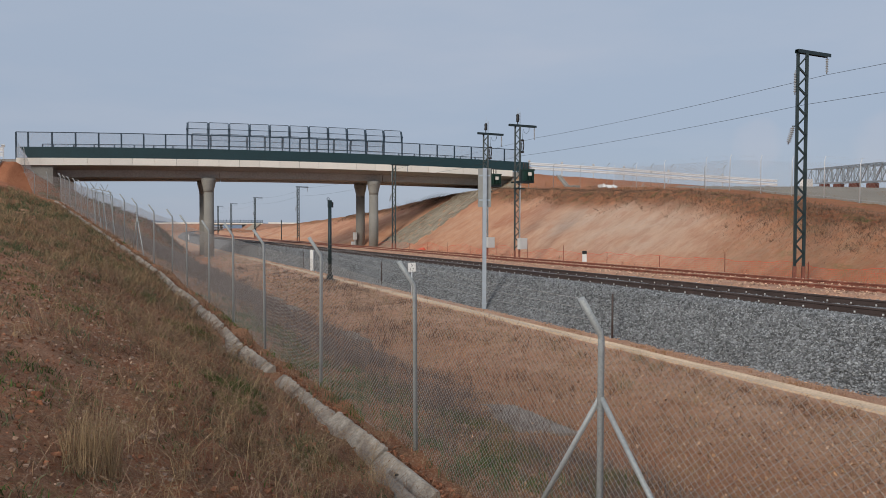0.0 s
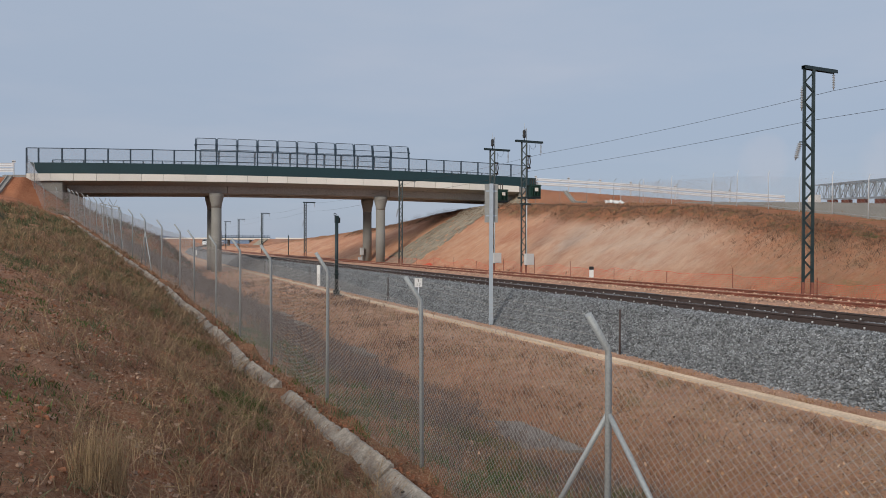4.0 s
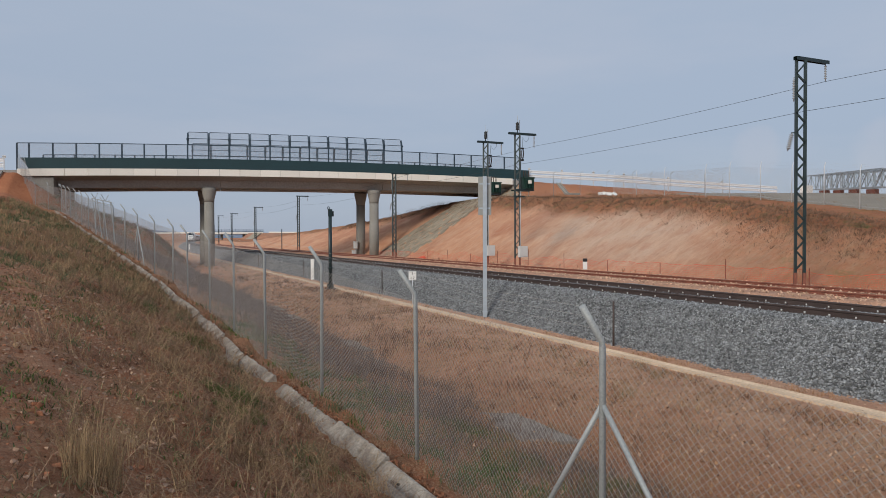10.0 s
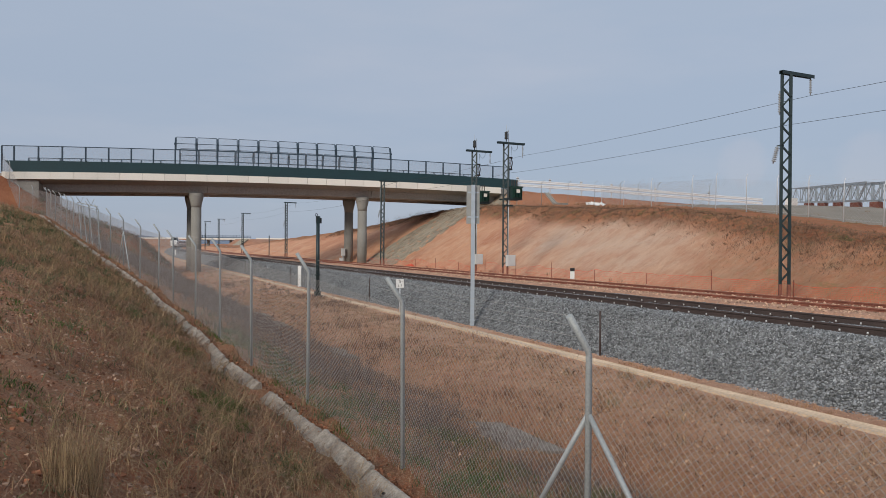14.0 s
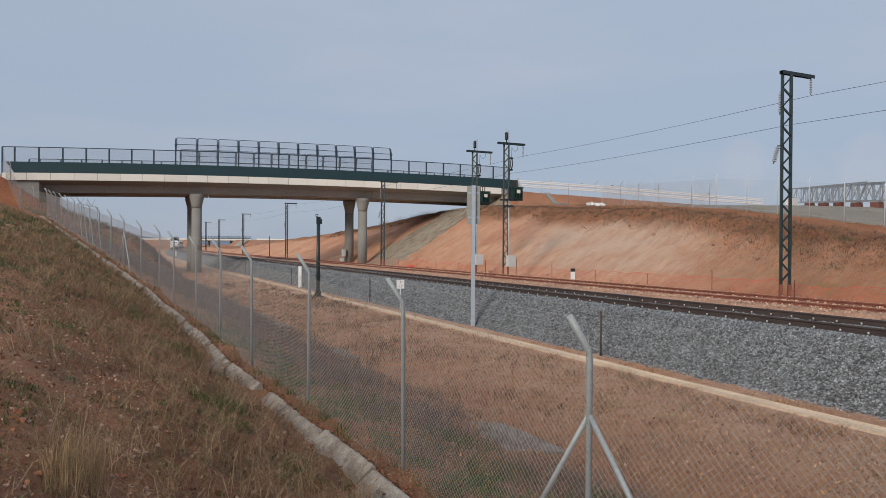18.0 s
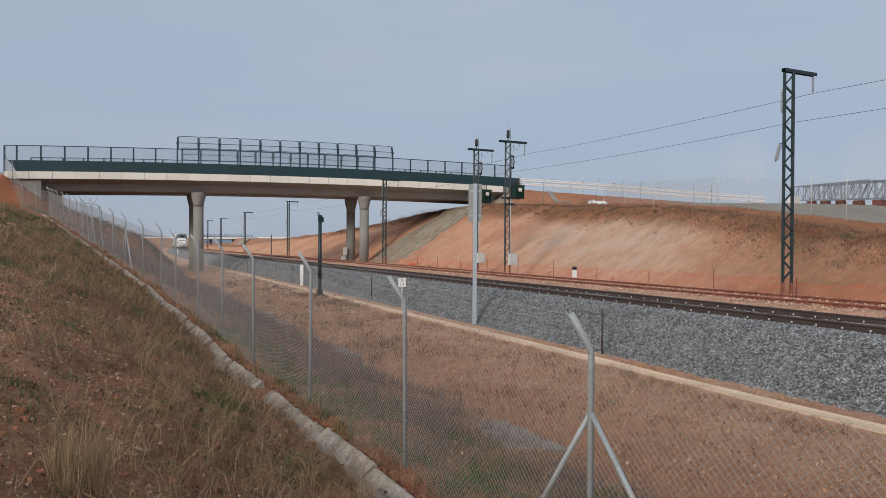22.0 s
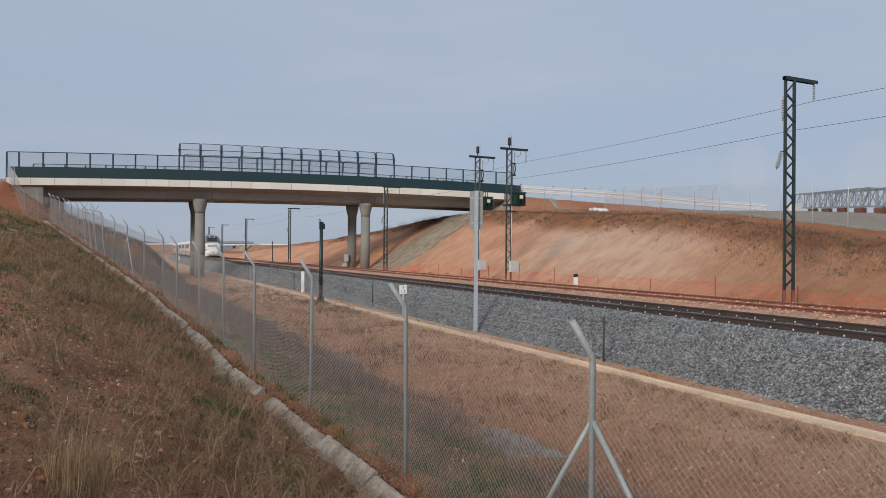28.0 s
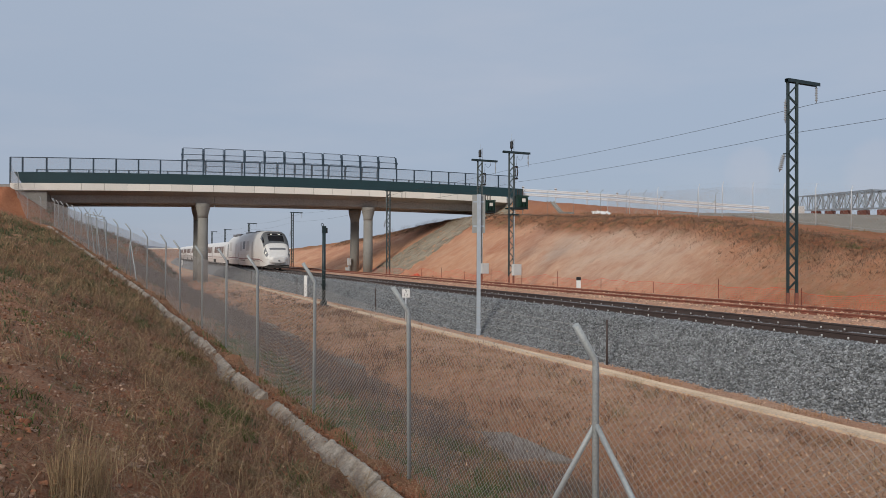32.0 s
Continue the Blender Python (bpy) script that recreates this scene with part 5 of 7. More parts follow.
def bogie(th, y):
    bg = part("bogie", mass(lambda bm: box(bm, -1.15, -0.95, y - 1.6, y + 1.6, 0.35, 0.62), lambda bm: box(bm, 0.95, 1.15, y - 1.6, y + 1.6, 0.35, 0.62), lambda bm: box(bm, -1.0, 1.0, y - 0.3, y + 0.3, 0.35, 0.6)), UNDER, th)
    for a in (-1.3, 1.3):
        for sx in (-0.834, 0.834):
            part("wheel", mass(lambda bm: tube(bm, [(sx - 0.07, y + a, 0.46), (sx + 0.07, y + a, 0.46)], 0.46, 20)), UNDER, bg)


def power_car(length=16.2):
    th = thing("train_power_car", "white high speed train power car with dark windscreen mask", "train", group="cars of the train")
    rows = NOSE
    skin("body_nose", rows, 0.0, 4.2, 0.0, 1.0, TRAINWHITE, th, nl=28, nq=48)
    skin("body", rows, 4.2, length, 0.0, 1.0, TRAINWHITE, th, nl=4, nq=48)
    skin("nose_cap", rows, 0.0, 0.001, 0.0, 1.0, TRAINWHITE, th, nl=1, nq=48, closed=True)
    mask = skin("windscreen_mask", rows, 0.92, 2.6, 0.19, 0.81, MASKGREY, th, 0.012, 18, 40, label="grey mask round the windscreen")
    skin("windscreen", rows, 1.08, 1.66, 0.425, 0.575, TRAINGLASS, mask, 0.026, 10, 20, label="dark glass windscreen")
    skin("destination_display", rows, 1.74, 1.98, 0.43, 0.57, TRAINGLASS, mask, 0.024, 3, 10)
    for q in (0.475, 0.507):
        skin("top_lamp", rows, 1.79, 1.91, q, q + 0.018, LAMP, mask, 0.034, 2, 3, label="lit lamp over the windscreen")
    for a, b2 in ((0.2, 0.28), (0.72, 0.8)):
        skin("side_window", rows, 1.3, 2.0, a, b2, TRAINGLASS, mask, 0.024, 8, 6)
    for side in (-1, 1):
        q0, q1 = at_z(rows, 0.42, 1.56), at_z(rows, 0.42, 1.98)
        q0, q1 = (q0, q1) if side < 0 else (1 - q1, 1 - q0)
        hl = skin("headlight_housing", rows, 0.1, 0.72, q0, q1, TRAINDARK, th, 0.012, 5, 5, label="dark headlight housing")
        m0, m1 = q0 + (q1 - q0) * 0.25, q0 + (q1 - q0) * 0.75
        skin("headlight", rows, 0.3, 0.42, m0, m1, LAMP, hl, 0.022, 3, 3, label="lit headlight")
    skin("grille", rows, 0.34, 0.5, 0.4, 0.6, TRAINDARK, th, 0.012, 4, 8, label="dark grille under the windscreen")

    # bulging cover of the coupler under the headlights
    def bill(bm):
        rings = []
        for i in range(9):
            f = i / 8
            g = math.sqrt(max(0.0, 1 - (1 - f) ** 2.4))
            ring = []
            for k in range(28):
                a = k * math.tau / 28
                c, sn = math.cos(a), math.sin(a)
                ring.append(bm.verts.new((1.1 * g * math.copysign(abs(c) ** 0.6, c), -0.42 + 0.9 * f, 1.02 + 0.5 * g * math.copysign(abs(sn) ** 0.7, sn))))
            rings.append(ring)
        for u, v in zip(rings[1:], rings[2:]):
            for k in range(28):
                bm.faces.new((u[k], v[k], v[(k + 1) % 28], u[(k + 1) % 28])).smooth = True
        bm.faces.new(rings[1])
    nb = part("nose_bill", mass(bill), TRAINWHITE, th, "bulging white coupler cover")
    part("coupler_cover", mass(lambda bm: tube(bm, [(0, -0.44, 0.95), (0, -0.3, 0.95)], [0.07, 0.1], 16)), TRAINDARK, nb)
    part("buffer_skirt", mass(lambda bm: box(bm, -1.15, 1.15, 0.12, 1.0, 0.2, 0.55)), UNDER, th)
    part("underframe", mass(lambda bm: box(bm, -1.2, 1.2, 1.5, length - 0.5, 0.25, 0.6)), UNDER, th)
    for a, b2 in ((0.0, at_z(rows, 8, 1.0)), (1 - at_z(rows, 8, 1.0), 1.0)):
        skin("lower_skirt", rows, 2.4, length - 0.2, a, b2, TRAINGREY, th, 0.012, 4, 6)
    for z in (1.05,):
        for side in (0, 1):
            q0, q1 = at_z(rows, 8, z), at_z(rows, 8, z + 0.06)
            if side:
                q0, q1 = 1 - q1, 1 - q0
            skin("stripe", rows, 1.0, length - 0.2, q0, q1, TRAINRED, th, 0.014, 10, 1, label="thin plum stripe")
    for side in (0, 1):
        for l0, l1, z0, z1, mat in ((6.5, 7.3, 0.75, 3.0, TRAINGREY), (9.0, 10.6, 2.0, 3.1, TRAINGREY), (11.6, 13.0, 2.2, 3.1, TRAINDARK), (13.6, 15.2, 2.0, 3.1, TRAINGREY)):
            q0, q1 = at_z(rows, 8, z0), at_z(rows, 8, z1)
            if side:
                q0, q1 = 1 - q1, 1 - q0
            skin("side_louvre", rows, l0, l1, q0, q1, mat, th, 0.014, 2, 6)
    for l0, l1 in ((6.5, 8.2), (12.0, 15.0)):
        part("roof_unit", mass(lambda bm: box(bm, -0.8, 0.8, l0, l1, 4.0, 4.22)), TRAINDARK, th, "dark roof equipment")
    for l0, l1 in ((2.9, 5.9), (length - 4.7, length - 1.7)):
        for q0, q1 in ((0.004, at_z(rows, 8, 0.86)), (1 - at_z(rows, 8, 0.86), 0.996)):
            skin("bogie_opening", rows, l0, l1, q0, q1, UNDER, th, 0.02, 3, 4, label="dark opening round the bogie")
    bogie(th, 4.4)
    bogie(th, length - 3.2)
    return th


COACH = ((0.0, 1.42, 0.4, 3.3), (0.3, 1.47, 0.35, 3.36), (30.0, 1.47, 0.35, 3.36))
TALL = ((0.0, 1.44, 0.4, 3.85), (0.3, 1.47, 0.35, 3.96), (7.5, 1.47, 0.35, 3.94), (11.0, 1.47, 0.35, 3.4))


def coach(length, rows, tall):
    lab = "white train generator car with roof equipment" if tall else "white train coach with bronze tinted windows"
    th = thing("train_generator_car" if tall else "train_coach", lab, "train", group="cars of the train")
    skin("body", rows, 0.0, length, 0.0, 1.0, TRAINWHITE, th, nl=22, nq=40, closed=True)
    part("gangway", mass(lambda bm: box(bm, -0.9, 0.9, -0.28, 0.02, 0.6, 3.0)), UNDER, th)
    part("underframe", mass(lambda bm: box(bm, -1.2, 1.2, 0.6, length - 0.6, 0.22, 0.5)), UNDER, th)
    for side in (0, 1):
        def flank(name, l0, l1, z0, z1, mat, o=0.012, lab2=""):
            q0, q1 = at_z(rows, 5, z0), at_z(rows, 5, z1)
            if side:
                q0, q1 = 1 - q1, 1 - q0
            skin(name, rows, l0, l1, q0, q1, mat, th, o, 2, 5, label=lab2)
        flank("lower_skirt", 0.2, length - 0.2, 0.36, 0.95, TRAINGREY)
        flank("bogie_opening", length - 3.1, length - 0.4, 0.36, 0.82, UNDER, 0.02, "dark opening round the bogie")
        flank("stripe", 0.2, length - 0.2, 1.12, 1.19, TRAINRED, 0.014)
        if tall:
            flank("door", 1.4, 2.2, 0.75, 2.9, TRAINGREY, 0.016)
            flank("side_louvre", 5.0, 7.0, 2.0, 3.1, TRAINGREY, 0.014)
            flank("door", 8.0, 8.8, 1.3, 3.0, TRAINDARK, 0.016, "dark service door")
        else:
            l = 1.6
            while l < length - 2.0:
                flank("window", l, l + 1.7, 1.75, 2.65, COACHGLASS, 0.014)
                l += 1.95
            flank("door", 0.35, 1.2, 0.75, 2.8, TRAINGREY, 0.016)
    if tall:
        for l0, l1 in ((0.8, 3.6), (4.4, 7.0)):
            part("roof_unit", mass(lambda bm: box(bm, -1.0, 1.0, l0, l1, 3.9, 4.14)), TRAINDARK, th, "dark roof equipment")
    bogie(th, length - 1.8)
    bogie(th, 2.0)
    return th


def train_at(front, t):
    """Pose of a car whose front is `front` metres behind the nose of the train at time t."""
    y = 72.0 + 12.25 * (32.0 - t) + front
    slope = max(0.0, y + 6 - 110.0) / 1985.0
    return pose(TRACK1 + bent(y), y, 0, 0, 0, -math.degrees(math.atan(slope)))


CARS = [(power_car(), 0.0), (coach(11.0, TALL, True), 16.55)]
first = coach(12.8, COACH, False)
CARS.append((first, 27.9))
for k in range(7):
    CARS.append((copy_thing(first, Matrix()), 27.9 + 13.15 * (k + 1)))


# ---- plateau east of the cutting ----
TRUSS = material("galvanised_truss_steel", (0.36, 0.42, 0.46), 0.5, metal=0.35, vary=0.15, scale=2, fine=20, bump=0.0)
GRAVEL = material("pale_grey_gravel", (0.25, 0.222, 0.18), 0.95, vary=0.18, scale=0.4, fine=12, bump=0.2)
BRICKRED = material("red_brown_block", (0.20, 0.07, 0.05), 0.85, vary=0.2, scale=3, fine=20, bump=0.2)


def truss(a, b2, side, h, label):
    """A four-chord gantry beam lying on the ground from a to b2."""
    th = thing("gantry_truss", label, "truss", group="gantry trusses stored on the plateau")
    a, b2 = Vector(a), Vector(b2)
    d = (b2 - a).normalized()
    nn = Vector((-d.y, d.x, 0)) * side
    n = int((b2 - a).length / 1.45)
    up = Vector((0, 0, h))
    for o in (Vector(), nn * 1.6):
        for z in (Vector(), up):
            part("chord", mass(lambda bm: beam(bm, a + o + z, b2 + o + z, 0.11)), TRUSS, th)
    for k in range(n):
        p, q = a.lerp(b2, k / n), a.lerp(b2, (k + 1) / n)
        for o in (Vector(), nn * 1.6):
            part("web_bar", mass(lambda bm: beam(bm, p + o, p + o + up, 0.06), lambda bm: beam(bm, (p if k % 2 else q) + o, (q if k % 2 else p) + o + up, 0.055)), TRUSS, th)
        for z in (Vector(), up):
            part("cross_bar", mass(lambda bm: beam(bm, p + z, q + nn * 1.6 + z, 0.05)), TRUSS, th)
    return th


def stand(p, w=0.9):
    th = thing("support_block", "red-brown block that carries the stored trusses", "block", pose(*p), "blocks under the trusses")
    part("block", mass(lambda bm: box(bm, -w / 2, w / 2, -0.4, 0.4, -0.3, 0.62)), BRICKRED, th)
    part("pad", mass(lambda bm: box(bm, -w / 2, w / 2, -0.3, 0.3, 0.62, 0.72)), TRUSS, th)


def storage():
    a, b2 = Vector((70.0, 52.6, 0)), Vector((57.5, 35.5, 0))
    for k in range(5):
        p = a.lerp(b2, (k + 0.5) / 5)
        z = float(land(p.x, p.y))
        stand((p.x, p.y, z), 0.6)
    za, zb = float(land(a.x, a.y)) + 0.72, float(land(b2.x, b2.y)) + 0.72
    z = max(za, zb) * 0.5 + min(za, zb) * 0.5
    truss((a.x, a.y, za), (b2.x, b2.y, zb), -1, 1.5, "pale galvanised steel gantry truss lying on blocks")
    truss((a.x + 3.2, a.y - 0.4, za + 0.1), (b2.x + 3.6, b2.y - 3.0, zb + 0.1), -1, 1.6, "pale galvanised gantry truss stored behind another")
    wb = thing("concrete_block", "white painted concrete block beside the trusses", "block", pose(64.5, 49.8, float(land(64.5, 49.8))))
    part("block", mass(lambda bm: box(bm, -0.45, 0.45, -0.4, 0.4, -0.2, 1.05)), WHITEP, wb)


storage()


def service_road():
    vs, fs = [], []
    rows = ((6, 35.4, 50), (14, 35.5, 50), (20, 35.6, 50), (24, 35.8, 50.5), (28, 36.4, 51), (33, 37.4, 52), (38, 39.8, 53), (44, 43.2, 55), (50, 46.5, 56))
    for y in np.linspace(6, 50, 45):
        a, b2 = (float(np.interp(y, [r[0] for r in rows], [r[k] for r in rows])) for k in (1, 2))
        for f in range(17):
            x = a + (b2 - a) * f / 16
            vs.append((x, y, float(land(x, y)) + (0.1 if 0 < f < 16 else -0.05)))
    for i in range(44):
        for j in range(16):
            k = 17 * i + j
            fs.append((k, k + 1, k + 18, k + 17))
    kv, kf = [], []
    for y in np.linspace(6, 34, 29):
        a = float(np.interp(y, [r[0] for r in rows], [r[1] for r in rows])) - 0.16
        z = float(land(a, y))
        kv += [(a - 0.16, y, z - 0.2), (a - 0.14, y, z + 0.1), (a + 0.14, y, z + 0.13), (a + 0.2, y, z - 0.2)]
    for i in range(28):
        for j in range(3):
            k = 4 * i + j
            kf.append((k, k + 4, k + 5, k + 1))
    tagged(mesh_part("road_kerb", kv, kf, CONCRETE), "pale concrete kerb along the service road", "kerb", kind="structure")
    tagged(mesh_part("service_road", vs, fs, GRAVEL, smooth=True), "grey gravelly service road on the plateau", "road", kind="structure")


service_road()


def rubble(x, y):
    th = thing("rubble_pile", "white broken plastic sheets lying on the plateau", "debris", pose(x, y, float(land(x, y))))
    random.seed(4)
    for k in range(4):
        ob = part("sheet", mass(lambda bm: box(bm, -0.32, 0.32, -0.25, 0.25, -0.02, 0.02)), WHITEP, th)
        ob.matrix_basis = pose(k * 0.5 - 0.75, random.uniform(-0.2, 0.2), 0.2, random.uniform(30, 60), random.uniform(-25, 25), random.uniform(-40, 40))


rubble(41.5, 53.0)


# ---- bank behind and west of the camera ----
guard_rail("guard_rail", [(x, y, float(land(x, y)) - 0.05) for x, y in ((-6.5, 39.0), (-7.35, 37.6), (-9.3, 35.5))], "short galvanised guard rail on top of the bank", GALV_PALE, True)


# ---- far things along the line ----
def far_bridge():
    th = thing("far_bridge", "distant pale concrete road bridge over the railway", "bridge")
    z = 4.7
    a, b2 = Vector((50, 460, z)), Vector((82, 447, z))
    up = Vector((0, 0, 1))
    side = Vector((b2.y - a.y, a.x - b2.x, 0)).normalized() * 4.5

    def slab(bm, h0, h1):
        v = [bm.verts.new(p + q * side + up * h) for h in (h0, h1) for p, q in ((a, -1), (a, 1), (b2, 1), (b2, -1))]
        for f in ((0, 3, 2, 1), (4, 5, 6, 7), (0, 1, 5, 4), (1, 2, 6, 5), (2, 3, 7, 6), (3, 0, 4, 7)):
            bm.faces.new([v[k] for k in f])
    part("deck", mass(lambda bm: slab(bm, -1.1, 0.0)), CONCRETE_DARK, th, "concrete deck")
    part("fascia", mass(lambda bm: beam(bm, a + side * 1.05 - up * 0.2, b2 + side * 1.05 - up * 0.2, 0.9)), FASCIA, th, "pale fascia band")
    n = 20
    for k in range(n + 1):
        p = a.lerp(b2, k / n) + side + up * 0.3
        part("railing_post", mass(lambda bm: beam(bm, p, p + up * (1.6 + 0.5 * math.sin(math.pi * k / n)), 0.16)), DARKBLUE, th)
    for z in (0.6, 1.2, 1.8):
        part("railing_bar", mass(lambda bm: beam(bm, a + side + up * z, b2 + side + up * z, 0.35 if z < 1 else 0.16)), DARKBLUE, th)
    for f in (0.22, 0.62):
        p = a.lerp(b2, f)
        part("pier", mass(lambda bm: tube(bm, [p - up * 9, p - up * 1.0], 0.8, 10)), CONCRETE, th)


far_bridge()


def far_bank(top, foot, label):
    """An embankment that carries the far road: top edge, foot and a broad back."""
    vs, fs = [], []
    n = 14
    for i in range(n + 1):
        f = i / n
        t_ = Vector(top[0]).lerp(Vector(top[1]), f)
        u = Vector(foot[0]).lerp(Vector(foot[1]), f)
        k = noise.noise((i * 0.9, 2, 1)) * 0.5
        vs += [u + Vector((k, k, -1.5)), u.lerp(t_, 0.5) + Vector((0, k, k)), t_, t_ + Vector((2, 12, 0)), t_ + Vector((2, 12, -7))]
    for i in range(n):
        for j in range(4):
            k = 5 * i + j
            fs.append((k, k + 5, k + 6, k + 1))
    tagged(mesh_part("far_embankment", vs, fs, FARRED, smooth=True), label, "embankment", kind="structure")


FARRED = material("far_red_earth", (0.40, 0.20, 0.125), 0.95, tint=(0.30, 0.19, 0.14), vary=0.15, scale=0.06, fine=0.5, bump=0.0, spec=0.2)
far_bank(((72, 446, 4.6), (170, 410, 4.2)), ((62, 432, -1), (160, 396, -1)), "distant red embankment beside the far bridge")
far_bank(((-90, 510, 3.2), (44, 458, 4.4)), ((-90, 495, -1), (50, 446, -1)), "distant red embankment west of the far bridge")


def far_pitching(x0, y0):
    th = thing("far_pitching", "pale stone strip down the distant embankment", "paving", kind="structure")
    part("strip", mass(lambda bm: beam(bm, (x0 - 9, y0 - 17, -1.2), (x0 + 1, y0 - 2, 4.4), 4.5, 0.6)), STONE_PITCH, th)


far_pitching(76, 445)


def far_barrier(pts, label):
    th = thing("far_barrier", label, "barrier")
    for a, b2 in zip(pts, pts[1:]):
        part("wall_piece", mass(lambda bm: beam(bm, a, b2, 0.5, 0.9)), FASCIA, th)


far_barrier([(84, 444, 4.9), (106, 433, 4.7), (128, 424, 4.2)], "distant pale road edge beyond the far bridge")
far_barrier([(50, 459, 4.8), (0, 476, 4.4), (-30, 486, 3.9)], "distant pale road edge west of the far bridge")

# distance haze is painted into the hills as a blue-grey base colour
HILL = material("haze_tinted_far_hill", (0.20, 0.25, 0.33), 1.0, vary=0.1, scale=0.004, fine=0.02, bump=0.0, spec=0.0)


def far_hills():
    vs, fs = [], []
    n = 120
    for k in range(n + 1):
        a = radians(-70 + 160 * k / n)
        x, y = 2600 * math.sin(a), 2600 * math.cos(a)
        h = 12 + 30 * max(0, noise.noise((k * 0.09, 3, 0))) + 60 * math.exp(-((k - 45) / 7.0) ** 2) + 6 * noise.noise((k * 0.5, 1, 0))
        vs += [(x, y, -30), (x, y, h), (x * 1.1, y * 1.1, h * 0.8)]
    for k in range(n):
        for j in range(2):
            i = 3 * k + j
            fs.append((i, i + 1, i + 4, i + 3))
    tagged(mesh_part("far_hills", vs, fs, HILL, smooth=True), "low hills on the horizon with haze painted in as blue", "hills", kind="structure")


far_hills()


# ---- plants and loose stones ----
STRAW = material("dry_straw", (0.38, 0.27, 0.155), 0.85, vary=0.2, scale=3, fine=30, bump=0.0, island=True, spec=0.2)
BROWNGRASS = material("brown_dead_grass", (0.30, 0.18, 0.10), 0.9, vary=0.22, scale=3, fine=30, bump=0.0, island=True, spec=0.2)
TWIG = material("grey_brown_twigs", (0.30, 0.195, 0.13), 0.9, vary=0.22, scale=3, fine=30, bump=0.0, island=True, spec=0.2)
GREEN = material("green_grass", (0.095, 0.14, 0.037), 0.8, vary=0.22, scale=3, fine=30, bump=0.0, island=True, spec=0.2)
SCRUB = material("dark_dry_scrub", (0.18, 0.10, 0.066), 0.9, vary=0.22, scale=3, fine=30, bump=0.0, island=True, spec=0.2)
RIMSCRUB = material("brown_rim_scrub", (0.24, 0.152, 0.105), 0.9, vary=0.2, scale=3, fine=30, bump=0.0, island=True, spec=0.2)
DARKGREEN = material("dark_green_leaves", (0.04, 0.065, 0.05), 0.8, vary=0.25, scale=3, fine=30, bump=0.0, island=True, spec=0.2)
CLOD = material("red_earth_clod", (0.30, 0.13, 0.072), 0.95, vary=0.28, scale=8, fine=40, bump=0.4, island=True, spec=0.2)
REDGRASS = material("reddish_dead_grass", (0.42, 0.235, 0.125), 0.9, vary=0.2, scale=3, fine=30, bump=0.0, island=True, spec=0.2)
DARKTWIG = material("dark_grey_twigs", (0.19, 0.145, 0.128), 0.9, vary=0.22, scale=3, fine=30, bump=0.0, island=True, spec=0.2)
WEED = material("grey_green_weed", (0.13, 0.15, 0.075), 0.85, vary=0.2, scale=3, fine=30, bump=0.0, island=True, spec=0.2)
PALELITTER = material("pale_dry_litter", (0.48, 0.31, 0.20), 0.9, vary=0.22, scale=3, fine=30, bump=0.0, island=True, spec=0.2)
PEBBLE = material("pale_field_stone", (0.43, 0.28, 0.195), 0.9, vary=0.3, scale=8, fine=40, bump=0.3, island=True)
rng = np.random.default_rng(12)


def blades(base, h, w, lean, mat, name, label, category="grass", bend=0.45):
    """Bent tapering blades that stand on base."""
    n = len(base)
    a = rng.uniform(0, math.tau, n)
    la = rng.uniform(0, math.tau, n)
    side = np.stack([np.cos(a), np.sin(a), np.zeros(n)], 1) * (w / 2)[:, None]
    ln = np.stack([np.cos(la), np.sin(la), np.zeros(n)], 1) * (lean * h)[:, None]
    up = np.zeros((n, 3))
    up[:, 2] = h
    mid = base + up * 0.55 + ln * bend * 0.6
    top = base + up * (1 - 0.25 * lean)[:, None] + ln
    vs = np.stack([base - side, base + side, mid - side * 0.8, mid + side * 0.8, top], 1).reshape(-1, 3)
    t = np.array([(0, 1, 3), (0, 3, 2), (2, 3, 4)])
    ts = ((np.arange(n) * 5)[:, None, None] + t[None]).reshape(-1, 3)
    return tagged(fast_mesh(name, vs, ts, mat), label, category, kind="stuff")


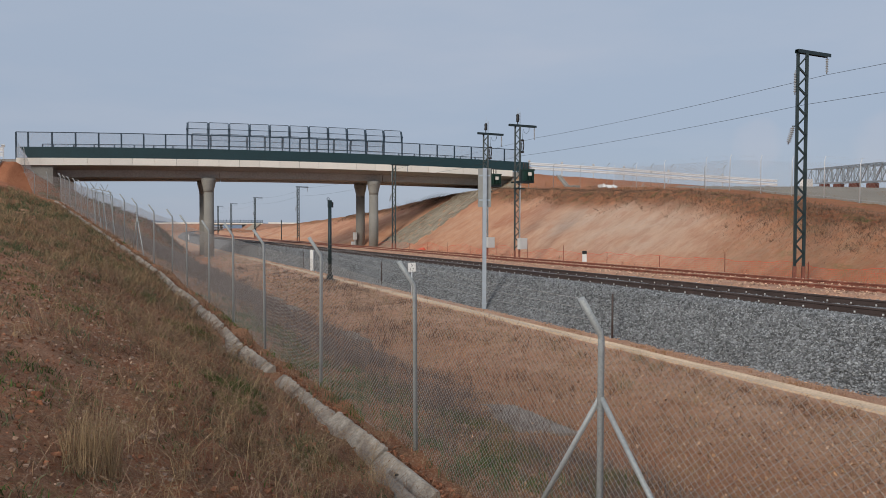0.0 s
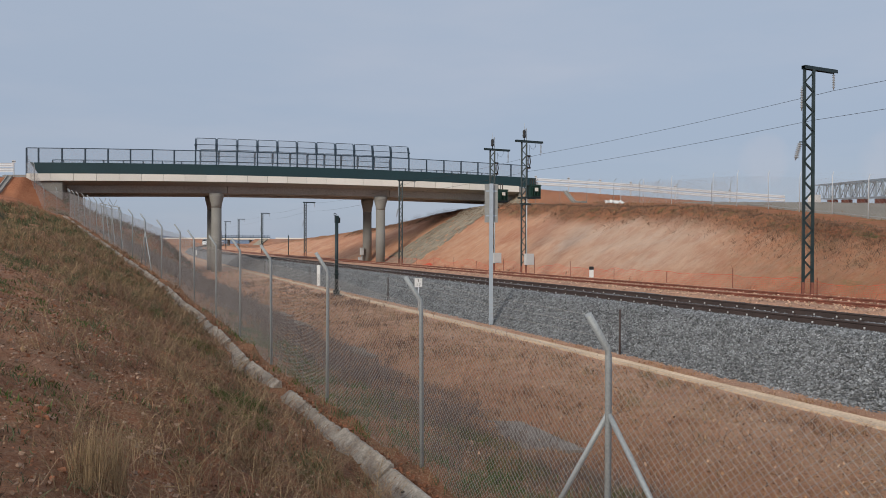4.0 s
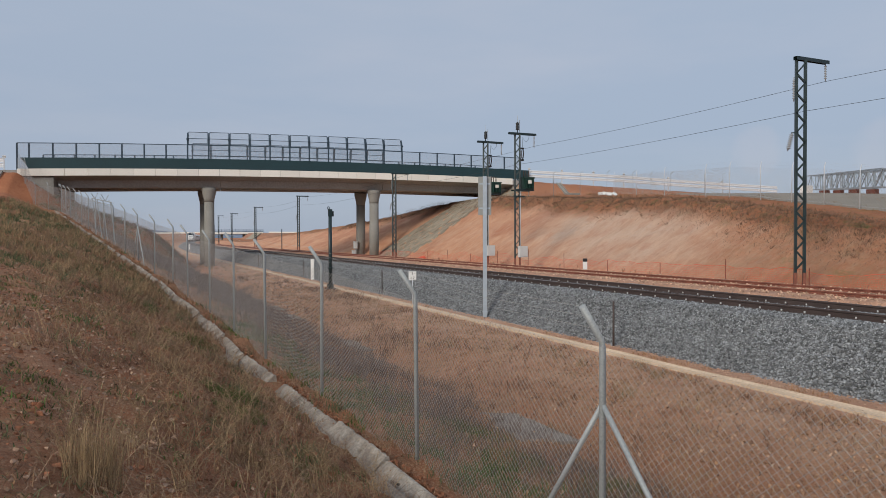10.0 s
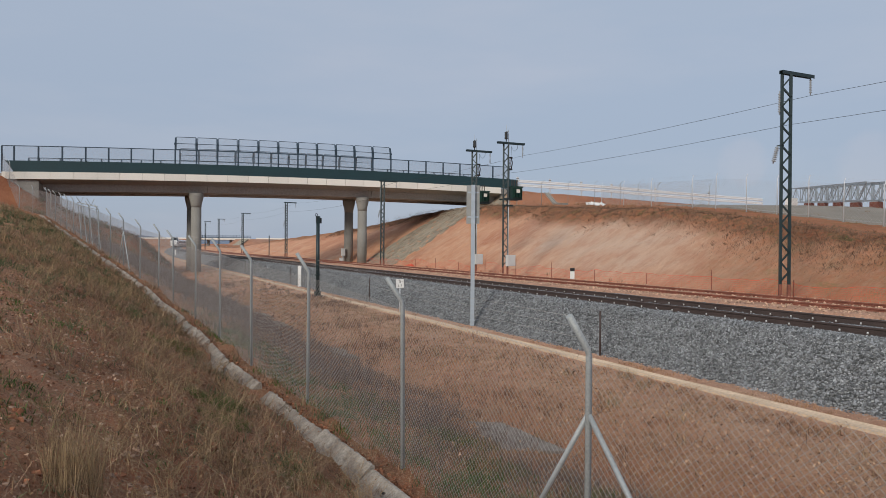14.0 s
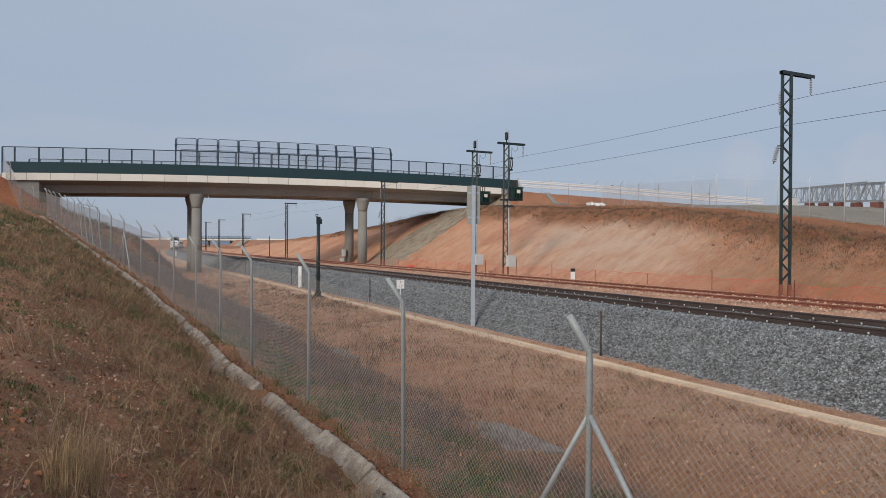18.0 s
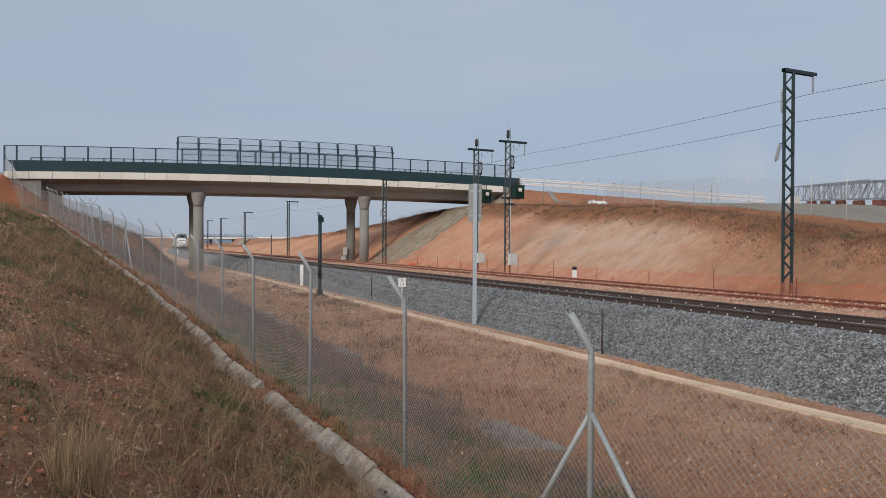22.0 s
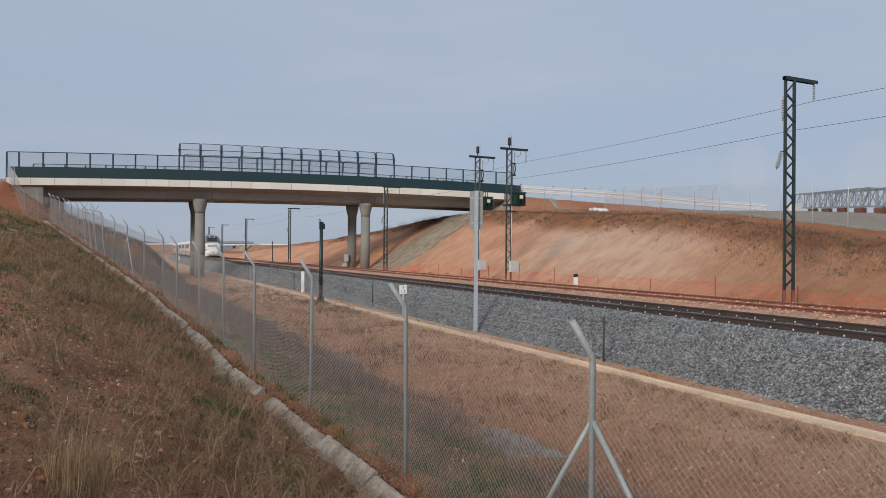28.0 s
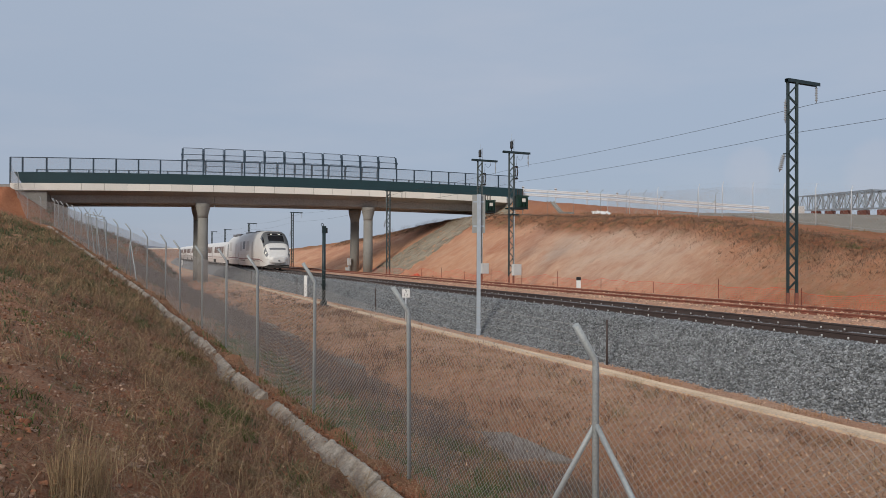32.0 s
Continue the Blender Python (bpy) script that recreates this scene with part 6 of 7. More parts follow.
def weed_plants(roots, hh, stems, spread, mat, name, label, category="weeds"):
    """Dry branching weeds: arching stems from each root, each with short side twigs."""
    n = len(roots) * stems
    d = np.repeat(np.hypot(roots[:, 0], roots[:, 1]), stems)
    h = np.repeat(hh, stems) * rng.uniform(0.45, 1.0, n)
    base = np.repeat(roots, stems, 0) + np.concatenate([rng.normal(0, 0.035, (n, 2)), np.zeros((n, 1))], 1)
    az = rng.uniform(0, math.tau, n)
    out = np.stack([np.cos(az), np.sin(az), 0 * az], 1)
    across = np.stack([-np.sin(az), np.cos(az), 0 * az], 1)
    reach = h * spread * rng.uniform(0.15, 1.2, n)
    kink = rng.normal(0, 0.09, (n, 4)) * h[:, None]
    w = 0.0024 + 0.00036 * d

    def at(f, k=0.0):
        p = base + out * (reach * f ** 1.5)[:, None] + across * k[:, None]
        p[:, 2] += h * (f - 0.3 * f * f * np.minimum(1, reach / h))
        return p
    knots = [at(np.full(n, f), kink[:, i] * f) for i, f in enumerate((0.0, 0.4, 0.75, 1.0))]
    turn = rng.uniform(0, math.pi, n)
    flat = (out * np.cos(turn)[:, None] + across * np.sin(turn)[:, None]) * (w / 2)[:, None]
    vs = [np.stack([knots[0] - flat, knots[0] + flat, knots[1] - flat * 0.85, knots[1] + flat * 0.85, knots[2] - flat * 0.6, knots[2] + flat * 0.6, knots[3]], 1)]
    t = [(0, 1, 3), (0, 3, 2), (2, 3, 5), (2, 5, 4), (4, 5, 6)]
    for k, (i, f) in enumerate(((0, 0.6), (1, 0.2), (1, 0.6), (2, 0.1), (2, 0.6))):
        p = knots[i] + (knots[i + 1] - knots[i]) * f
        ta = az + rng.choice([-1, 1], n) * rng.uniform(0.5, 1.5, n)
        ln = h * rng.uniform(0.12, 0.34, n)
        q = p + np.stack([np.cos(ta) * ln, np.sin(ta) * ln, ln * rng.uniform(0.0, 1.0, n)], 1)
        up = np.zeros((n, 3))
        up[:, 2] = w * 0.7
        vs.append(np.stack([p - up / 2, p + up / 2, q], 1))
        t.append((7 + 3 * k, 8 + 3 * k, 9 + 3 * k))
    vs = np.concatenate(vs, 1)
    ts = ((np.arange(n) * vs.shape[1])[:, None, None] + np.array(t)[None]).reshape(-1, 3)
    return tagged(fast_mesh(name, vs.reshape(-1, 3), ts, mat), label, category, kind="stuff")


def nse(x, y, f, k):
    return np.array([noise.noise((a * f, b2 * f, k)) for a, b2 in zip(x, y)])


def tufts(n, xr, yr, keep, per, spread):
    """Roots of blades in clumps: n clumps tried in the field, kept where keep() is above a random number."""
    x, y = rng.uniform(*xr, n), yr[0] + (yr[1] - yr[0]) * rng.uniform(0, 1, n) ** 1.5
    k = keep(x, y) > rng.uniform(0, 1, n)
    x, y = x[k], y[k]
    m = rng.integers(max(1, per // 2), per * 3 // 2 + 1, len(x))
    x, y = np.repeat(x, m), np.repeat(y, m)
    x, y = x + rng.normal(0, spread, len(x)), y + rng.normal(0, spread, len(y))
    return np.stack([x, y, land(x, y) - 0.01], 1)


FX = np.array([f[0] for f in FENCE]), np.array([f[1] for f in FENCE])


def fence_x(y):
    return np.interp(y, *FX)


def dist(b):
    return np.hypot(b[:, 0], b[:, 1])


# bank west of the fence
def bank(x, y):
    return (x < fence_x(y) - 0.7) & (x > -0.16 * y - 3.2) & (np.hypot(x, y) > 1.6) & (y < 55 + 2 * np.sin(x))


def lush(x, y):
    """More growth near the foot of the bank, bare soil higher up."""
    e = fence_x(y) - x
    return np.clip(1.2 - np.maximum(0, e - 1.9) / 2.4, 0.14, 1)


b = tufts(6000, (-11, 3.2), (1.5, 49), lambda x, y: bank(x, y) * lush(x, y) * np.clip(0.6 + 1.2 * nse(x, y, 0.7, 4), 0.03, 1), 9, 0.08)
d = dist(b)
blades(b, rng.uniform(0.04, 0.17, len(b)), 0.0026 + 0.0005 * d, rng.uniform(0.4, 1.7, len(b)), BROWNGRASS, "dead_grass", "short brown dead grass on the bank")
b = tufts(1300, (-11, 3.2), (1.5, 49), lambda x, y: bank(x, y) * lush(x, y) * np.clip(0.35 + 1.2 * nse(x, y, 0.45, 9), 0.02, 1), 8, 0.07)
d = dist(b)
blades(b, rng.uniform(0.08, 0.28, len(b)), 0.0024 + 0.0005 * d, rng.uniform(0.3, 1.4, len(b)), STRAW, "dry_grass", "tufts of pale dry grass on the bank")
b = tufts(5500, (-11, 3.2), (1.5, 50), lambda x, y: bank(x, y) * np.clip(2.2 * nse(x, y, 0.8, 17) + 0.12 + 0.2 * (y > 14), 0.02, 1), 14, 0.09)
d = dist(b)
blades(b, rng.uniform(0.02, 0.09, len(b)) * (1 + d / 12), 0.005 + 0.0007 * d, rng.uniform(0.5, 1.6, len(b)), WEED, "low_weeds", "low grey-green weeds between the dry grass", "weeds")
b = tufts(2600, (-11, 3.2), (1.5, 47), lambda x, y: bank(x, y) * np.clip(3.2 * nse(x, y, 0.5, 14) - 0.3 + 0.7 * (x < -0.112 * y) * (y > 12), 0.02, 1), 22, 0.08)
d = dist(b)
blades(b, rng.uniform(0.03, 0.10, len(b)), 0.005 + 0.0008 * d, rng.uniform(0.4, 1.4, len(b)), GREEN, "green_grass", "low green grass patches on the bank")
b = tufts(3200, (-11, 3.2), (1.5, 50), lambda x, y: bank(x, y) * np.clip(0.25 + 1.0 * nse(x, y, 0.35, 22) + 0.6 * (fence_x(y) - x < 2.0), 0.02, 1) * lush(x, y), 12, 0.12)
d = dist(b)
blades(b, rng.uniform(0.08, 0.26, len(b)), 0.0026 + 0.0005 * d, rng.uniform(0.9, 2.4, len(b)), TWIG, "dry_weeds", "tangled grey-brown dry weeds on the bank", "weeds", 0.8)
b = tufts(1700, (-6, 3.2), (1.8, 24), lambda x, y: bank(x, y) * lush(x, y) * np.clip(0.4 + 1.1 * nse(x, y, 0.6, 27), 0.03, 1), 4, 0.1)
d = dist(b)
blades(b, rng.uniform(0.2, 0.5, len(b)), 0.0018 + 0.0004 * d, rng.uniform(0.4, 1.8, len(b)), STRAW, "dry_grass", "long thin dry stalks on the bank")
b = tufts(3000, (-6, 3.2), (1.8, 30), lambda x, y: bank(x, y) * lush(x, y) * np.clip(0.4 + 1.1 * nse(x, y, 0.6, 29), 0.03, 1), 9, 0.1)
d = dist(b)
blades(b, rng.uniform(0.06, 0.25, len(b)), 0.0026 + 0.0004 * d, rng.uniform(0.6, 2.0, len(b)), SCRUB, "dry_weeds", "dark brittle weeds on the bank", "weeds", 0.7)


b = tufts(2100, (-6, 3.0), (1.7, 20), lambda x, y: bank(x, y) * lush(x, y) * np.clip(0.45 + 1.0 * nse(x, y, 0.55, 63), 0.06, 1), 1, 0.05)
weed_plants(b, rng.uniform(0.14, 0.42, len(b)), 9, 1.3, TWIG, "dry_weeds", "tangled dry branching weeds on the bank")
b = tufts(2200, (-6, 3.0), (1.7, 20), lambda x, y: bank(x, y) * lush(x, y) * np.clip(0.4 + 1.0 * nse(x, y, 0.5, 64), 0.06, 1), 1, 0.05)
weed_plants(b, rng.uniform(0.15, 0.5, len(b)), 7, 1.1, STRAW, "dry_weeds", "pale arching dry stems on the bank")
b = tufts(900, (-6, 3.0), (1.7, 20), lambda x, y: bank(x, y) * lush(x, y) * np.clip(0.4 + 1.0 * nse(x, y, 0.5, 65), 0.06, 1), 1, 0.05)
weed_plants(b, rng.uniform(0.1, 0.3, len(b)), 9, 1.2, SCRUB, "dry_weeds", "dark brittle branching weeds on the bank")
for mt, hi, lab in ((TWIG, 0.55, "grey-brown dry bushes on the upper bank"), (STRAW, 0.5, "pale dry bushes on the upper bank"), (WEED, 0.35, "grey-green low bushes on the upper bank")):
    b = tufts(1300, (-10, 2.6), (16, 56), lambda x, y: bank(x, y) * np.clip(0.45 + 1.0 * nse(x, y, 0.3, 66 + 10 * hi), 0.05, 1), 1, 0.05)
    weed_plants(b, rng.uniform(0.4, 1.0, len(b)) * hi, 9, 0.9, mt, "dry_bushes", lab, "bushes")


def grass_tuft(x, y, n, hh, r, mat, label):
    """One tall tuft of straw."""
    a = rng.uniform(0, math.tau, n)
    q = r * np.sqrt(rng.uniform(0, 1, n))
    px, py = x + q * np.cos(a), y + q * np.sin(a)
    base = np.stack([px, py, land(px, py) - 0.01], 1)
    ob = blades(base, rng.uniform(0.5, 1.0, n) * hh, rng.uniform(0.0018, 0.0034, n), rng.uniform(0.05, 0.9, n) ** 1.3, mat, "grass_tuft", label)
    ob["kind"] = "thing"
    return ob


b = tufts(2200, (-9, 2.5), (20, 56), lambda x, y: bank(x, y) * np.clip(0.3 + 1.0 * nse(x, y, 0.4, 95), 0.04, 1), 12, 0.12)
d = dist(b)
blades(b, rng.uniform(0.15, 0.45, len(b)), 0.003 + 0.0004 * d, rng.uniform(0.2, 1.0, len(b)), STRAW, "dry_grass", "long pale dry grass on the upper bank")
b = tufts(1800, (-9, 2.5), (20, 56), lambda x, y: bank(x, y) * np.clip(0.4 + 1.0 * nse(x, y, 0.4, 97), 0.05, 1), 12, 0.12)
d = dist(b)
blades(b, rng.uniform(0.1, 0.35, len(b)), 0.003 + 0.0004 * d, rng.uniform(0.2, 1.0, len(b)), BROWNGRASS, "dead_grass", "long brown dry grass on the upper bank")

# strip between the fence and the gutter
def verge(x, y):
    return (x > fence_x(y) - 0.1) & (x < 10.7)


b = tufts(6000, (0.0, 10.7), (1.0, 62), lambda x, y: verge(x, y) * np.clip(0.75 - 0.06 * (x - 5) + 0.5 * nse(x, y, 0.5, 31), 0.12, 1), 8, 0.09)
d = dist(b)
blades(b, rng.uniform(0.03, 0.11, len(b)), 0.003 + 0.0006 * d, rng.uniform(0.5, 2.0, len(b)), REDGRASS, "dead_grass", "short reddish dead grass between fence and track")
b = tufts(1500, (0.0, 10.7), (1.0, 75), lambda x, y: verge(x, y) * np.clip(0.5 + 0.9 * nse(x, y, 0.4, 37), 0.05, 1), 8, 0.08)
d = dist(b)
blades(b, rng.uniform(0.08, 0.26, len(b)), 0.0028 + 0.0005 * d, rng.uniform(0.3, 1.2, len(b)), STRAW, "dry_grass", "dry straw between fence and track")
b = tufts(3600, (0.0, 7.4), (1.0, 45), lambda x, y: verge(x, y) * (x < fence_x(y) + 1.7) * np.clip(2.5 * nse(x, y, 0.55, 41) - 0.35 + 0.75 * (x < fence_x(y) + 1.3) * (y < 18), 0.0, 1), 16, 0.1)
d = dist(b)
blades(b, rng.uniform(0.05, 0.16, len(b)), 0.005 + 0.0007 * d, rng.uniform(0.4, 1.4, len(b)), GREEN, "green_grass", "green grass in the ditch")
def ditch(x, y):
    """Thick in the hollow between the fence and the old ditch lining."""
    return verge(x, y) * np.clip((5.8 - x) / 1.1, 0, 1) * np.clip((x - fence_x(y) - 0.2) / 0.9, 0, 1) * np.clip(0.62 + 1.1 * nse(x, y, 0.45, 47), 0.04, 1)


b = tufts(5000, (-3, 6.8), (2.0, 62), ditch, 15, 0.14)
d = dist(b)
blades(b, rng.uniform(0.1, 0.4, len(b)), 0.003 + 0.0005 * d, rng.uniform(0.25, 1.2, len(b)), DARKTWIG, "dry_shrubs", "dense grey-brown dry shrubs along the fence", "shrubs")
b = tufts(5200, (-1, 6.8), (2.5, 55), ditch, 1, 0.05)
weed_plants(b, rng.uniform(0.22, 0.6, len(b)), 10, 0.9, DARKTWIG, "dry_shrubs", "tangled leafless dark shrubs in the ditch", "shrubs")
b = tufts(1700, (4, 10.8), (1.5, 50), lambda x, y: verge(x, y) * np.clip(0.25 + 1.2 * nse(x, y, 0.35, 44), 0.03, 1), 1, 0.05)
weed_plants(b, rng.uniform(0.12, 0.32, len(b)), 8, 1.1, SCRUB, "dry_weeds", "small dark branching weeds on the dry ground")

b = tufts(1500, (2, 10.9), (2.0, 55), lambda x, y: verge(x, y) * np.clip(1.8 * nse(x, y, 0.35, 44) - 0.15 + 0.35 * (x < 6.6), 0.06, 1), 20, 0.3)
d = dist(b)
blades(b, rng.uniform(0.06, 0.36, len(b)), 0.0028 + 0.0005 * d, rng.uniform(0.4, 1.3, len(b)), SCRUB, "dry_weeds", "dark red-brown dry weeds between fence and track", "weeds")

b = tufts(2400, (-3, 4.6), (2.2, 40), lambda x, y: np.clip(1.2 - np.abs(x - fence_x(y) - 0.15) / 0.6 + 0.5 * nse(x, y, 0.7, 48), 0.0, 1), 14, 0.1)
d = dist(b)
blades(b, rng.uniform(0.05, 0.18, len(b)), 0.0028 + 0.0005 * d, rng.uniform(0.4, 1.4, len(b)), TWIG, "dry_weeds", "dry weeds at the foot of the fence", "weeds")
b = tufts(3000, (-3, 4.9), (2.2, 22), lambda x, y: np.clip(1.1 - np.abs(x - fence_x(y) - 0.5) / 0.8 + 0.9 * nse(x, y, 0.6, 49), 0.0, 1), 16, 0.1)
d = dist(b)
blades(b, rng.uniform(0.05, 0.2, len(b)), 0.004 + 0.0006 * d, rng.uniform(0.4, 1.2, len(b)), WEED, "low_weeds", "grey-green weeds along the fence foot", "weeds")
b = tufts(5000, (5, 11.0), (1.5, 48), lambda x, y: verge(x, y) * np.clip(0.6 + 0.9 * nse(x, y, 0.6, 39), 0.1, 1), 4, 0.12)
d = dist(b)
blades(b, rng.uniform(0.015, 0.04, len(b)), 0.003 + 0.0005 * d, rng.uniform(1.5, 4.0, len(b)), STRAW, "straw_litter", "broken straw lying on the red ground", "straw")
b = tufts(700, (10.6, 12.1), (8, 60), lambda x, y: np.clip(1.1 - np.minimum(np.abs(x - 10.85), np.abs(x - 11.65)) / 0.25, 0, 1) * np.clip(0.4 + nse(x, y, 0.5, 36), 0.05, 1), 12, 0.07)
d = dist(b)
blades(b, rng.uniform(0.04, 0.14, len(b)), 0.004 + 0.0005 * d, rng.uniform(0.4, 1.4, len(b)), REDGRASS, "gutter_grass", "dry grass along the edges of the gutter", "grass")

# weeds that overgrow the concrete edging
b = tufts(1700, (-6, 4), (2.5, 50), lambda x, y: np.clip(1.1 - np.abs(x - fence_x(y) + 0.72) / 0.2, 0, 1) * np.clip(0.55 + 1.2 * nse(x, y, 0.6, 92), 0.03, 1), 1, 0.04)
weed_plants(b, rng.uniform(0.2, 0.5, len(b)), 11, 1.1, TWIG, "dry_weeds", "branching weeds before the concrete edging")
b = tufts(7000, (-6, 4), (2.5, 60), lambda x, y: np.clip(1.1 - np.abs(x - fence_x(y) + 0.62) / 0.6, 0, 1) * np.clip(0.6 + nse(x, y, 0.8, 91), 0.05, 1), 10, 0.09)
d = dist(b)
blades(b, rng.uniform(0.1, 0.32, len(b)), 0.0026 + 0.0005 * d, rng.uniform(0.5, 1.8, len(b)), TWIG, "dry_weeds", "dry weeds growing over the concrete edging", "weeds", 0.7)

# scrub on the rim of the cut slope
cy, cx, cz = (np.array([c[k] for c in CREST]) for k in range(3))


def rim(x, y):
    e = x - np.interp(y, cy, cx)
    near = np.clip((34 - y) / 10, 0, 1)
    return np.clip(1.2 - np.abs(e + 0.2 + 0.35 * near) / (1.8 + 0.6 * near + 1.1 * nse(x, y, 0.22, 53)), 0, 1) ** 1.6


b = tufts(17000, (26, 40), (8, 110), rim, 12, 0.45)
d = dist(b)
blades(b, rng.uniform(0.05, 0.22, len(b)), 0.005 + 0.00035 * d, rng.uniform(0.6, 1.8, len(b)), RIMSCRUB, "rim_scrub", "dark dry scrub along the rim of the cut slope", "scrub")
b = tufts(1800, (27, 60), (8, 90), lambda x, y: np.clip(0.4 + nse(x, y, 0.2, 57), 0, 1) * (x > np.interp(y, cy, cx) + 0.3), 9, 0.2)
d = dist(b)
blades(b, rng.uniform(0.08, 0.25, len(b)), 0.008 + 0.0006 * d, rng.uniform(0.3, 1.1, len(b)), BROWNGRASS, "plateau_grass", "thin dry grass on the plateau")
b = tufts(300, (23.5, 24.9), (8, 66), lambda x, y: np.clip(0.35 + nse(x, y, 0.4, 61), 0, 1), 9, 0.12)
d = dist(b)
blades(b, rng.uniform(0.08, 0.3, len(b)), 0.006 + 0.0005 * d, rng.uniform(0.3, 1.1, len(b)), TWIG, "slope_foot_weeds", "dry weeds at the foot of the cut slope", "weeds")


b = tufts(2600, (26, 40), (8, 105), rim, 1, 0.2)
weed_plants(b, rng.uniform(0.12, 0.34, len(b)), 8, 1.4, RIMSCRUB, "rim_scrub", "tangled dry weeds along the rim of the cut slope", "scrub")
b = tufts(1500, (26, 40), (8, 105), rim, 1, 0.2)
weed_plants(b, rng.uniform(0.1, 0.3, len(b)), 8, 1.4, SCRUB, "rim_scrub", "dark dry weeds along the rim of the cut slope", "scrub")
for mt, k, lab in ((TWIG, 68, "grey-brown dry bushes below the bridge"), (WEED, 69, "grey-green bushes below the bridge"), (SCRUB, 70, "dark dry bushes below the bridge")):
    b = tufts(1500, (-6, 6), (48, 79), lambda x, y: (y > 66) * (x > fence_x(y) + 0.3) * np.clip(0.6 + nse(x, y, 0.3, k), 0.1, 1), 1, 0.1)
    weed_plants(b, rng.uniform(0.25, 0.7, len(b)), 9, 1.0, mt, "dry_bushes", lab, "bushes")


# ---- loose stones ----
def stones(pos, size, mat, name, label, category="stones"):
    """Small angular stones at pos."""
    n = len(pos)
    c = np.array([(x, y, z) for z in (-1, 1) for x, y in ((-1, -1), (1, -1), (1, 1), (-1, 1))], float)
    v = c[None] * rng.uniform(0.45, 1.0, (n, 8, 3))
    a, b2 = rng.uniform(0, math.tau, n), rng.uniform(0, math.tau, n)
    ca, sa, cb, sb = np.cos(a), np.sin(a), np.cos(b2), np.sin(b2)
    R = np.stack([np.stack([ca, -sa, 0 * a], 1), np.stack([sa * cb, ca * cb, -sb], 1), np.stack([sa * sb, ca * sb, cb], 1)], 1)
    v = np.einsum("nij,nkj->nki", R, v * np.array([1, 0.8, 0.65])) * (size / 2)[:, None, None] + pos[:, None]
    t = np.array([(0, 2, 1), (0, 3, 2), (4, 5, 6), (4, 6, 7), (0, 1, 5), (0, 5, 4), (1, 2, 6), (1, 6, 5), (2, 3, 7), (2, 7, 6), (3, 0, 4), (3, 4, 7)])
    ts = ((np.arange(n) * 8)[:, None, None] + t[None]).reshape(-1, 3)
    return tagged(fast_mesh(name, v.reshape(-1, 3), ts, mat), label, category, kind="stuff")


def ballast(n, y0, y1, size):
    y = y0 + (y1 - y0) * rng.uniform(0, 1, n)
    u = rng.uniform(-0.06, 1.0, n)
    x = 12.12 + u * 2.0
    z = np.interp(x, (11.9, 12.12, 13.4, 13.6, 14.2), (-1.34, -1.32, -0.21, -0.165, -0.165))
    bd = np.maximum(0, y - 110) ** 2 / 3970
    return np.stack([x + bd, y, z + rng.uniform(-0.005, 0.03, n)], 1), rng.uniform(0.6, 1.35, n) * size


p0, s0 = ballast(22000, 6, 30, 0.056)
p1, s1 = ballast(12000, 30, 62, 0.062)
p2, s2 = ballast(4000, 62, 100, 0.075)
stones(np.concatenate([p0, p1, p2]), np.concatenate([s0, s1, s2]), STONES, "ballast_stones", "grey crushed ballast stones on the track bed")
n = 7000
y = rng.uniform(6, 45, n)
x = rng.uniform(14.5, 17.6, n)
k = (np.abs(np.abs(x - TRACK1) - GAUGE / 2) > 0.14)
stones(np.stack([x, y, np.full(n, -0.16)], 1)[k], rng.uniform(0.04, 0.07, n)[k], STONES, "ballast_stones", "grey ballast stones between the rails")
n = 10000
y, x = rng.uniform(6, 62, n), rng.uniform(17.4, 23.2, n)
z = np.interp(x, (17.45, 17.95, 22.2, 23.3), (-0.35, -0.1, -0.1, -0.58))
stones(np.stack([x, y, z], 1), rng.uniform(0.04, 0.085, n), PINKSTONES, "dusty_stones", "pink dust-covered ballast stones of the second track")
n = 30000
y = 1.5 + 34 * rng.uniform(0, 1, n) ** 1.6
x = rng.uniform(-8, 3, n)
k = bank(x, y) & (np.clip(0.2 + 0.8 * nse(x, y, 0.5, 71) + 0.55 * (fence_x(y) - x > 2.7), 0, 1) > rng.uniform(0, 1, n))
x, y = x[k], y[k]
stones(np.stack([x, y, land(x, y)], 1), 0.013 + 0.04 * rng.uniform(0, 1, len(x)) ** 2.5 + 0.0008 * y, PEBBLE, "field_stones", "small pale stones strewn over the bank")
n = 22000
y = 1.5 + 26 * rng.uniform(0, 1, n) ** 1.6
x = rng.uniform(-7, 3, n)
k = bank(x, y) & (np.clip(0.5 + nse(x, y, 0.7, 77), 0, 1) > rng.uniform(0, 1, n))
x, y = x[k], y[k]
stones(np.stack([x, y, land(x, y)], 1), 0.015 + 0.05 * rng.uniform(0, 1, len(x)) ** 4 + 0.001 * y, CLOD, "earth_clods", "crumbled red earth clods on the bank", "earth")
n = 5000
y, x = 1 + 50 * rng.uniform(0, 1, n) ** 1.3, rng.uniform(3, 11.6, n)
stones(np.stack([x, y, land(x, y)], 1), 0.015 + 0.03 * rng.uniform(0, 1, n) ** 2 + 0.0006 * y, PEBBLE, "field_stones", "small pale stones on the dry ground")


n = 3000
y, x = rng.uniform(6, 50, n), 11.42 + 0.8 * rng.uniform(0, 1, n) ** 0.8
stones(np.stack([x, y, land(x, y) + 0.005], 1), rng.uniform(0.012, 0.032, n), PINKSTONES, "spilled_gravel", "dusty pink gravel spilled beside the gutter")
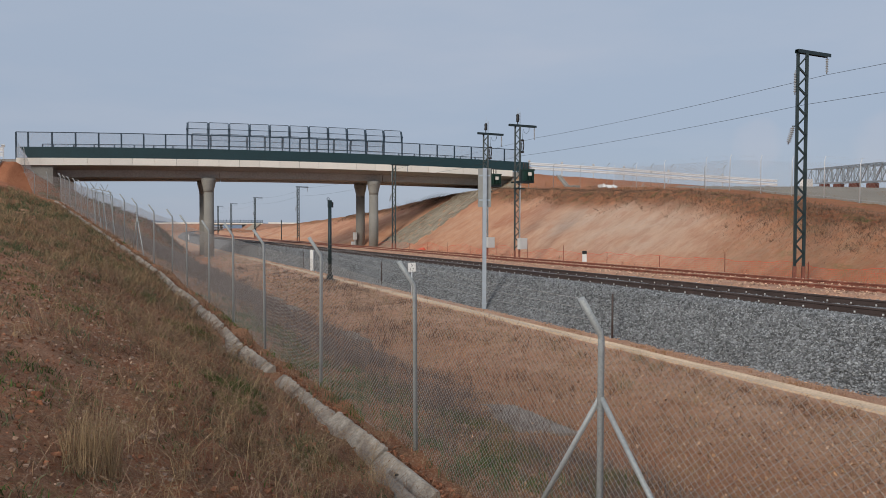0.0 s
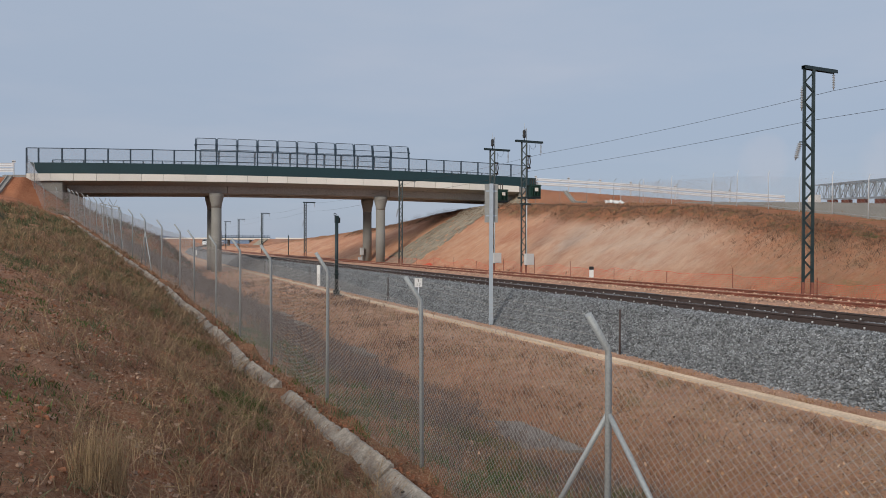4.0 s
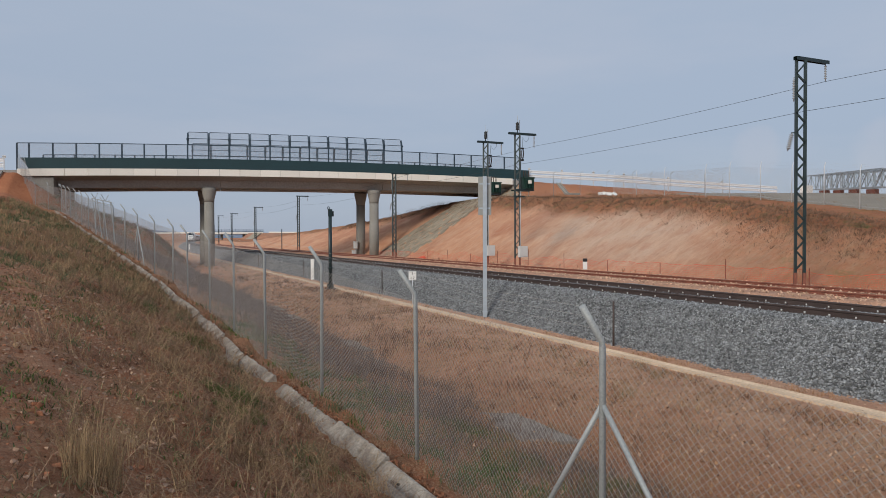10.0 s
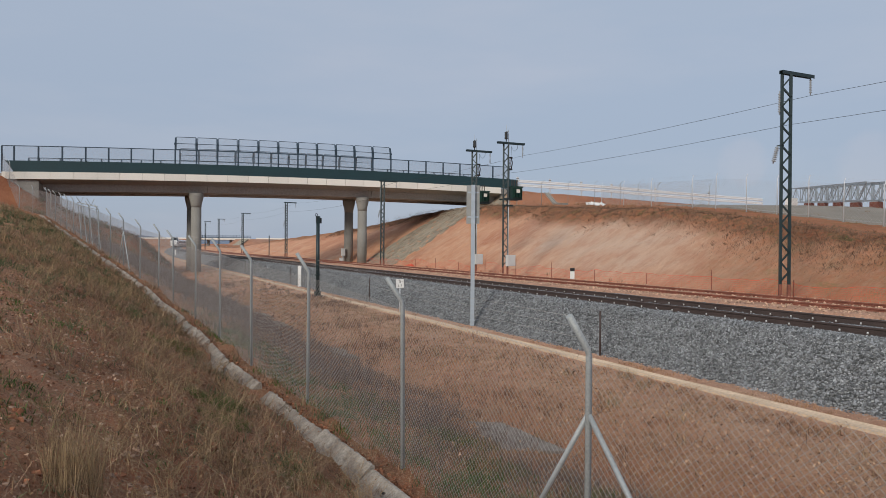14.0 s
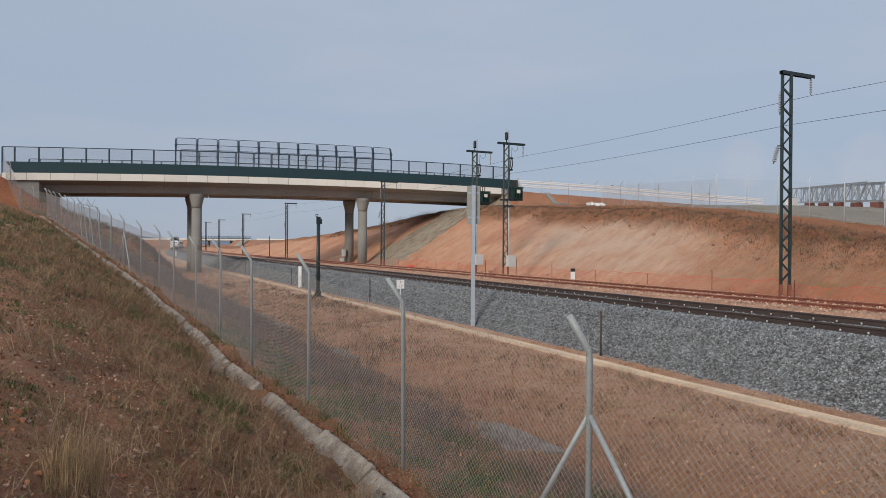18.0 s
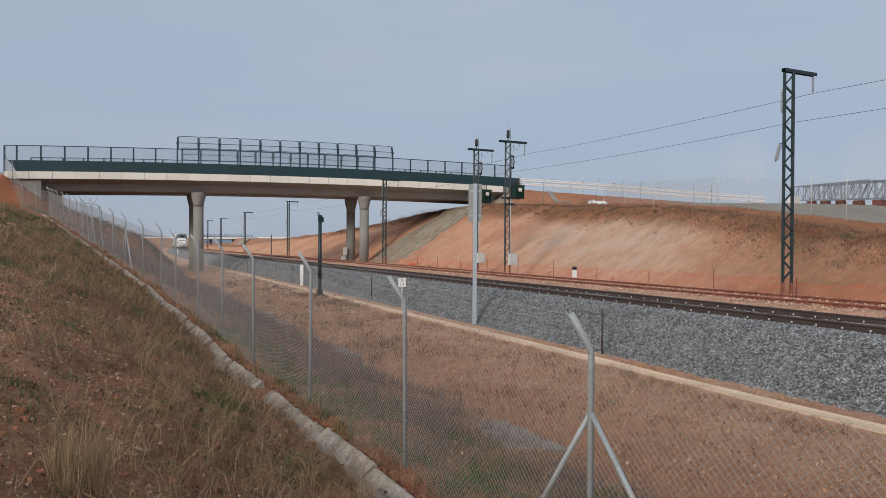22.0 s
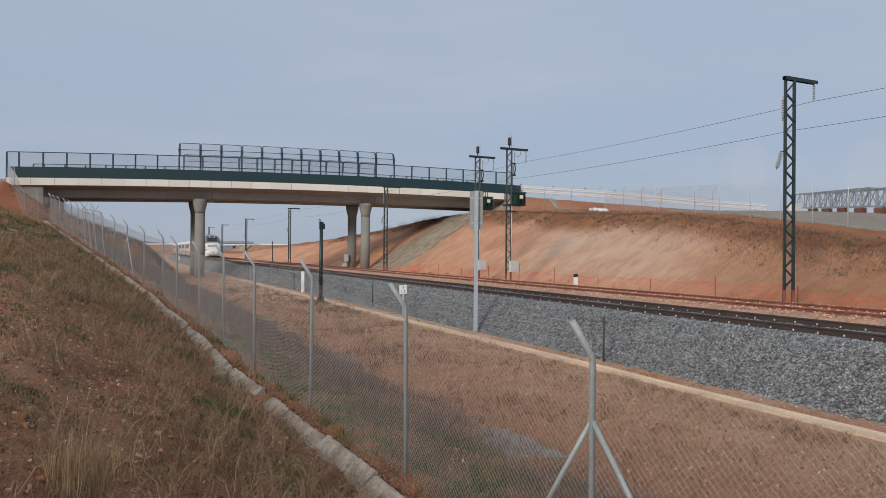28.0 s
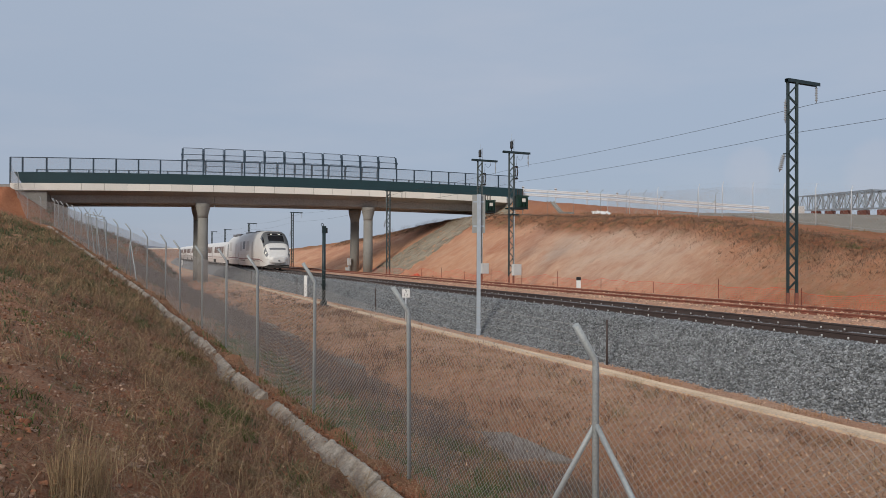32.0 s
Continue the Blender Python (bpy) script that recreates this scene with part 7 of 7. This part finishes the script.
# crumbs of dry stems, leaves and soil that cover the ground
def litter(x, y, size, mat, name, label, category="litter"):
    n = len(x)
    base = np.stack([x, y, land(x, y) + rng.uniform(0.004, 0.03, n)], 1)
    a = rng.uniform(0, math.tau, n)
    u = np.stack([np.cos(a), np.sin(a), rng.normal(0, 0.5, n)], 1) * (size / 2)[:, None]
    v = np.stack([-np.sin(a), np.cos(a), rng.normal(0, 0.6, n)], 1) * (size * rng.uniform(0.12, 0.4, n))[:, None]
    vs = np.stack([base - u - v * 0.6, base + u * 0.8 - v, base + u + v * 0.7, base - u * 0.7 + v], 1).reshape(-1, 3)
    ts = ((np.arange(n) * 4)[:, None, None] + np.array([(0, 1, 2), (0, 2, 3)])[None]).reshape(-1, 3)
    return tagged(fast_mesh(name, vs, ts, mat), label, category, kind="stuff")


for mt, n, lab in ((PALELITTER, 46000, "pale dry crumbs on the ground beside the railway"), (REDGRASS, 40000, "brown dry crumbs on the ground beside the railway"), (SCRUB, 12000, "dark dry crumbs on the ground beside the railway")):
    y, x = 2.5 + 38 * rng.uniform(0, 1, n) ** 1.7, rng.uniform(3.6, 10.95, n)
    k = verge(x, y) & (np.clip(0.7 + 0.8 * nse(x, y, 0.6, 101 + n / 1000), 0.1, 1) > rng.uniform(0, 1, n))
    x, y = x[k], y[k]
    litter(x, y, rng.uniform(0.012, 0.032, len(x)) * (1 + y / 20), mt, "ground_litter", lab)
for mt, n, lab in ((BROWNGRASS, 22000, "brown leaf litter on the bank"), (SCRUB, 14000, "dark leaf litter on the bank"), (PALELITTER, 5000, "pale broken stems on the bank")):
    y, x = 1.6 + 26 * rng.uniform(0, 1, n) ** 1.7, rng.uniform(-6, 3.2, n)
    k = bank(x, y) & (np.clip(0.7 + 0.9 * nse(x, y, 0.7, 131 + n / 1000), 0.1, 1) > rng.uniform(0, 1, n))
    x, y = x[k], y[k]
    litter(x, y, rng.uniform(0.008, 0.024, len(x)) * (1 + y / 20), mt, "bank_litter", lab)


# soil washed against the top of the concrete edging
n = 3600
y = 5.9 + 34 * rng.uniform(0, 1, n) ** 1.4
x = fence_x(y) - 0.3 + rng.normal(0, 0.05, n)
z = np.interp(y, FX[0], [f[2] for f in FENCE]) + 0.125 + rng.normal(0, 0.02, n)
stones(np.stack([x, y, z], 1), 0.012 + 0.04 * rng.uniform(0, 1, n) ** 3, CLOD, "earth_clods", "red soil clods along the concrete edging", "earth")


# tall tufts of straw and small green plants, one by one
for tx, ty, tn, th_, tr in ((-0.17, 4.72, 430, 0.62, 0.17), (0.05, 5.35, 60, 0.45, 0.16), (0.36, 4.95, 40, 0.4, 0.14), (0.9, 6.2, 40, 0.5, 0.2), (1.5, 5.9, 40, 0.45, 0.2), (1.1, 7.6, 40, 0.45, 0.22), (1.5, 9.4, 50, 0.5, 0.25), (0.4, 9.0, 40, 0.45, 0.25)):
    grass_tuft(tx, ty, tn, th_, tr, STRAW, "tall tuft of pale dry straw on the bank")
for tx, ty, tn, th_, tr in ((1.26, 9.17, 1100, 0.2, 0.34), (1.2, 8.1, 1100, 0.18, 0.3), (1.15, 13.9, 900, 0.22, 0.5), (0.15, 22.4, 300, 0.3, 0.4), (-0.35, 6.4, 160, 0.1, 0.2), (1.75, 6.6, 300, 0.12, 0.25), (0.4, 11.5, 260, 0.12, 0.35), (3.9, 10.6, 900, 0.2, 0.5), (4.6, 8.6, 700, 0.2, 0.45), (4.3, 7.3, 900, 0.2, 0.4), (4.9, 6.2, 700, 0.2, 0.4), (2.3, 5.2, 700, 0.16, 0.35), (0.6, 17.0, 500, 0.2, 0.5)):
    grass_tuft(tx, ty, tn, th_, tr, GREEN, "low patch of fresh green grass")
for tx, ty, tn, th_, tr in ((10.45, 12.15, 90, 0.36, 0.22), (10.15, 11.27, 80, 0.28, 0.2), (8.42, 10.28, 80, 0.3, 0.22), (9.5, 9.2, 50, 0.2, 0.25), (9.6, 14.4, 50, 0.2, 0.3)):
    grass_tuft(tx, ty, tn, th_, tr, WEED, "small grey-green weed on the dry ground")
grass_tuft(34.5, 45.4, 420, 0.9, 0.55, RIMSCRUB, "dry bush on the rim of the cut slope")
for tx, ty, tr in ((-5.5, 36.5, 0.5), (-5.3, 34.6, 0.45), (-5.0, 33.0, 0.4), (-5.9, 38.0, 0.5)):
    grass_tuft(tx, ty, 420, 0.55, tr, DARKGREEN, "dark green bush on top of the bank")
for tx, ty in ((36.6, 79.0), (35.8, 83.0), (35.5, 87.0), (35.0, 92.0), (36.2, 81.0)):
    grass_tuft(tx, ty, 300, 0.9, 0.9, SCRUB, "dark dry bush on the rim beyond the bridge")


def net_roll():
    th = thing("net_bundle", "crumpled bundle of orange netting beside the track", "netting", pose(23.3, 54.9, -0.35))
    random.seed(6)
    for k in range(3):
        ob = part("fold", mass(lambda bm: tube(bm, [(0, -0.3, 0), (0.05, 0, 0.1), (0, 0.3, 0)], [0.05, 0.1, 0.05], 7)), ORANGE, th)
        ob.matrix_basis = pose(k * 0.15 - 0.15, random.uniform(-0.2, 0.2), 0.08 + 0.06 * k, random.uniform(-30, 30), random.uniform(-20, 20), random.uniform(0, 90))


net_roll()


def motions():
    for th, front in CARS:
        walk(th, [(t, train_at(front, t)) for t in (0, 2, 4, 6, 8, 10, 12, 14, 16, 18, 20, 22, 24, 26, 28, 30, 32)])


motions()
